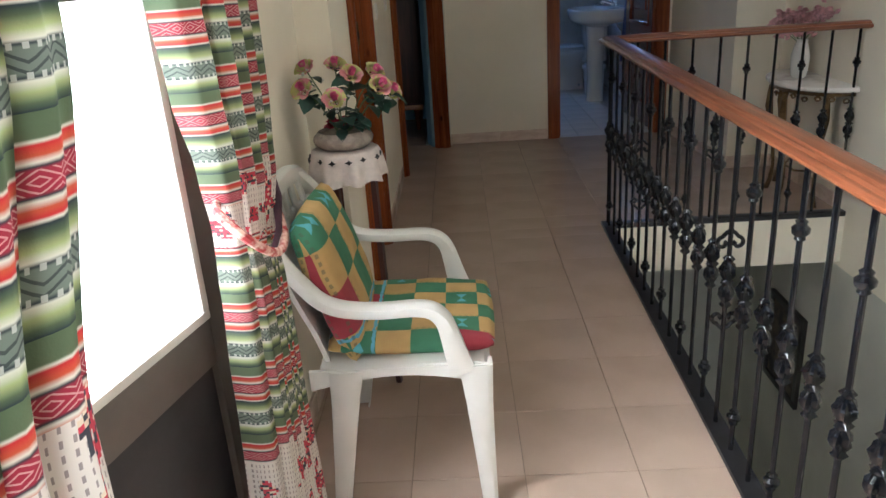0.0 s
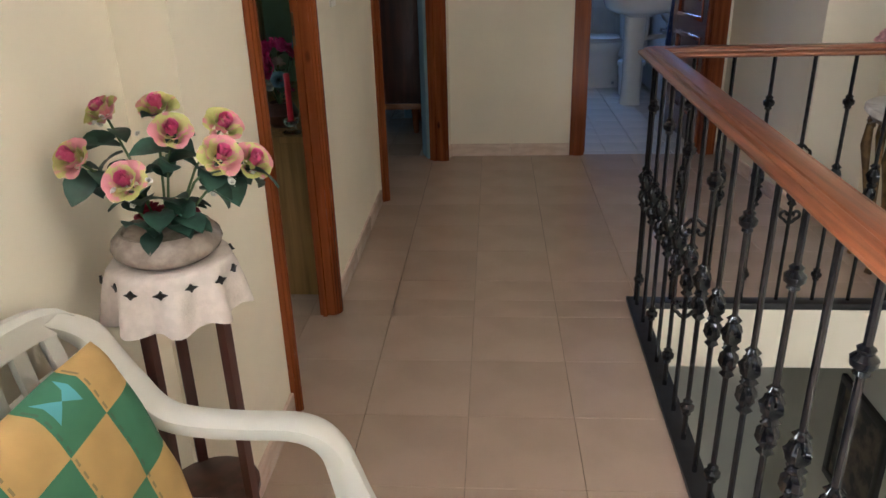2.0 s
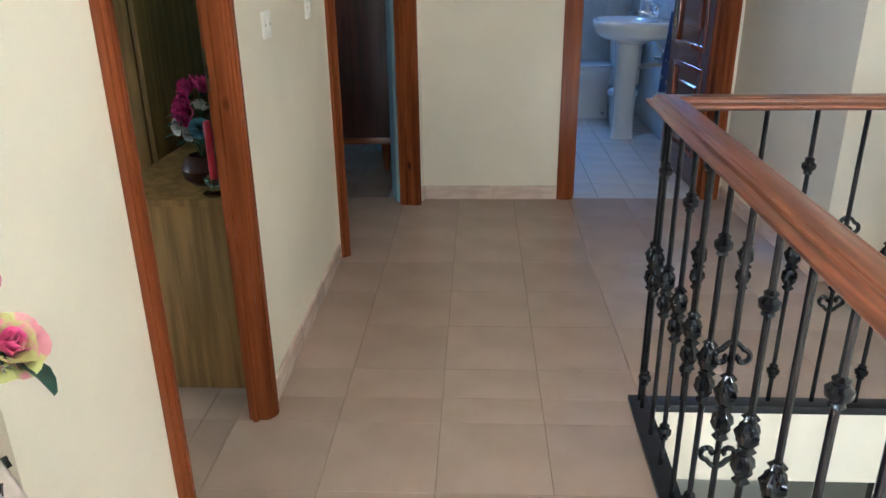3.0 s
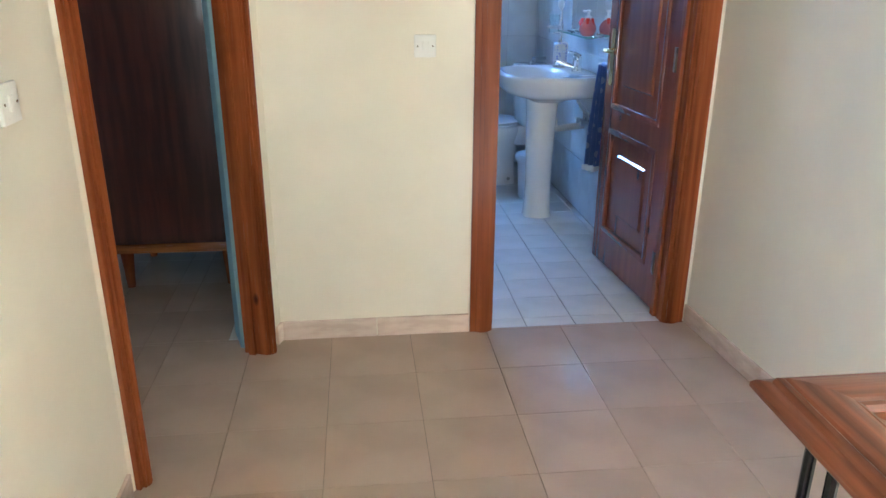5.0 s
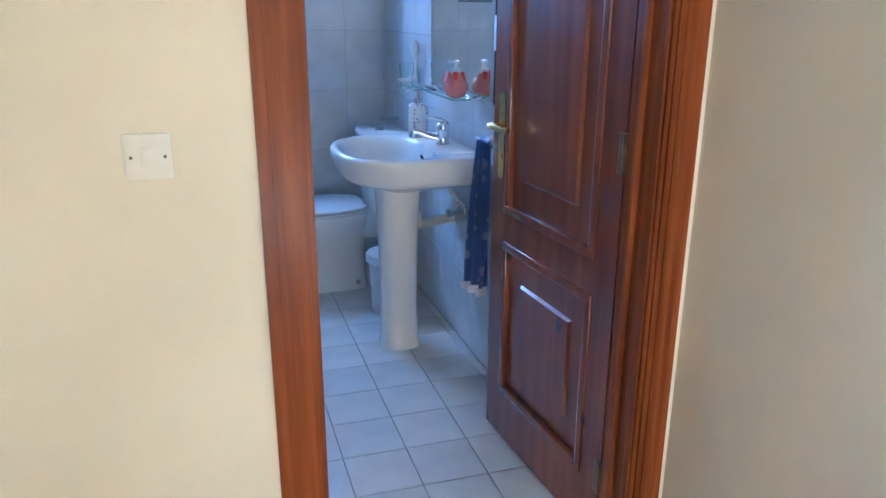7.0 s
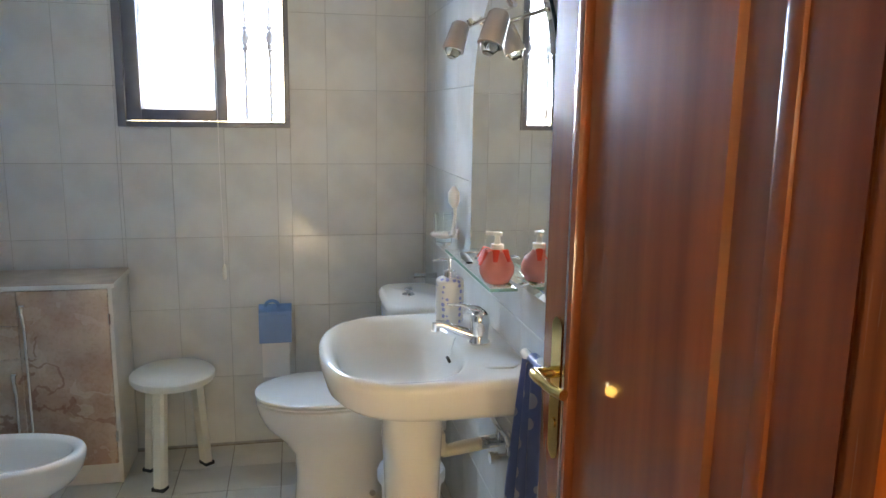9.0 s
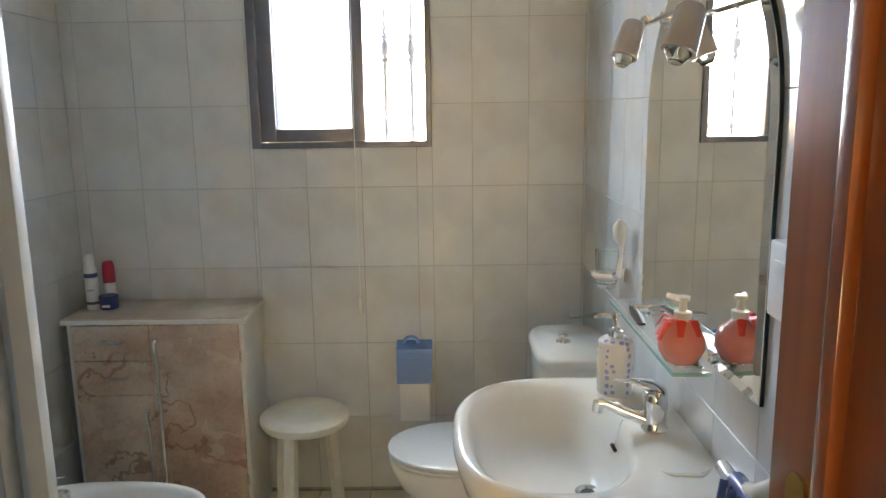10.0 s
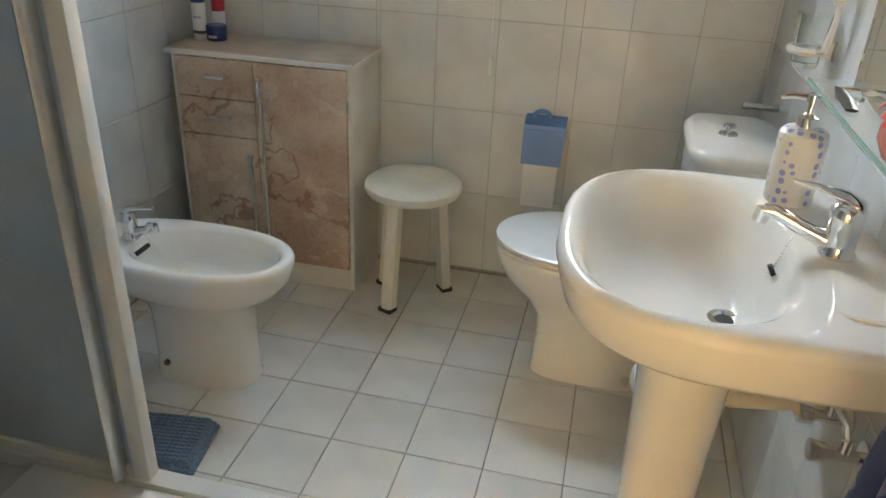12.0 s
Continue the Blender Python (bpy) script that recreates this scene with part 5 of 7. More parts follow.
# ---- pictures in the lower stairwell ----
def picture(label, cy, cz, w, h, at_x=None, at_y=None):
    t = thing("picture", label, "picture", "pictures in the stairwell")

    def put(u, v, d):
        return (at_x - d, cy + u, cz + v) if at_x is not None else (cy + u, at_y - d, cz + v)
    for u0, u1, v0, v1 in ((-w / 2, w / 2, h / 2 - 0.04, h / 2), (-w / 2, w / 2, -h / 2, -h / 2 + 0.04), (-w / 2, -w / 2 + 0.04, -h / 2 + 0.04, h / 2 - 0.04), (w / 2 - 0.04, w / 2, -h / 2 + 0.04, h / 2 - 0.04)):
        bm = bmesh.new()
        a, b = put(u0, v0, 0.0), put(u1, v1, 0.025)
        box(bm, [min(p, q) for p, q in zip(a, b)], [max(p, q) for p, q in zip(a, b)], 0.004)
        part("frame_side", bm, BLACK, t)
    bm = bmesh.new()
    a, b = put(-w / 2 + 0.03, -h / 2 + 0.03, 0.002), put(w / 2 - 0.03, h / 2 - 0.03, 0.012)
    box(bm, [min(p, q) for p, q in zip(a, b)], [max(p, q) for p, q in zip(a, b)])
    part("print", bm, PICTURE, t, "dark print")


picture("black framed picture on the shaded stairwell wall", 4.12, -1.0, 0.46, 0.58, at_x=SW)
picture("small black framed picture on the lower stairwell wall", 1.62, -1.05, 0.16, 0.22, at_y=5.1)
picture("small black framed picture on the lower stairwell wall", 1.74, -1.45, 0.16, 0.30, at_y=5.1)


# ---- switches ----
def wall_switch(label, m):
    """A rocker switch whose face looks along -y before m."""
    t = thing("light_switch", label, "light switch", "light switches")
    bm = bmesh.new()
    box(bm, (-0.0375, -0.010, -0.0375), (0.0375, 0, 0.0375), 0.004)
    part("plate", bm, SWITCH, t)
    bm = bmesh.new()
    box(bm, (-0.011, -0.014, -0.015), (0.011, -0.009, 0.015), 0.002)
    part("rocker", bm, SWITCH, t)
    for x in (-0.026, 0.026):
        bm = bmesh.new()
        tube(bm, [(x, -0.0095, 0), (x, -0.0112, 0)], 0.0028, 8)
        part("screw", bm, GILT, t)
    t.matrix_world = m


wall_switch("cream square rocker switch on the end wall", pose(1.063, DW, 1.085))
wall_switch("cream rocker switch beside the slanting doorway", pose(LW, 4.52, 1.09, 0, 0, 90))
wall_switch("cream rocker switch beside the bedroom doorway", pose(LW, 3.96, 1.08, 0, 0, 90))


# ---- first bedroom ----
def dresser():
    x0, x1, y0, y1, h = -0.265, 0.135, 3.74, 4.82, 0.625
    t = thing("dresser", "low honey-coloured oak veneer dresser", "dresser", at=((x0 + x1) / 2, (y0 + y1) / 2, 0))
    for nm, lo, hi in (("end_panel", (x0, y0, 0.0), (x1, y0 + 0.02, h - 0.022)), ("end_panel", (x0, y1 - 0.02, 0.0), (x1, y1, h - 0.022)), ("back_panel", (x1 - 0.01, y0 + 0.02, 0.06), (x1, y1 - 0.02, h - 0.022)),
                       ("top", (x0 - 0.008, y0 - 0.006, h - 0.022), (x1, y1, h)), ("plinth", (x0 + 0.03, y0 + 0.02, 0), (x0 + 0.045, y1 - 0.02, 0.06))):
        bm = bmesh.new()
        box(bm, lo, hi, 0.002)
        part(nm, bm, OAK, t)
    for k in range(3):
        bm = bmesh.new()
        z = 0.07 + k * 0.178
        box(bm, (x0 - 0.003, y0 + 0.022, z), (x0 + 0.016, y1 - 0.022, z + 0.172), 0.003)
        d = part("drawer_front", bm, OAK, t)
        bm = bmesh.new()
        tube(bm, [(x0 - 0.004, (y0 + y1) / 2 - 0.05, z + 0.09), (x0 - 0.026, (y0 + y1) / 2 - 0.04, z + 0.09), (x0 - 0.026, (y0 + y1) / 2 + 0.04, z + 0.09), (x0 - 0.004, (y0 + y1) / 2 + 0.05, z + 0.09)], 0.005, 8)
        part("handle", bm, GILT, d)
    return h


DH = dresser()


def wardrobe():
    x0, x1, y0, y1 = -1.55, -0.33, 4.28, 4.85
    t = thing("wardrobe", "tall oak veneer bedroom wardrobe", "wardrobe", at=(-0.9, 4.5, 0))
    for nm, lo, hi, m in (("side_panel", (x1 - 0.02, y0, 0), (x1, y1, 2.2), OAK), ("side_panel", (x0, y0, 0), (x0 + 0.02, y1, 2.2), OAK), ("top_panel", (x0 + 0.02, y0, 2.18), (x1 - 0.02, y1, 2.2), OAK), ("back_panel", (x0 + 0.02, y1 - 0.01, 0), (x1 - 0.02, y1, 2.18), OAK)):
        bm = bmesh.new()
        box(bm, lo, hi, 0.002)
        part(nm, bm, m, t)
    w = (x1 - x0 - 0.044) / 2
    for k in range(2):
        for z0, z1, nm in ((0.40, 2.176, "door"), (0.05, 0.39, "drawer_front")):
            bm = bmesh.new()
            a = x0 + 0.022 + k * w
            box(bm, (a + 0.002, y0 - 0.004, z0), (a + w - 0.002, y0 + 0.014, z1), 0.003)
            d = part(nm, bm, OAK, t)
            bm = bmesh.new()
            xm, zm = (a + (w - 0.06 if k == 0 else 0.06), 1.1) if nm == "door" else (a + w / 2, 0.26)
            tube(bm, [(xm - 0.04, y0 - 0.004, zm), (xm - 0.03, y0 - 0.024, zm), (xm + 0.03, y0 - 0.024, zm), (xm + 0.04, y0 - 0.004, zm)], 0.005, 8)
            part("handle", bm, CHROME, d)


wardrobe()


def candle():
    x, y = 0.048, 3.785
    t = thing("candlestick", "cut-glass holder with a tall red candle", "candle", at=(x, y, DH))
    bm = bmesh.new()
    lathe(bm, [(0.032, DH), (0.036, DH + 0.006), (0.02, DH + 0.014), (0.016, DH + 0.026), (0.028, DH + 0.04), (0.03, DH + 0.052), (0.012, DH + 0.05)], (x, y, 0), 12)
    part("holder", bm, GLASS, t, "cut-glass holder", 0)
    bm = bmesh.new()
    lathe(bm, [(0.011, DH + 0.048), (0.0105, DH + 0.21), (0.008, DH + 0.214)], (x, y, 0), 14)
    part("candle", bm, RED_GLOSS, t, "red wax candle")
    x, y = -0.02, 3.90
    t = thing("flower_pot", "dark pot of magenta and blue artificial flowers", "flower arrangement", at=(x, y, DH))
    bm = bmesh.new()
    lathe(bm, [(0.035, DH), (0.06, DH + 0.02), (0.068, DH + 0.05), (0.05, DH + 0.085), (0.04, DH + 0.09), (0.035, DH + 0.08)], (x, y, 0), 24)
    part("pot", bm, MAHOGANY, t, "glossy dark pot")
    rnd = random.Random(21)
    for k in range(13):
        a = rnd.uniform(0, 6.3)
        r = rnd.uniform(0.02, 0.11)
        z = DH + rnd.uniform(0.12, 0.24) + (0.06 if k % 3 == 0 else 0)
        p = Vector((x + r * math.cos(a), y + r * math.sin(a), z))
        bm = bmesh.new()
        tube(bm, [(x, y, DH + 0.08), p], 0.002, 5)
        part("stem", bm, STEM, t)
        m = (PETAL_MAGENTA, PETAL_MAGENTA, PETAL_BLUE, WHITE_GLAZE)[k % 4]
        hang("flower", rose_mesh("flower", 0.034 if k % 4 < 2 else 0.024, m, k), t, toward(p, (math.cos(a), math.sin(a) - 0.8, 0.5)))
        hang("leaf", LEAVES[k % 2], t, Matrix.Translation(p - Vector((0, 0, 0.03))) @ Matrix.Rotation(a, 4, "Z"))


candle()


# ---- rear bedroom: a dark chest on legs ----
def dark_wardrobe():
    x0, x1, y0, y1 = -0.80, 0.285, 6.21, 6.70
    t = thing("dark_wardrobe", "dark mahogany wardrobe on tapered legs", "wardrobe", at=((x0 + x1) / 2, 6.5, 0))
    bm = bmesh.new()
    box(bm, (x0, y0, 0.20), (x1, y1, 1.95), 0.006)
    part("carcass", bm, MAHOGANY, t)
    bm = bmesh.new()
    box(bm, (x0 - 0.006, y0 - 0.008, 0.175), (x1 + 0.004, y1, 0.215), 0.004)
    part("base_rail", bm, PINE_X, t, "reddish base rail")
    for k in range(2):
        bm = bmesh.new()
        w = (x1 - x0) / 2
        box(bm, (x0 + k * w + 0.006, y0 - 0.014, 0.23), (x0 + (k + 1) * w - 0.006, y0 + 0.004, 1.93), 0.004)
        part("door", bm, MAHOGANY, t)
    for x in (-0.20, x0 + 0.06, x1 - 0.05):
        for y in (y0 + 0.05, y1 - 0.05):
            bm = bmesh.new()
            lathe(bm, [(0.030, 0.178), (0.026, 0.12), (0.017, 0.0)], (x, y, 0), 10)
            part("leg", bm, PINE, t)


dark_wardrobe()

# ---- bathroom window ----
def bathroom_window():
    t = thing("window_2", "grey aluminium sliding window, one sash open, with bars outside", "window", kind="structure")
    y = BY1 + 0.03

    def add(name, lo, hi, material=ALU_BATH, bevel=0.002, parent=None):
        bm = bmesh.new()
        box(bm, lo, hi, bevel)
        return part(name, bm, material, parent or t)
    for lo, hi in (((WX0, y - 0.045, WZ0), (WX0 + 0.03, y + 0.05, WZ1)), ((WX1 - 0.022, y - 0.045, WZ0), (WX1, y + 0.05, WZ1)), ((WX0 + 0.03, y - 0.045, WZ0), (WX1 - 0.022, y + 0.05, WZ0 + 0.022)), ((WX0 + 0.03, y - 0.045, WZ1 - 0.03), (WX1 - 0.022, y + 0.05, WZ1))):
        add("window_frame", lo, hi)
    # two sashes slid one behind the other
    for x0, x1, dy in ((WX0 + 0.032, 1.288, -0.034), (WX0 + 0.045, 1.275, 0.012)):
        z0, z1 = WZ0 + 0.024, WZ1 - 0.032
        s = add("sash", (x0, y + dy, z0), (x0 + 0.055, y + dy + 0.03, z1))
        add("sash_stile", (x1 - 0.045, y + dy, z0), (x1, y + dy + 0.03, z1), parent=s)
        add("sash_rail", (x0 + 0.055, y + dy, z0), (x1 - 0.045, y + dy + 0.03, z0 + 0.045), parent=s)
        add("sash_rail", (x0 + 0.055, y + dy, z1 - 0.045), (x1 - 0.045, y + dy + 0.03, z1), parent=s)
        g = add("pane", (x0 + 0.055, y + dy + 0.012, z0 + 0.045), (x1 - 0.045, y + dy + 0.018, z1 - 0.045), FROST, 0, s)
        g.visible_shadow = False
    bm = bmesh.new()
    box(bm, (1.246, y - 0.052, 1.62), (1.266, y - 0.034, 1.73), 0.004)
    part("sash_pull", bm, ALU_BATH, t)
    grille = thing("window_grille", "white painted iron bars outside the window", "window bars")
    for x in (0.97, 1.08, 1.19, 1.355, 1.455):
        bm = bmesh.new()
        tube(bm, [(x, BY1 + 0.125, WZ0), (x, BY1 + 0.125, WZ1)], 0.008, 8)
        lathe(bm, [(0.008, 1.66), (0.017, 1.675), (0.010, 1.69), (0.020, 1.71), (0.020, 1.73), (0.010, 1.745), (0.017, 1.76), (0.008, 1.775)], (x, BY1 + 0.125, 0), 10)
        lathe(bm, [(0.006, WZ0 + 0.04), (0.012, WZ0 + 0.048), (0.012, WZ0 + 0.06), (0.006, WZ0 + 0.07)], (x, BY1 + 0.125, 0), 10)
        part("bar", bm, CHALK, grille)
    for s in (-1, 1):
        bm = bmesh.new()
        pts = [(1.405 + s * 0.02 + s * 0.018 * math.cos(a) * (1 - a / 9), BY1 + 0.125, 1.78 + 0.022 * math.sin(a) * (1 - a / 9)) for a in [k * 0.4 for k in range(15)]]
        tube(bm, pts, 0.004, 6)
        part("scroll", bm, CHALK, grille)
    # roller blind cassette and its cord
    b = thing("roller_blind", "pale rolled-up blind at the window head", "blind")
    bm = bmesh.new()
    tube(bm, [(WX0 + 0.035, BY1 - 0.018 + 0.03, 1.955), (WX1 - 0.03, BY1 - 0.018 + 0.03, 1.955)], 0.026, 14)
    part("roll", bm, LAMINATE_EDGE, b)
    bm = bmesh.new()
    tube(bm, [(1.252, BY1 - 0.024, 1.95), (1.250, BY1 - 0.026, 1.4), (1.253, BY1 - 0.022, 0.80)], 0.0016, 5)
    part("cord", bm, WHITE_PLASTIC, b)
    bm = bmesh.new()
    lathe(bm, [(0.004, 0.735), (0.009, 0.742), (0.008, 0.79), (0.003, 0.80)], (1.253, BY1 - 0.022, 0), 10)
    part("cord_weight", bm, SWITCH, b)


bathroom_window()
bm = bmesh.new()
box(bm, (-1.0, 10.2, -1.0), (3.6, 10.21, 4.5))
tagged(part("backdrop", bm, BACKDROP, None), "bright hazy daylight outside the bathroom window", "sky", kind="structure")


# ---- basin ----
def basin():
    t = thing("washbasin", "white ceramic pedestal washbasin on the tiled wall", "washbasin", at=(1.85, 7.11, 0))
    cx, cy, back = 1.846, 7.112, BX1 - 0.008

    def loop(dx, a, b, z, p=2.6, xm=back):
        return oval(cx + dx, cy, a, b, z, 56, p, x_max=xm, back=7.0 if z > 0.7 else None)
    L = []
    for dx, a, b, z, p in ((0.02, 0.095, 0.105, 0.664, 2.2), (0.02, 0.110, 0.125, 0.674, 2.2), (0.022, 0.165, 0.185, 0.690, 2.3), (0.022, 0.215, 0.240, 0.706, 2.4), (0.022, 0.246, 0.276, 0.722, 2.5), (0.022, 0.260, 0.293, 0.740, 2.6), (0.022, 0.268, 0.302, 0.770, 2.6), (0.022, 0.274, 0.309, 0.800, 2.7), (0.022, 0.272, 0.307, 0.812, 2.7), (0.022, 0.265, 0.300, 0.8195, 2.7), (0.022, 0.258, 0.292, 0.8215, 2.7)):
        L.append(loop(dx, a, b, z, p))
    deck = BX1 - 0.155     # the bowl stops short of the tap deck
    for x0, x1, b, z, p in ((1.620, deck + 0.020, 0.274, 0.8195, 2.7), (1.630, deck + 0.012, 0.262, 0.811, 2.6), (1.641, deck + 0.004, 0.247, 0.790, 2.5), (1.660, deck - 0.006, 0.224, 0.755, 2.4), (1.695, deck - 0.018, 0.186, 0.718, 2.3), (1.765, deck - 0.030, 0.120, 0.690, 2.1), (1.845, deck - 0.045, 0.050, 0.679, 2.0), (1.872, 1.896, 0.012, 0.6765, 2.0)):
        L.append(oval((x0 + x1) / 2, cy - (0.012 if z < 0.8 else 0), (x1 - x0) / 2, b, z, 56, p))
    bm = bmesh.new()
    rings(bm, L)
    part("bowl", bm, CERAMIC, t, smooth=75)
    # soap hollow ridge and overflow
    bm = bmesh.new()
    tube(bm, [(1.965, 6.93, 0.812), (2.00, 6.90, 0.818), (2.05, 6.895, 0.818), (2.075, 6.92, 0.818)], [0.004, 0.007, 0.007, 0.004], 8)
    part("soap_ridge", bm, CERAMIC, t)
    bm = bmesh.new()
    lathe(bm, [(0.026, 0.6765), (0.030, 0.680), (0.022, 0.681), (0.018, 0.677)], (1.884, cy - 0.012, 0), 20)
    w = part("waste", bm, CHROME, t, "chrome waste ring")
    bm = bmesh.new()
    lathe(bm, [(0.018, 0.6772), (0.001, 0.6775)], (1.884, cy - 0.012, 0), 16)
    part("waste_hole", bm, RUBBER, w)
    bm = bmesh.new()
    tube(bm, [(deck - 0.012, 7.112, 0.772), (deck - 0.005, 7.112, 0.776)], 0.010, 12)
    part("overflow", bm, RUBBER, t)
    # plug chain
    bm = bmesh.new()
    for k in range(14):
        f = k / 13
        bmesh.ops.create_icosphere(bm, subdivisions=1, radius=0.0026, matrix=Matrix.Translation((deck + 0.012 - 0.022 * f, 7.125 + 0.004 * math.sin(9 * f), 0.828 - 0.075 * f)))
    part("plug_chain", bm, CHROME, t, "fine chrome plug chain")
    bm = bmesh.new()
    loops = []
    for z, a, b in ((0.0, 0.082, 0.085), (0.03, 0.076, 0.080), (0.20, 0.070, 0.076), (0.40, 0.074, 0.082), (0.55, 0.080, 0.090), (0.672, 0.086, 0.100)):
        loops.append(oval(1.842, 7.135, a, b, z, 32, 2.6))
    rings(bm, loops)
    part("pedestal", bm, CERAMIC, t, smooth=60)
    return deck


DECK = basin()


def mixer(name, label, at, spout, turn, size=1.0):
    """A single-lever mixer tap; its spout points along +x before the turn."""
    t = thing(name, label, "tap")
    bm = bmesh.new()
    lathe(bm, [(0.027, 0), (0.028, 0.006), (0.024, 0.012), (0.024, 0.045), (0.026, 0.05), (0.026, 0.075), (0.022, 0.083), (0.012, 0.088)], n=20)
    part("body", bm, CHROME, t)
    bm = bmesh.new()
    tube(bm, [(0.015, 0, 0.022), (0.06, 0, 0.036), (spout - 0.015, 0, 0.052), (spout, 0, 0.050)], [0.016, 0.013, 0.011, 0.012], 12)
    tube(bm, [(spout, 0, 0.054), (spout + 0.003, 0, 0.032)], 0.012, 12)
    part("spout", bm, CHROME, t)
    bm = bmesh.new()
    tube(bm, [(-0.018, 0, 0.083), (0.01, 0, 0.096), (0.05, 0, 0.104), (0.085, 0, 0.106)], [0.018, 0.018, 0.009, 0.006], 10, 0.55)
    part("lever", bm, CHROME, t)
    t.matrix_world = Matrix.Translation(at) @ Matrix.Rotation(radians(turn), 4, "Z") @ Matrix.Diagonal((size, size, size, 1))
    return t


mixer("mixer_tap", "chrome single-lever mixer tap on the basin", (2.018, 7.10, 0.819), 0.115, 168)


def under_basin():
    t = thing("drain_trap", "cream plastic drain trap and pipe under the basin", "drain pipe")
    bm = bmesh.new()
    tube(bm, [(1.90, 7.13, 0.62), (1.91, 7.13, 0.54), (1.935, 7.135, 0.50), (1.98, 7.14, 0.505), (2.095, 7.15, 0.515)], 0.019, 12)
    part("pipe", bm, PIPE, t)
    bm = bmesh.new()
    lathe(bm, [(0.026, 0.50), (0.028, 0.52), (0.028, 0.55), (0.024, 0.56)], (1.908, 7.13, 0), 16)
    part("nut", bm, PIPE, t)
    for y in (6.945, 7.035):
        v = thing("stop_valve", "chrome stop valve with a braided hose", "valve", "stop valves under the basin", at=(2.09, y, 0.565))
        bm = bmesh.new()
        tube(bm, [(2.092, y, 0.565), (2.088, y, 0.565)], 0.026, 16)
        part("rose", bm, CHROME, v)
        bm = bmesh.new()
        tube(bm, [(2.09, y, 0.565), (2.035, y, 0.565)], 0.010, 10)
        tube(bm, [(2.062, y, 0.565), (2.062, y, 0.595)], 0.009, 10)
        part("body", bm, CHROME, v)
        bm = bmesh.new()
        tube(bm, [(2.035, y, 0.565), (2.012, y, 0.565)], [0.015, 0.017], 8)
        part("knob", bm, CHROME, v)
        bm = bmesh.new()
        tube(bm, [(2.062, y, 0.595), (2.055, y, 0.62), (2.035, y + 0.02, 0.645), (2.015, 7.06, 0.68)], 0.006, 8)
        part("hose", bm, CHROME, v)


under_basin()


def soap_dispenser():
    x, y, z = 1.980, 7.312, 0.821
    t = thing("soap_dispenser", "white ceramic soap dispenser with blue print and chrome pump", "soap dispenser", at=(x, y, z))
    bm = bmesh.new()
    lathe(bm, [(0.039, z), (0.041, z + 0.004), (0.041, z + 0.112), (0.040, z + 0.126), (0.033, z + 0.133), (0.016, z + 0.135)], (x, y, 0), 28)
    part("bottle", bm, PAISLEY, t)
    bm = bmesh.new()
    lathe(bm, [(0.018, z + 0.133), (0.018, z + 0.153), (0.011, z + 0.155), (0.006, z + 0.16), (0.006, z + 0.178), (0.011, z + 0.180), (0.011, z + 0.192), (0.008, z + 0.194)], (x, y, 0), 16)
    tube(bm, [(x, y, z + 0.186), (x - 0.03, y + 0.006, z + 0.187), (x - 0.050, y + 0.009, z + 0.181)], [0.006, 0.005, 0.004], 8)
    part("pump", bm, CHROME, t, "chrome pump head")


soap_dispenser()


# ---- mirror, shelf and fittings on the basin wall ----
MY0, MY1, MZ0, MZ1 = 6.76, 7.41, 1.01, 1.79
TX = BX1 - 0.0065


def mirror():
    t = thing("mirror", "arched silvered mirror above the white basin", "mirror", at=(TX, 7.2, 1.0))

    def outline(ins):
        y0, y1, z0, zt = MY0 + ins, MY1 - ins, MZ0 + ins, MZ1 - ins
        c, r = (y0 + y1) / 2, (y1 - y0) / 2
        pts = [(y0, z0), (y1, z0)]
        for k in range(25):
            a = math.pi * k / 24
            pts.append((c + r * math.cos(a), zt - r + r * math.sin(a)))
        return pts
    bm = bmesh.new()
    lean = lambda d, y: TX - d + 0.006 - 0.036 * (y - MY0)    # its far edge stands a little off the wall
    rings(bm, [[(TX, y, z) for y, z in outline(0)], [(lean(0.012, y), y, z) for y, z in outline(0)]])
    part("backing", bm, MIRROR_EDGE, t, "dark mirror backing edge")
    bm = bmesh.new()
    rings(bm, [[(lean(0.0123, y), y, z) for y, z in outline(0.001)], [(lean(0.0142, y), y, z) for y, z in outline(0.001)], [(lean(0.0165, y), y, z) for y, z in outline(0.022)]])
    part("glass", bm, MIRROR, t, "silvered glass with a bevelled edge", 3)


mirror()


def mirror_lamp():
    t = thing("mirror_lamp", "chrome mirror lamp with two smoky spot shades", "wall lamp", at=(2.03, 7.2, 1.66))
    bm = bmesh.new()
    tube(bm, [(TX - 0.028, 7.215, 1.665), (2.03, 7.215, 1.665)], 0.012, 10)
    tube(bm, [(2.03, 6.90, 1.665), (2.03, 7.38, 1.665)], 0.006, 8)
    part("arm", bm, CHROME, t)
    for y, z in ((6.915, 1.650), (7.31, 1.668)):
        bm = bmesh.new()
        top, low = Vector((2.000, y, z)), Vector((1.974, y - 0.016, z - 0.075))
        tube(bm, [top, top.lerp(low, 0.1), top.lerp(low, 0.8), low], [0.018, 0.025, 0.029, 0.030], 18)
        s = part("shade", bm, SHADE_GLASS, t, "smoky glass spot shade")
        bm = bmesh.new()
        d = (low - top).normalized()
        tube(bm, [low + d * 0.001, low + d * 0.006, low + d * 0.02], [0.024, 0.022, 0.012], 14)
        part("bulb", bm, GLASS, s)
        bm = bmesh.new()
        tube(bm, [(2.03, y, 1.665), (2.02, y, 1.68)], 0.010, 10)
        part("joint", bm, CHROME, s)


mirror_lamp()


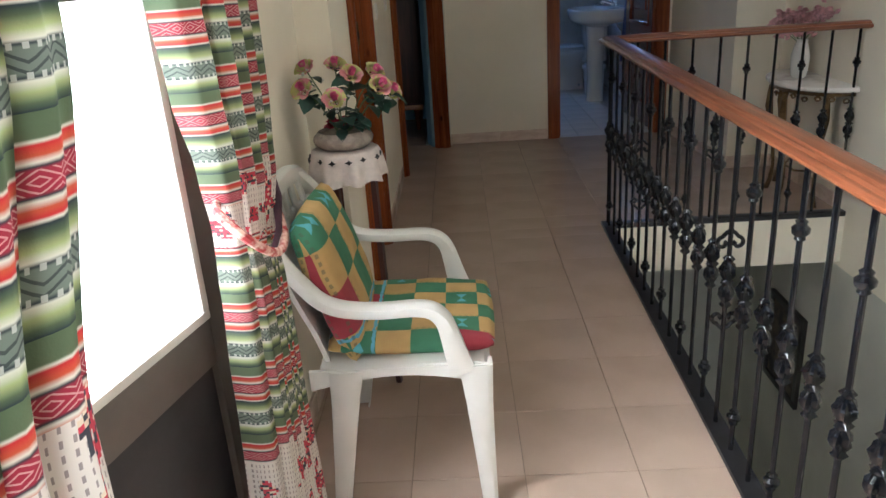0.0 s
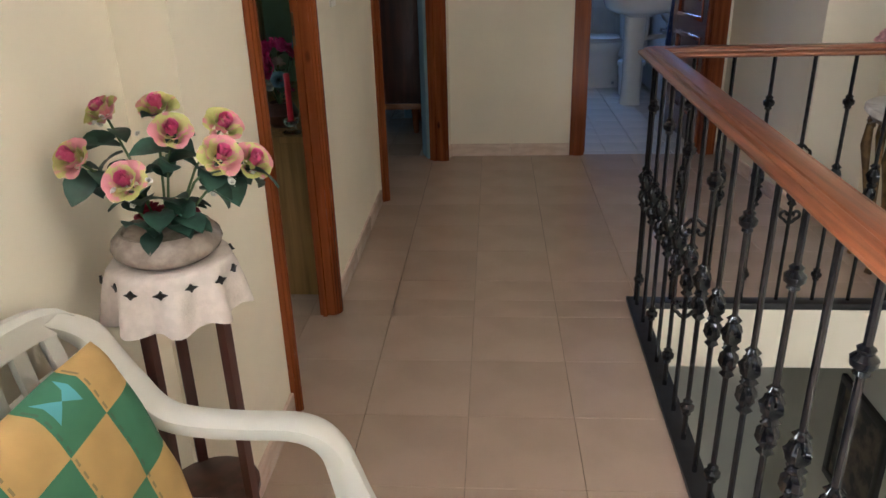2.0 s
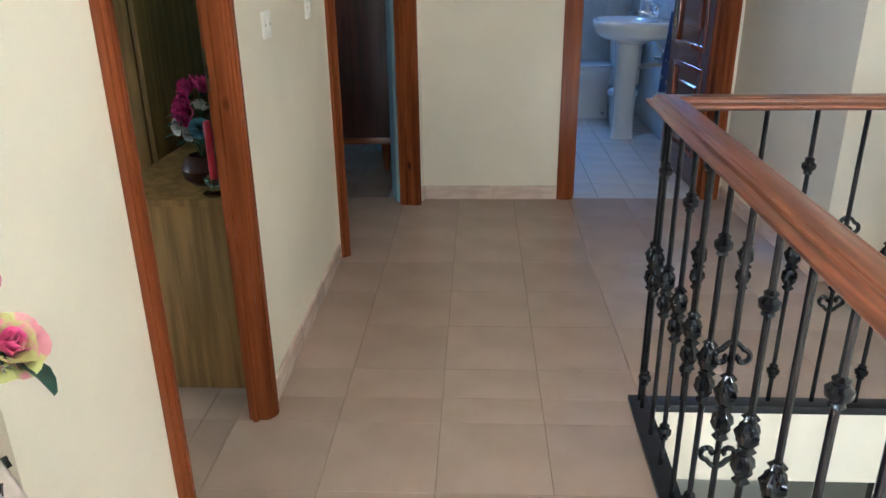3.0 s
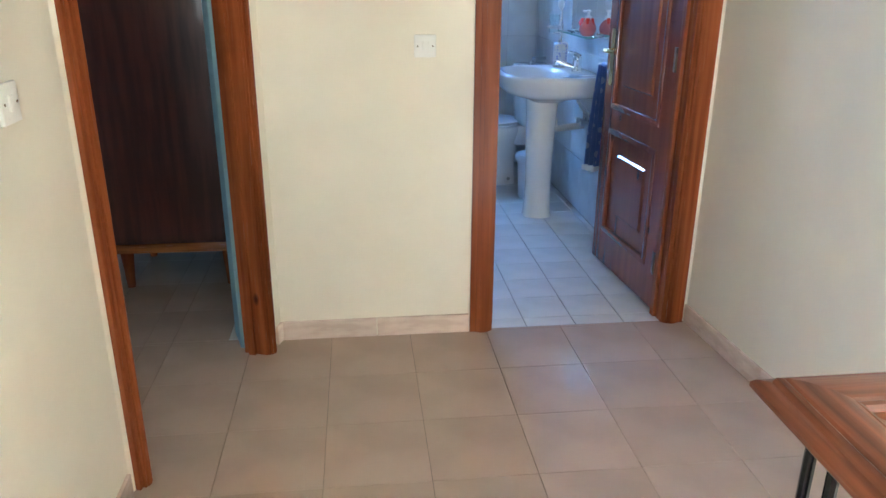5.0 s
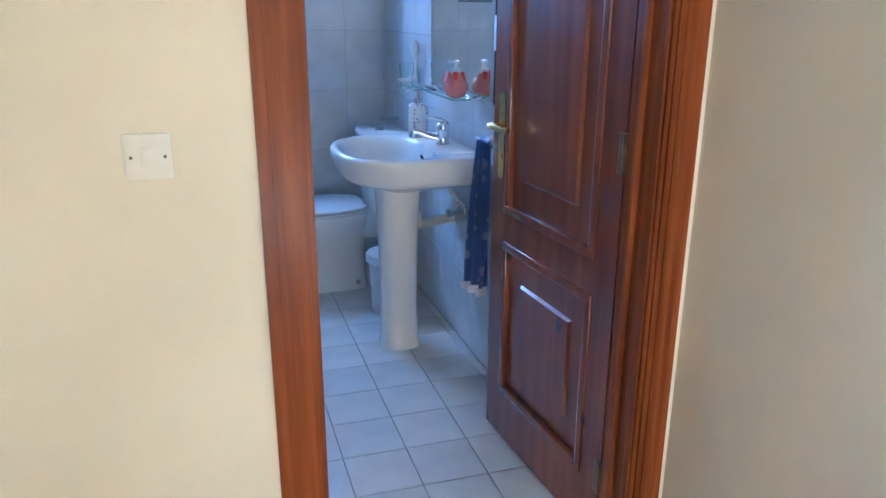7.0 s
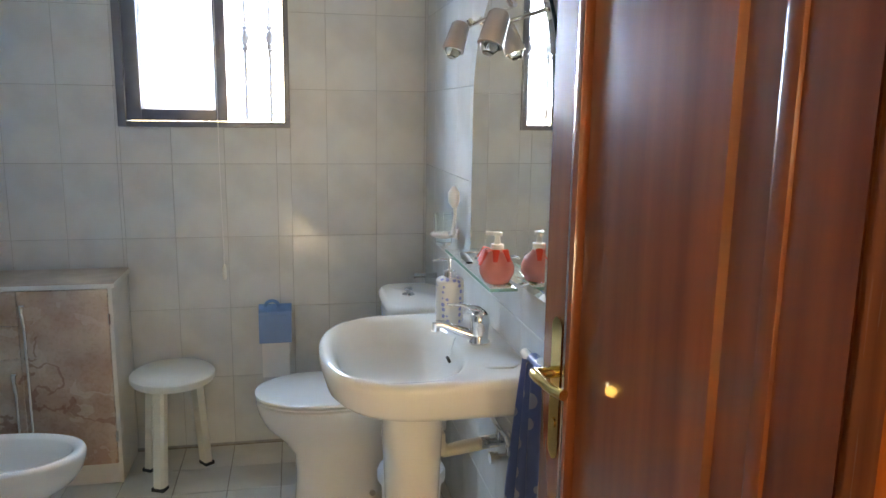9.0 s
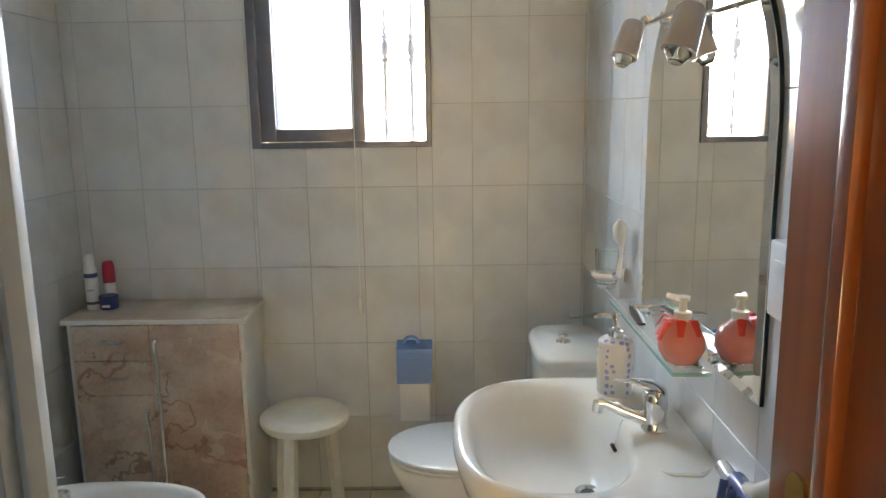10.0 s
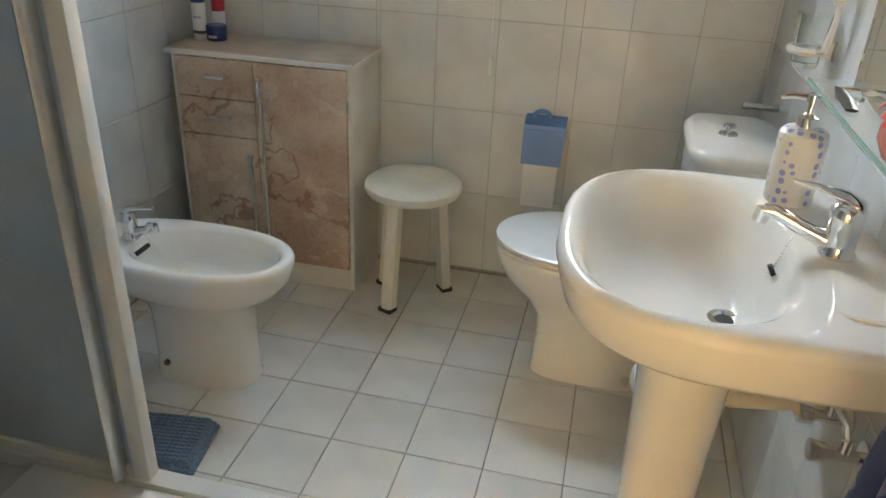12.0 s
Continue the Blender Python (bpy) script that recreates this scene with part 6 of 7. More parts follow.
def glass_shelf():
    t = thing("glass_shelf", "clear glass shelf with chrome brackets under the mirror", "shelf", at=(2.04, 7.17, 1.01))
    bm = bmesh.new()
    box(bm, (1.992, 6.907, 1.008), (TX - 0.036, 7.435, 1.015), 0.001)
    part("pane", bm, SHELFGLASS, t)
    for lo, hi in (((1.9905, 6.906, 1.0078), (1.992, 7.436, 1.0152)), ((1.992, 6.9055, 1.0078), (2.06, 6.907, 1.0152))):
        bm = bmesh.new()
        box(bm, lo, hi)
        part("edge", bm, GLASS_EDGE, t, "greenish cut glass edge")
    for y in (6.99, 7.35):
        bm = bmesh.new()
        tube(bm, [(TX - 0.026, y, 1.000), (2.02, y, 1.001)], 0.006, 8)
        tube(bm, [(2.02, y, 1.019), (TX - 0.026, y, 1.019)], 0.004, 8)
        part("bracket", bm, CHROME, t)
    z = 1.0155
    # round bottle of pink soap with a ribbon
    x, y = 2.022, 6.962
    b = thing("soap_bottle", "round bottle of pink liquid soap with a red bow", "soap bottle", at=(x, y, z))
    bm = bmesh.new()
    lathe(bm, [(0.020, z), (0.032, z + 0.006), (0.043, z + 0.028), (0.043, z + 0.045), (0.034, z + 0.066), (0.018, z + 0.078), (0.014, z + 0.084)], (x, y, 0), 28)
    part("body", bm, PINK_SOAP, b, "pink filled round body")
    bm = bmesh.new()
    lathe(bm, [(0.015, z + 0.082), (0.016, z + 0.098), (0.008, z + 0.10), (0.006, z + 0.118), (0.012, z + 0.12), (0.012, z + 0.127), (0.006, z + 0.129)], (x, y, 0), 16)
    tube(bm, [(x, y, z + 0.123), (x - 0.02, y + 0.028, z + 0.122)], 0.005, 8)
    part("pump", bm, SWITCH, b, "cream pump head")
    for a, l in ((200, 0.035), (250, 0.03), (215, 0.045), (150, 0.03), (290, 0.03)):
        bm = bmesh.new()
        c, s = math.cos(radians(a)), math.sin(radians(a))
        tube(bm, [(x + 0.016 * c, y + 0.016 * s, z + 0.086), (x + (0.016 + l * 0.6) * c, y + (0.016 + l * 0.6) * s, z + 0.098 - l * 0.3), (x + (0.02 + l) * c, y + (0.02 + l) * s, z + 0.078 - l * 0.5)], [0.004, 0.009, 0.005], 6, 0.25)
        part("ribbon", bm, RED_RIBBON, b, "red ribbon bow")
    for k, (x0, y0, x1, y1, m) in enumerate(((2.01, 7.20, 2.025, 7.36, BLACK), (2.055, 7.11, 2.06, 7.30, POTTERY), (2.050, 6.925, 2.02, 6.95, BLACK), (2.045, 6.92, 2.05, 6.99, STEM))):
        c = thing("comb" if k < 2 else "hairpin", "dark comb lying on the glass shelf" if k < 2 else "small dark pin lying on the glass shelf", "comb" if k < 2 else "hairpin")
        bm = bmesh.new()
        tube(bm, [(x0, y0, z + 0.004), ((x0 + x1) / 2, (y0 + y1) / 2, z + 0.005), (x1, y1, z + 0.004)], [0.010, 0.014, 0.006] if k < 2 else 0.004, 8, 0.3)
        part("body", bm, m, c)


glass_shelf()


def tumbler_holder():
    y, z = 7.735, 1.035
    t = thing("tumbler_holder", "white ceramic holder with a clear tumbler and brush", "tumbler holder", at=(2.05, y, z))
    bm = bmesh.new()
    tube(bm, [(TX, y - 0.03, z - 0.02), (2.075, y - 0.02, z - 0.02), (2.05, y, z - 0.024)], [0.022, 0.014, 0.012], 12)
    tube(bm, [(2.045 + 0.037 * math.cos(a), y + 0.037 * math.sin(a), z - 0.024) for a in [k * math.pi / 12 for k in range(25)]], 0.009, 8)
    part("bracket", bm, CERAMIC, t)
    bm = bmesh.new()
    lathe(bm, [(0.001, z - 0.06), (0.026, z - 0.06), (0.028, z - 0.055), (0.035, z + 0.05), (0.033, z + 0.05), (0.026, z - 0.05), (0.001, z - 0.052)], (2.045, y, 0), 24)
    part("tumbler", bm, GLASS, t, "clear glass tumbler")
    b = thing("hand_brush", "long-handled brush with a pale round head", "brush", at=(2.05, y - 0.06, z))
    bm = bmesh.new()
    tube(bm, [(2.06, y - 0.03, z - 0.02), (2.062, y - 0.075, z - 0.01), (2.066, y - 0.085, z + 0.05), (2.066, y - 0.085, z + 0.085)], [0.010, 0.009, 0.006, 0.006], 8)
    part("handle", bm, CERAMIC, b)
    bm = bmesh.new()
    tube(bm, [(2.064, y - 0.085, z + 0.08), (2.062, y - 0.085, z + 0.10), (2.060, y - 0.085, z + 0.13), (2.060, y - 0.085, z + 0.15)], [0.008, 0.020, 0.020, 0.006], 12)
    part("head", bm, SWITCH, b, "pale brush head")


tumbler_holder()


def socket_box():
    t = thing("socket_box", "white plastic wall socket beside the mirror", "socket", at=(TX, 6.625, 1.245))
    bm = bmesh.new()
    box(bm, (TX - 0.045, 6.575, 1.19), (TX, 6.675, 1.30), 0.006)
    part("case", bm, WHITE_PLASTIC, t)
    bm = bmesh.new()
    box(bm, (TX - 0.05, 6.60, 1.215), (TX - 0.044, 6.65, 1.275), 0.003)
    part("flap", bm, WHITE_PLASTIC, t)


socket_box()


def towel():
    y, z = 6.64, 0.885
    h = thing("towel_holder", "cream ceramic towel holder with a grey-green disc on the tiles", "towel holder", at=(TX, y, z))
    bm = bmesh.new()
    lathe(bm, [(0.034, 0.0), (0.040, 0.004), (0.041, 0.010), (0.036, 0.016), (0.030, 0.017)], n=28, squash=1.0)
    bm.transform(Matrix.Translation((TX, y, z + 0.10)) @ Matrix.Rotation(radians(-90), 4, "Y"))
    rose = part("wall_rose", bm, CERAMIC, h)
    bm = bmesh.new()
    lathe(bm, [(0.030, 0.0165), (0.022, 0.020), (0.001, 0.021)], n=24)
    bm.transform(Matrix.Translation((TX, y, z + 0.10)) @ Matrix.Rotation(radians(-90), 4, "Y"))
    part("disc", bm, SEA_GLAZE, rose, "grey-green glazed disc")
    bm = bmesh.new()
    tube(bm, [(TX - 0.008, y, z + 0.075), (TX - 0.022, y + 0.004, z + 0.045), (TX - 0.035, y + 0.03, z + 0.02), (TX - 0.045, y + 0.09, z), (TX - 0.045, y + 0.16, z + 0.004)], [0.016, 0.019, 0.020, 0.014, 0.012], 12)
    part("arm", bm, CERAMIC, h)
    t = thing("hand_towel", "blue patterned hand towel hanging beside the basin", "towel", at=(2.05, y + 0.08, 0.6))
    bm = bmesh.new()
    nu, nv = 26, 40
    g = []
    for j in range(nv + 1):
        v = j / nv
        row = []
        for i in range(nu + 1):
            u = i / nu - 0.5
            w = 0.040 + 0.052 * min(1, v * 1.5)
            x = 2.045 - 0.012 - 0.020 * math.sin(15 * u + 2 * v) * (0.5 + 0.7 * v) - 0.020 * v
            zz = z + 0.012 - 0.50 * v - 0.03 * (u + 0.5) * v
            row.append(bm.verts.new((x, y + 0.062 + u * w * 2 - 0.012 * v, zz)))
        g.append(row)
    for a, b in zip(g, g[1:]):
        for i in range(nu):
            bm.faces.new((a[i], a[i + 1], b[i + 1], b[i]))
    low = [q.co.copy() for q in g[-1]]
    bmesh.ops.solidify(bm, geom=bm.faces[:], thickness=-0.008)
    part("cloth", bm, TOWEL, t, smooth=180)
    bm = bmesh.new()
    rings(bm, [[p + Vector((dx, 0, dz)) for dx, dz in ((-0.010, -0.012), (0.002, -0.012), (0.002, 0.016), (-0.010, 0.016))] for p in low])
    part("hem", bm, PAPER, t, "white hem")
    bm = bmesh.new()
    tube(bm, [(2.05, y + 0.022, z + 0.010), (2.05, y + 0.102, z + 0.008)], 0.016, 10)
    part("fold", bm, TOWEL, t)


towel()
# ---- toilet ----
def toilet():
    yc = 7.875
    t = thing("toilet", "white ceramic toilet with closed lid and cistern", "toilet", at=(1.75, yc, 0))
    L = []
    for cx, a, b, z, p in ((1.69, 0.17, 0.095, 0.0, 3.2), (1.69, 0.168, 0.092, 0.02, 3.2), (1.69, 0.163, 0.086, 0.12, 2.9), (1.688, 0.168, 0.090, 0.19, 2.7), (1.672, 0.195, 0.112, 0.245, 2.4), (1.652, 0.232, 0.150, 0.30, 2.2), (1.645, 0.246, 0.168, 0.345, 2.2), (1.64, 0.252, 0.176, 0.385, 2.2), (1.64, 0.248, 0.172, 0.395, 2.2)):
        L.append(oval(cx, yc, a, b, z, 40, p))
    bm = bmesh.new()
    rings(bm, L)
    part("bowl", bm, CERAMIC, t, smooth=70)
    bm = bmesh.new()
    box(bm, (1.83, yc - 0.10, 0.26), (2.08, yc + 0.10, 0.395), 0.02)
    part("shelf", bm, CERAMIC, t)
    for z, h, a, b, nm in ((0.397, 0.014, 0.253, 0.178, "seat"), (0.413, 0.016, 0.255, 0.180, "lid")):
        bm = bmesh.new()
        rings(bm, [oval(1.64, yc, a - 0.006, b - 0.006, z, 44, 2.15, x_max=1.85), oval(1.64, yc, a, b, z + 0.004, 44, 2.15, x_max=1.852), oval(1.64, yc, a, b, z + h * 0.7, 44, 2.15, x_max=1.852), oval(1.64, yc, a - 0.012, b - 0.012, z + h, 44, 2.15, x_max=1.845)])
        part(nm, bm, CERAMIC_LID, t)
    for s in (-1, 1):
        bm = bmesh.new()
        tube(bm, [(1.845, yc + s * 0.07 - 0.02, 0.42), (1.845, yc + s * 0.07 + 0.02, 0.42)], 0.010, 10)
        part("hinge", bm, CHROME, t)
    bm = bmesh.new()
    rings(bm, [oval(1.972, yc, 0.10, 0.165, 0.395, 40, 4, x_max=2.085), oval(1.970, yc, 0.112, 0.180, 0.52, 40, 4, x_max=2.085), oval(1.968, yc, 0.116, 0.188, 0.735, 40, 4, x_max=2.085)])
    part("cistern", bm, CERAMIC, t, smooth=50)
    bm = bmesh.new()
    rings(bm, [oval(1.966, yc, 0.12, 0.192, 0.736, 40, 4, x_max=2.088), oval(1.966, yc, 0.122, 0.195, 0.742, 40, 4, x_max=2.09), oval(1.966, yc, 0.122, 0.195, 0.755, 40, 4, x_max=2.09), oval(1.966, yc, 0.112, 0.183, 0.766, 40, 4, x_max=2.085)])
    part("cistern_lid", bm, CERAMIC, t, smooth=50)
    bm = bmesh.new()
    lathe(bm, [(0.024, 0.765), (0.022, 0.770), (0.008, 0.772), (0.008, 0.782), (0.016, 0.785), (0.014, 0.791), (0.004, 0.793)], (1.945, yc, 0), 16)
    part("flush_button", bm, CHROME, t, "chrome flush button")
    bm = bmesh.new()
    tube(bm, [(1.80, yc - 0.098, 0.045), (1.80, yc - 0.106, 0.045)], 0.012, 10)
    part("fixing_cap", bm, CHROME, t)
    v = thing("stop_valve", "small chrome stop valve by the cistern", "valve", at=(2.08, 8.12, 0.78))
    bm = bmesh.new()
    tube(bm, [(TX, 8.10, 0.785), (2.03, 8.10, 0.785), (2.0, 8.10, 0.785)], [0.012, 0.008, 0.012], 8)
    part("body", bm, CHROME, v)
    b = thing("waste_bin", "small white plastic pedal bin beside the toilet", "bin", at=(1.90, 7.50, 0))
    bm = bmesh.new()
    lathe(bm, [(0.085, 0.0), (0.088, 0.01), (0.10, 0.24), (0.104, 0.245)], (1.90, 7.50, 0), 28)
    part("body", bm, BIN, b)
    bm = bmesh.new()
    lathe(bm, [(0.112, 0.240), (0.113, 0.262), (0.108, 0.275), (0.06, 0.292), (0.01, 0.296)], (1.90, 7.50, 0), 28)
    part("lid", bm, BIN, b)


toilet()


# ---- bidet ----
def bidet():
    yc = 7.555
    t = thing("bidet", "white ceramic bidet with chrome tap against the tiles", "bidet", at=(0.6, yc, 0))
    L = []
    for cx, a, b, z, p in ((0.622, 0.152, 0.092, 0.0, 2.7), (0.622, 0.149, 0.089, 0.012, 2.7), (0.622, 0.146, 0.087, 0.12, 2.7), (0.622, 0.149, 0.090, 0.20, 2.6), (0.620, 0.162, 0.100, 0.245, 2.5), (0.612, 0.205, 0.124, 0.275, 2.4), (0.602, 0.255, 0.146, 0.300, 2.3), (0.595, 0.285, 0.156, 0.330, 2.3), (0.592, 0.298, 0.160, 0.362, 2.3), (0.592, 0.300, 0.161, 0.382, 2.3), (0.592, 0.295, 0.156, 0.392, 2.3), (0.592, 0.286, 0.148, 0.395, 2.3),
                           (0.640, 0.222, 0.130, 0.393, 2.2), (0.643, 0.210, 0.120, 0.382, 2.2), (0.645, 0.190, 0.107, 0.345, 2.2), (0.64, 0.15, 0.082, 0.305, 2.1), (0.61, 0.07, 0.04, 0.288, 2.0), (0.585, 0.016, 0.016, 0.286, 2.0)):
        L.append(oval(cx, yc, a, b, z, 44, p, x_min=0.225))
    bm = bmesh.new()
    rings(bm, L)
    part("bowl", bm, CERAMIC, t, smooth=75)
    bm = bmesh.new()
    lathe(bm, [(0.020, 0.2875), (0.022, 0.291), (0.006, 0.293)], (0.585, yc, 0), 14)
    part("plug", bm, RUBBER, t, "black plug")
    bm = bmesh.new()
    tube(bm, [(0.452, yc - 0.03, 0.36), (0.452, yc + 0.03, 0.36)], 0.007, 8)
    part("overflow", bm, RUBBER, t)
    bm = bmesh.new()
    tube(bm, [(0.54, yc - 0.080, 0.06), (0.54, yc - 0.090, 0.06)], 0.009, 10)
    part("fixing_cap", bm, GILT, t)
    m = mixer("bidet_tap", "chrome single-lever mixer tap on the bidet", (0.425, yc + 0.0, 0.394), 0.085, 0, 0.9)
    bm = bmesh.new()
    for k in range(22):
        f = k / 21
        bmesh.ops.create_icosphere(bm, subdivisions=1, radius=0.0024, matrix=Matrix.Translation((0.47 + 0.11 * f, yc - 0.01 + 0.01 * math.sin(3 * f), 0.425 - 0.13 * f ** 0.7)))
    part("plug_chain", bm, CHROME, t, "fine chrome plug chain")


bidet()


# ---- cabinet ----
def cabinet():
    x0, x1, y0, y1, h = 0.262, 0.872, 8.098, BY1 - 0.012, 0.795
    t = thing("bathroom_cabinet", "low bathroom cabinet with pink-veined marble-print fronts", "cabinet", at=((x0 + x1) / 2, 8.23, 0))
    for nm, lo, hi in (("side_panel", (x1 - 0.018, y0, 0), (x1, y1, h - 0.02)), ("side_panel", (x0, y0, 0), (x0 + 0.018, y1, h - 0.02)), ("plinth", (x0 + 0.018, y0 + 0.003, 0), (x1 - 0.018, y0 + 0.02, 0.085)), ("back_panel", (x0 + 0.018, y1 - 0.006, 0), (x1 - 0.018, y1, h - 0.02))):
        bm = bmesh.new()
        box(bm, lo, hi, 0.0015)
        part(nm, bm, LAMINATE_EDGE, t, "white melamine" if nm == "side_panel" else "")
    bm = bmesh.new()
    box(bm, (x0 - 0.014, y0 - 0.016, h - 0.02), (x1 + 0.014, y1, h - 0.004), 0.002)
    top = part("top", bm, LAMINATE_EDGE, t, "white edged top")
    bm = bmesh.new()
    box(bm, (x0 - 0.010, y0 - 0.012, h - 0.004), (x1 + 0.010, y1, h), 0.001)
    part("top_laminate", bm, TOP_LAMINATE, top, "marble-print top")
    xm = x0 + 0.018 + 0.272

    def front(name, a, b, z0, z1):
        bm = bmesh.new()
        box(bm, (a + 0.0015, y0 - 0.016, z0), (b - 0.0015, y0 + 0.001, z1), 0.002)
        return part(name, bm, LAMINATE, t)

    def bow(parent, xc, zc):
        bm = bmesh.new()
        y = y0 - 0.016
        tube(bm, [(xc - 0.032, y, zc), (xc - 0.030, y - 0.018, zc), (xc, y - 0.020, zc), (xc + 0.030, y - 0.018, zc), (xc + 0.032, y, zc)], [0.008, 0.007, 0.005, 0.007, 0.008], 8)
        part("handle", bm, CHROME, parent, "chrome bow handle")

    def strip(parent, xc, z0, z1):
        bm = bmesh.new()
        y = y0 - 0.016
        box(bm, (xc - 0.009, y - 0.018, z1 - 0.012), (xc + 0.009, y, z1), 0.002)
        tube(bm, [(xc, y - 0.018, z1 - 0.006), (xc, y - 0.021, z1 - 0.03), (xc, y - 0.014, z1 - 0.05), (xc, y - 0.006, z1 - 0.09), (xc, y - 0.006, z0)], [0.010, 0.007, 0.009, 0.006, 0.006], 8)
        part("handle", bm, CHROME, parent, "long chrome strip handle")
    zt = h - 0.024
    d = front("drawer_front", x0 + 0.018, xm, zt - 0.125, zt)
    bow(d, xm - 0.125, zt - 0.055)
    d = front("drawer_front", x0 + 0.018, xm, zt - 0.25, zt - 0.128)
    bow(d, xm - 0.12, zt - 0.185)
    d = front("door", x0 + 0.018, xm, 0.088, zt - 0.253)
    strip(d, xm - 0.024, 0.10, zt - 0.30)
    d = front("door", xm, x1 - 0.012, 0.088, zt)
    strip(d, xm + 0.022, 0.10, zt - 0.045)
    for z in (0.20, 0.66):
        bm = bmesh.new()
        tube(bm, [(x1 - 0.010, y0 - 0.017, z - 0.02), (x1 - 0.010, y0 - 0.017, z + 0.02)], 0.005, 8)
        part("hinge", bm, CHROME, t)
    # toiletries on the top
    b = thing("spray_can", "white deodorant spray can with pale cap", "spray can", at=(0.299, 8.23, h))
    bm = bmesh.new()
    lathe(bm, [(0.021, h), (0.0225, h + 0.004), (0.0225, h + 0.142), (0.019, h + 0.157)], (0.299, 8.23, 0), 22)
    can = part("body", bm, WHITE_PLASTIC, b)
    for z, hh, m in ((0.118, 0.016, NAVY), (0.020, 0.010, STEM)):
        bm = bmesh.new()
        lathe(bm, [(0.0228, h + z), (0.0228, h + z + hh)], (0.299, 8.23, 0), 22, False)
        part("label_band", bm, m, can)
    bm = bmesh.new()
    lathe(bm, [(0.0185, h + 0.155), (0.0185, h + 0.188), (0.012, h + 0.200), (0.001, h + 0.201)], (0.299, 8.23, 0), 20)
    part("cap", bm, WHITE_PLASTIC, b)
    text = bpy.data.curves.new("label_text", "FONT")
    text.body, text.size, text.align_x, text.extrude = "zero", 0.014, "CENTER", 0.0003
    me = bpy.data.meshes.new_from_object(bpy.data.objects.new("label_text", text))
    me.materials.clear()
    me.materials.append(NAVY)
    hang("label_text", me, can, pose(0.304, 8.2065, h + 0.07, 90, 0, 12))
    b = thing("roll_on", "red roll-on deodorant bottle with white band", "deodorant", at=(0.336, 8.29, h))
    bm = bmesh.new()
    lathe(bm, [(0.019, h), (0.021, h + 0.01), (0.021, h + 0.085), (0.018, h + 0.10)], (0.336, 8.29, 0), 20)
    part("body", bm, WHITE_PLASTIC, b)
    bm = bmesh.new()
    lathe(bm, [(0.0215, h + 0.085), (0.0215, h + 0.145), (0.016, h + 0.163), (0.002, h + 0.165)], (0.336, 8.29, 0), 20)
    part("cap", bm, RED_PLASTIC, b, "red cap")
    b = thing("cream_jar", "flat navy blue cream jar with white label bar", "jar", at=(0.352, 8.235, h))
    bm = bmesh.new()
    lathe(bm, [(0.030, h), (0.032, h + 0.004), (0.032, h + 0.026), (0.031, h + 0.028)], (0.354, 8.235, 0), 24)
    j = part("body", bm, NAVY, b)
    bm = bmesh.new()
    lathe(bm, [(0.0335, h + 0.027), (0.0335, h + 0.046), (0.030, h + 0.05), (0.002, h + 0.05)], (0.354, 8.235, 0), 24)
    part("lid", bm, NAVY, b)
    bm = bmesh.new()
    box(bm, (0.342, 8.2012, h + 0.011), (0.370, 8.206, h + 0.019))
    part("label_bar", bm, WHITE_PLASTIC, j)


cabinet()


# ---- stool ----
def stool():
    cx, cy, h = 1.066, 8.13, 0.434
    t = thing("stool", "round cream lacquered bathroom stool", "stool", at=(cx, cy, 0))
    bm = bmesh.new()
    lathe(bm, [(0.12, h - 0.045), (0.150, h - 0.040), (0.158, h - 0.026), (0.157, h - 0.012), (0.146, h - 0.002), (0.10, h), (0.001, h)], (cx, cy, 0), 40)
    part("seat", bm, STOOLWHITE, t)
    for a in (-112, 38, 152):
        c, s = math.cos(radians(a)), math.sin(radians(a))
        bm = bmesh.new()
        loops = []
        for z, r in ((h - 0.043, 0.098), (0.012, 0.128)):
            q = Vector((cx + c * r, cy + s * r, z))
            loops.append([q + Vector((c * u - s * v, s * u + c * v, 0)) for u, v in ((-0.018, -0.023), (0.008, -0.023), (0.018, -0.013), (0.018, 0.013), (0.008, 0.023), (-0.018, 0.023))])
        rings(bm, loops)
        l = part("leg", bm, STOOLWHITE, t)
        bm = bmesh.new()
        q = Vector((cx + c * 0.129, cy + s * 0.129, 0))
        rings(bm, [[q + Vector((c * u - s * v, s * u + c * v, z)) for u, v in ((-0.020, -0.025), (0.019, -0.025), (0.019, 0.025), (-0.020, 0.025))] for z in (0.0, 0.0135)])
        part("rubber_foot", bm, RUBBER, l)


stool()


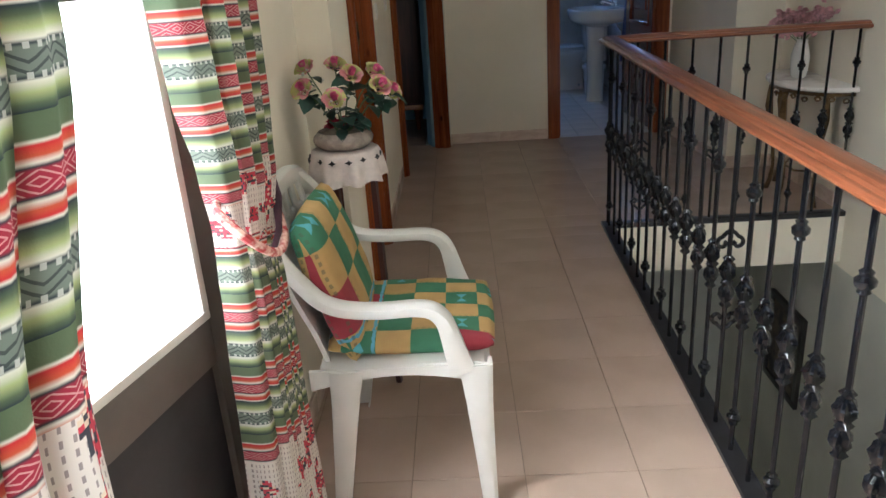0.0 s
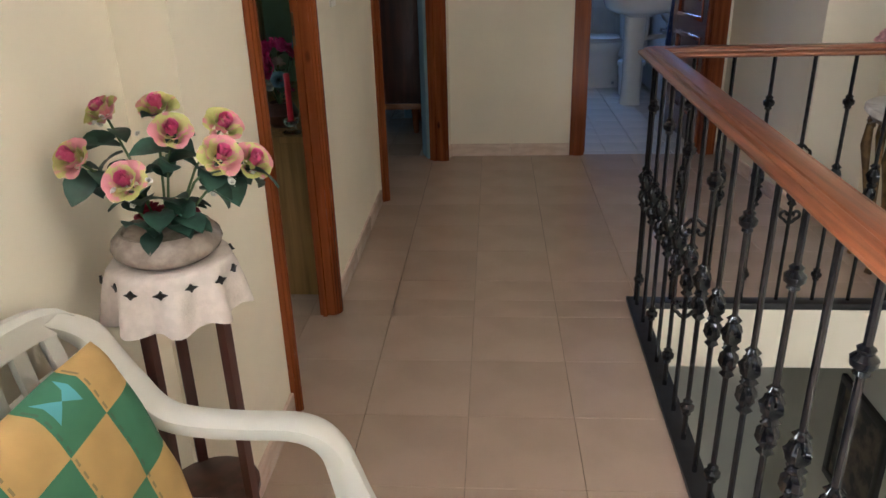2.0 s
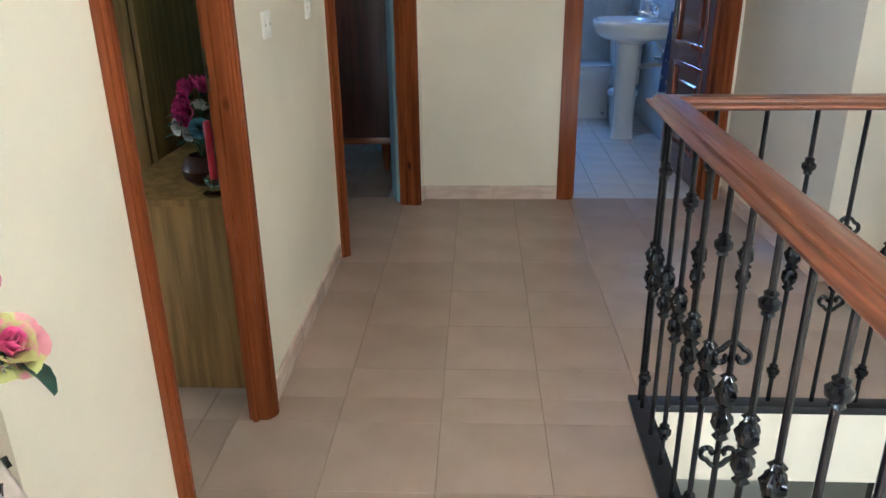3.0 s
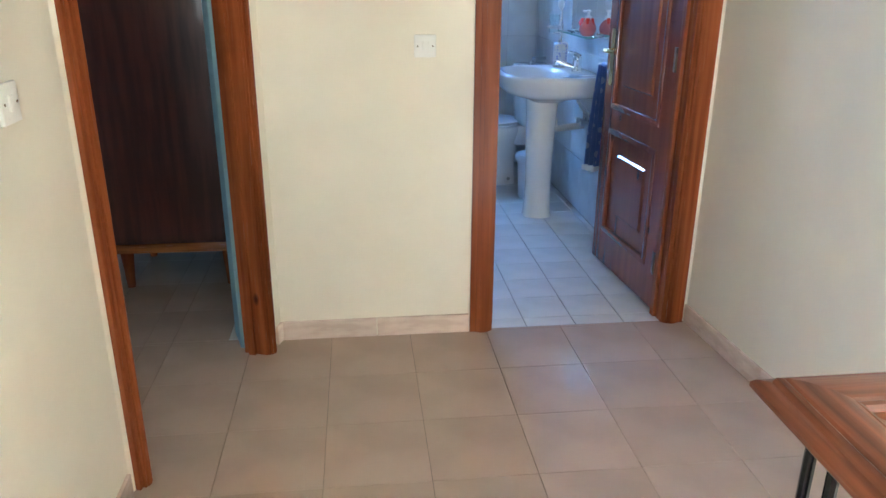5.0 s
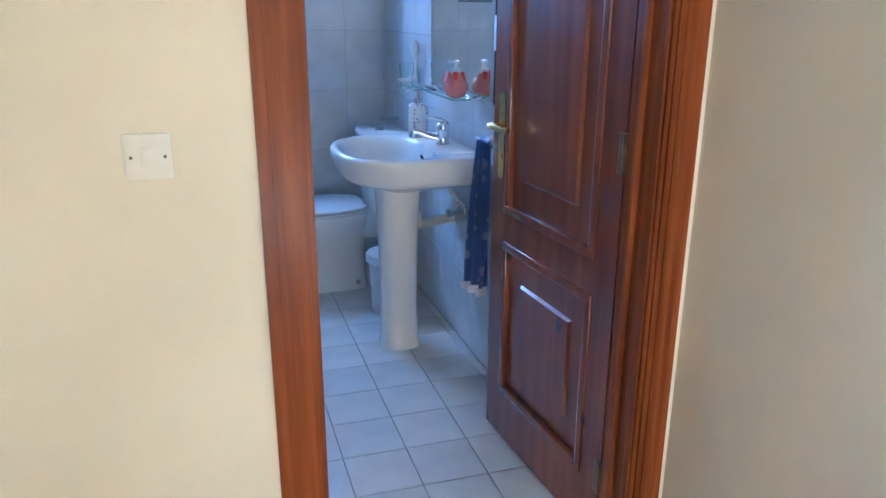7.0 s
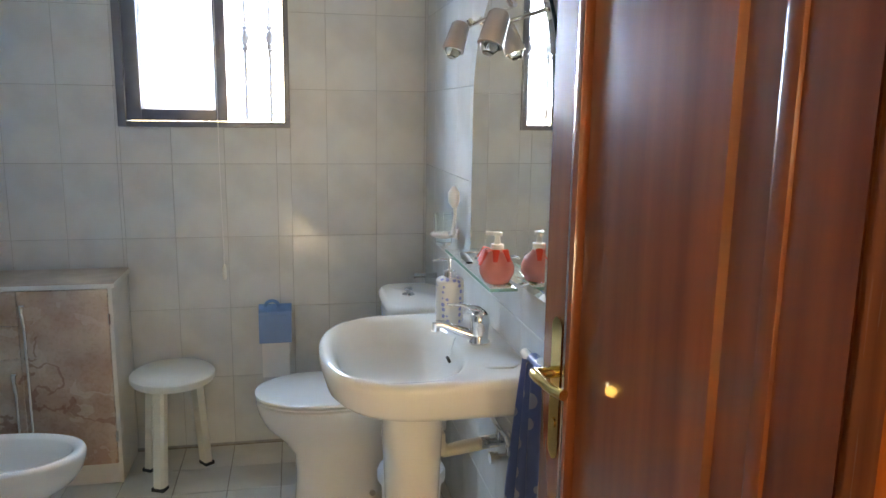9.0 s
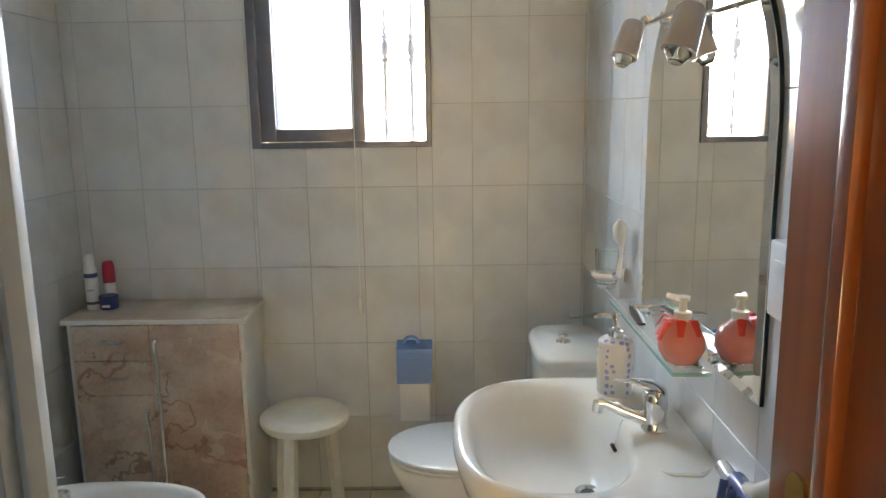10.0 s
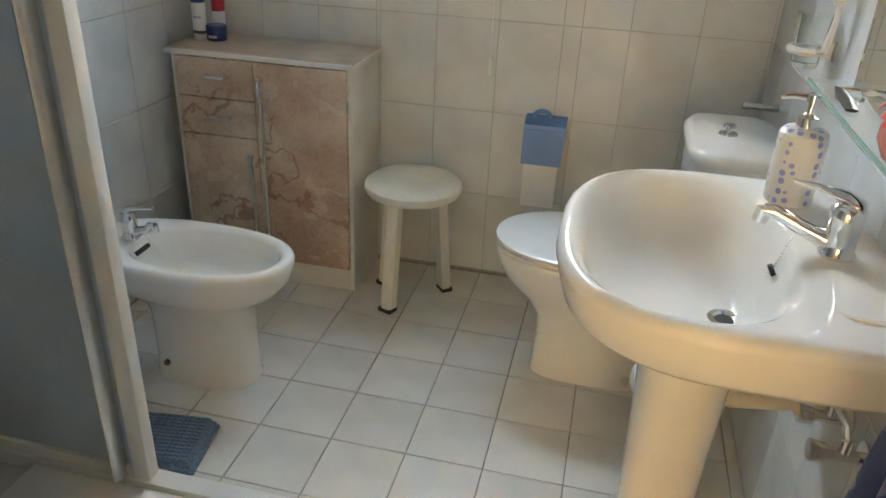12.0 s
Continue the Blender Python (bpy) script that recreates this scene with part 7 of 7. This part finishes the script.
# ---- paper holder ----
def paper_holder():
    y = BY1 - 0.0065
    t = thing("paper_holder", "toilet paper holder with a blue plastic flap", "paper holder", at=(1.45, y, 0.55))
    bm = bmesh.new()
    rings(bm, [[(1.385, y, 0.60), (1.52, y, 0.60), (1.52, y, 0.622), (1.385, y, 0.622)], [(1.385, y - 0.06, 0.585), (1.52, y - 0.06, 0.585), (1.52, y - 0.055, 0.60), (1.385, y - 0.055, 0.60)], [(1.387, y - 0.085, 0.475), (1.518, y - 0.085, 0.475), (1.518, y - 0.075, 0.475), (1.387, y - 0.075, 0.475)]])
    part("flap", bm, BLUE_PLASTIC, t, "blue plastic flap")
    bm = bmesh.new()
    tube(bm, [(1.44 + 0.028 * math.cos(a), y - 0.03, 0.618 + 0.024 * math.sin(a)) for a in [k * math.pi / 10 for k in range(11)]], 0.007, 8)
    part("loop", bm, BLUE_PLASTIC, t)
    bm = bmesh.new()
    tube(bm, [(1.395, y - 0.034, 0.535), (1.51, y - 0.034, 0.535)], 0.028, 22)
    part("paper_roll", bm, PAPER, t, "white paper roll")
    bm = bmesh.new()
    rings(bm, [[(1.397, y - 0.078 + d, z) for d in (0, 0.002)] + [(1.508, y - 0.078 + d, z) for d in (0.002, 0)] for z in (0.50, 0.40, 0.325)])
    part("paper_sheet", bm, PAPER, t)


paper_holder()


# ---- shower and mat ----
def shower():
    t = thing("shower_enclosure", "corner shower with frosted panels in white frames", "shower", at=(0.75, 6.45, 0))
    bm = bmesh.new()
    box(bm, (0.438, 5.80, 0.0), (1.10, 7.06, 0.03), 0.006)
    part("tray", bm, CERAMIC, t, "white shower tray")
    for lo, hi in (((0.215, 7.062, 0.001), (1.10, 7.112, 0.042)), ((1.06, 5.80, 0.031), (1.10, 7.06, 0.045))):
        bm = bmesh.new()
        box(bm, lo, hi, 0.004)
        part("track", bm, LAMINATE_EDGE, t)

    def panel(x0, x1, y0, y1):
        z0, z1 = 0.044, 1.95
        ax = 0 if x1 - x0 > y1 - y0 else 1
        bm = bmesh.new()
        box(bm, (x0 + 0.002, y0 + 0.012, z0 + 0.03), (x1 - 0.002, y0 + 0.018, z1 - 0.03)) if ax == 0 else box(bm, (x0 + 0.012, y0 + 0.002, z0 + 0.03), (x0 + 0.018, y1 - 0.002, z1 - 0.03))
        p = part("panel", bm, SHOWERGLASS, t, "frosted shower panel")
        ends = ((x0, x0 + 0.035), (x1 - 0.042, x1)) if ax == 0 else ((y0, y0 + 0.035), (y1 - 0.042, y1))
        for a, b in ends:
            bm = bmesh.new()
            if ax == 0:
                box(bm, (a, y0 - 0.002, z0), (b, y1 + 0.002, z1), 0.005)
            else:
                box(bm, (x0 - 0.002, a, z0), (x1 + 0.002, b, z1), 0.005)
            part("upright", bm, LAMINATE_EDGE, p)
        for a, b in ((z0, z0 + 0.03), (z1 - 0.03, z1)):
            bm = bmesh.new()
            if ax == 0:
                box(bm, (x0 + 0.035, y0, a), (x1 - 0.042, y1, b), 0.003)
            else:
                box(bm, (x0, y0 + 0.035, a), (x1, y1 - 0.042, b), 0.003)
            part("rail", bm, LAMINATE_EDGE, p)
    panel(0.23, 0.744, 7.068, 7.100)
    bm = bmesh.new()
    tube(bm, [(0.672, 7.062, 0.05), (0.672, 7.062, 1.95)], 0.025, 14, 0.5)
    part("inner_profile", bm, CHROME_DULL, t, "silver edge profile of the sliding panel")
    panel(1.066, 1.096, 5.80, 6.32)
    bm = bmesh.new()
    box(bm, (0.215, 7.065, 1.95), (1.10, 7.105, 1.99), 0.004)
    part("head_rail", bm, LAMINATE_EDGE, t)
    bm = bmesh.new()
    box(bm, (1.062, 5.80, 1.95), (1.10, 7.065, 1.99), 0.004)
    part("head_rail", bm, LAMINATE_EDGE, t)


shower()


def bath_mat():
    t = thing("bath_mat", "folded blue ribbed bath mat on the tiles", "bath mat", at=(0.78, 7.21, 0))
    for k, (z0, z1, ins) in enumerate(((0.001, 0.012, 0.0), (0.0125, 0.024, 0.004), (0.0245, 0.036, 0.010))):
        bm = bmesh.new()
        box(bm, (0.46, 7.13 + ins, z0), (0.79 - ins * 1.5, 7.31 - ins, z1), 0.005)
        part("fold", bm, MAT_BLUE, t)
    rib = bmesh.new()
    box(rib, (-0.16, -0.0035, 0.0), (0.16, 0.0035, 0.004), 0.0015)
    me = mesh_of("rib", rib, MAT_BLUE, 0)
    for k in range(13):
        piece("rib", me, t, (0.61 - 0.78, 7.145 + k * 0.0125 - 7.21, 0.0355))
    t.matrix_world = Matrix.Translation((0.78, 7.225, 0)) @ Matrix.Rotation(radians(8), 4, "Z")


bath_mat()

# ---- tiles, the pieces of floors and walls ----
def tile_mesh(name, w, h, t, material, gap=0.0014):
    """A flat tile with eased edges, its middle at the origin, its face up."""
    bm = bmesh.new()
    a, b = w / 2 - gap / 2, h / 2 - gap / 2
    e = 0.0009
    rings(bm, [[(-a, -b, -t), (a, -b, -t), (a, b, -t), (-a, b, -t)], [(-a, -b, -e), (a, -b, -e), (a, b, -e), (-a, b, -e)],
               [(-a + e, -b + e, 0), (a - e, -b + e, 0), (a - e, b - e, 0), (-a + e, b - e, 0)]])
    return mesh_of(name, bm, material, 0)


def span(lo, hi, step, origin):
    """Cells of a row of tiles cut off at lo and hi."""
    k = math.floor((lo - origin) / step)
    out = []
    while origin + k * step < hi - 0.012:
        a, b = max(lo, origin + k * step), min(hi, origin + (k + 1) * step)
        if b - a > 0.012:
            out.append((a, b))
        k += 1
    return out


cache = {}


def lay(parent, name, cells_u, cells_v, material, place, t=0.008, skip=None, gap=0.0014):
    for u0, u1 in cells_u:
        for v0, v1 in cells_v:
            if skip and skip(u0, u1, v0, v1):
                continue
            key = (material.name, round(u1 - u0, 3), round(v1 - v0, 3))
            if key not in cache:
                cache[key] = tile_mesh(name, u1 - u0, v1 - v0, t, material, gap)
            ob = new(name, cache[key])
            ob.parent = parent
            ob.matrix_local = place((u0 + u1) / 2, (v0 + v1) / 2)


flat = lambda x, y: Matrix.Translation((x, y, 0))
for cell in span(-0.9, RY, 0.3, 0.27):
    lay(floor_corridor, "floor_tile", span(0.0, edge(cell[1]) + 0.004, 0.3, 0.10), [cell], TILE, flat)
lay(floor_corridor, "floor_tile", span(0.0, SW, 0.3, 0.10), span(RY + 0.0, DW + 0.012, 0.3, 0.27), TILE, flat, skip=lambda u0, u1, v0, v1: u0 > RW + 0.02 and v0 > 4.6)
lay(floor_bedroom, "floor_tile", span(-2.3, 0.0, 0.3, 0.10), span(3.0, 7.6, 0.3, 0.27), TILE, flat)
lay(floor_bedroom, "floor_tile", span(0.0, 0.31, 0.3, 0.10), span(DW + 0.012, 6.7, 0.3, 0.27), TILE, lambda x, y: Matrix.Translation((x, y, 0.0012)))
lay(floor_bath, "bathroom_floor_tile", span(BX0, BX1, 0.2, 0.067), span(DW + 0.012, BY1, 0.2, 0.165), BTILE, flat, 0.006, gap=0.0034)
up = Matrix.Rotation(radians(90), 4, "X")
face = lambda u, v: Matrix.Translation((u, BY1 - 0.0025, v)) @ up
for us, vs in (((BX0, WX0), (0.0, H)), ((WX1, BX1), (0.0, H)), ((WX0, WX1), (0.0, WZ0)), ((WX0, WX1), (WZ1, H))):
    lay(wall_bath_back, "wall_tile", span(*us, 0.204, 0.046), span(*vs, 0.3, 0.01), WTILE, face, 0.006)
right = Matrix.Rotation(radians(-90), 4, "Z") @ up
left = Matrix.Rotation(radians(90), 4, "Z") @ up
lay(wall_bath_right, "wall_tile", span(DW + 0.1, BY1 - 0.006, 0.2, 0.175), span(0.0, 2.4, 0.3, 0.01), WTILE, lambda u, v: Matrix.Translation((BX1 - 0.006, u, v)) @ right, 0.006)
lay(wall_bath_left, "wall_tile", span(6.76, BY1 - 0.006, 0.2, 0.175), span(0.0, 2.4, 0.3, 0.01), WTILE, lambda u, v: Matrix.Translation((BX0 + 0.0025, u, v)) @ left, 0.006)
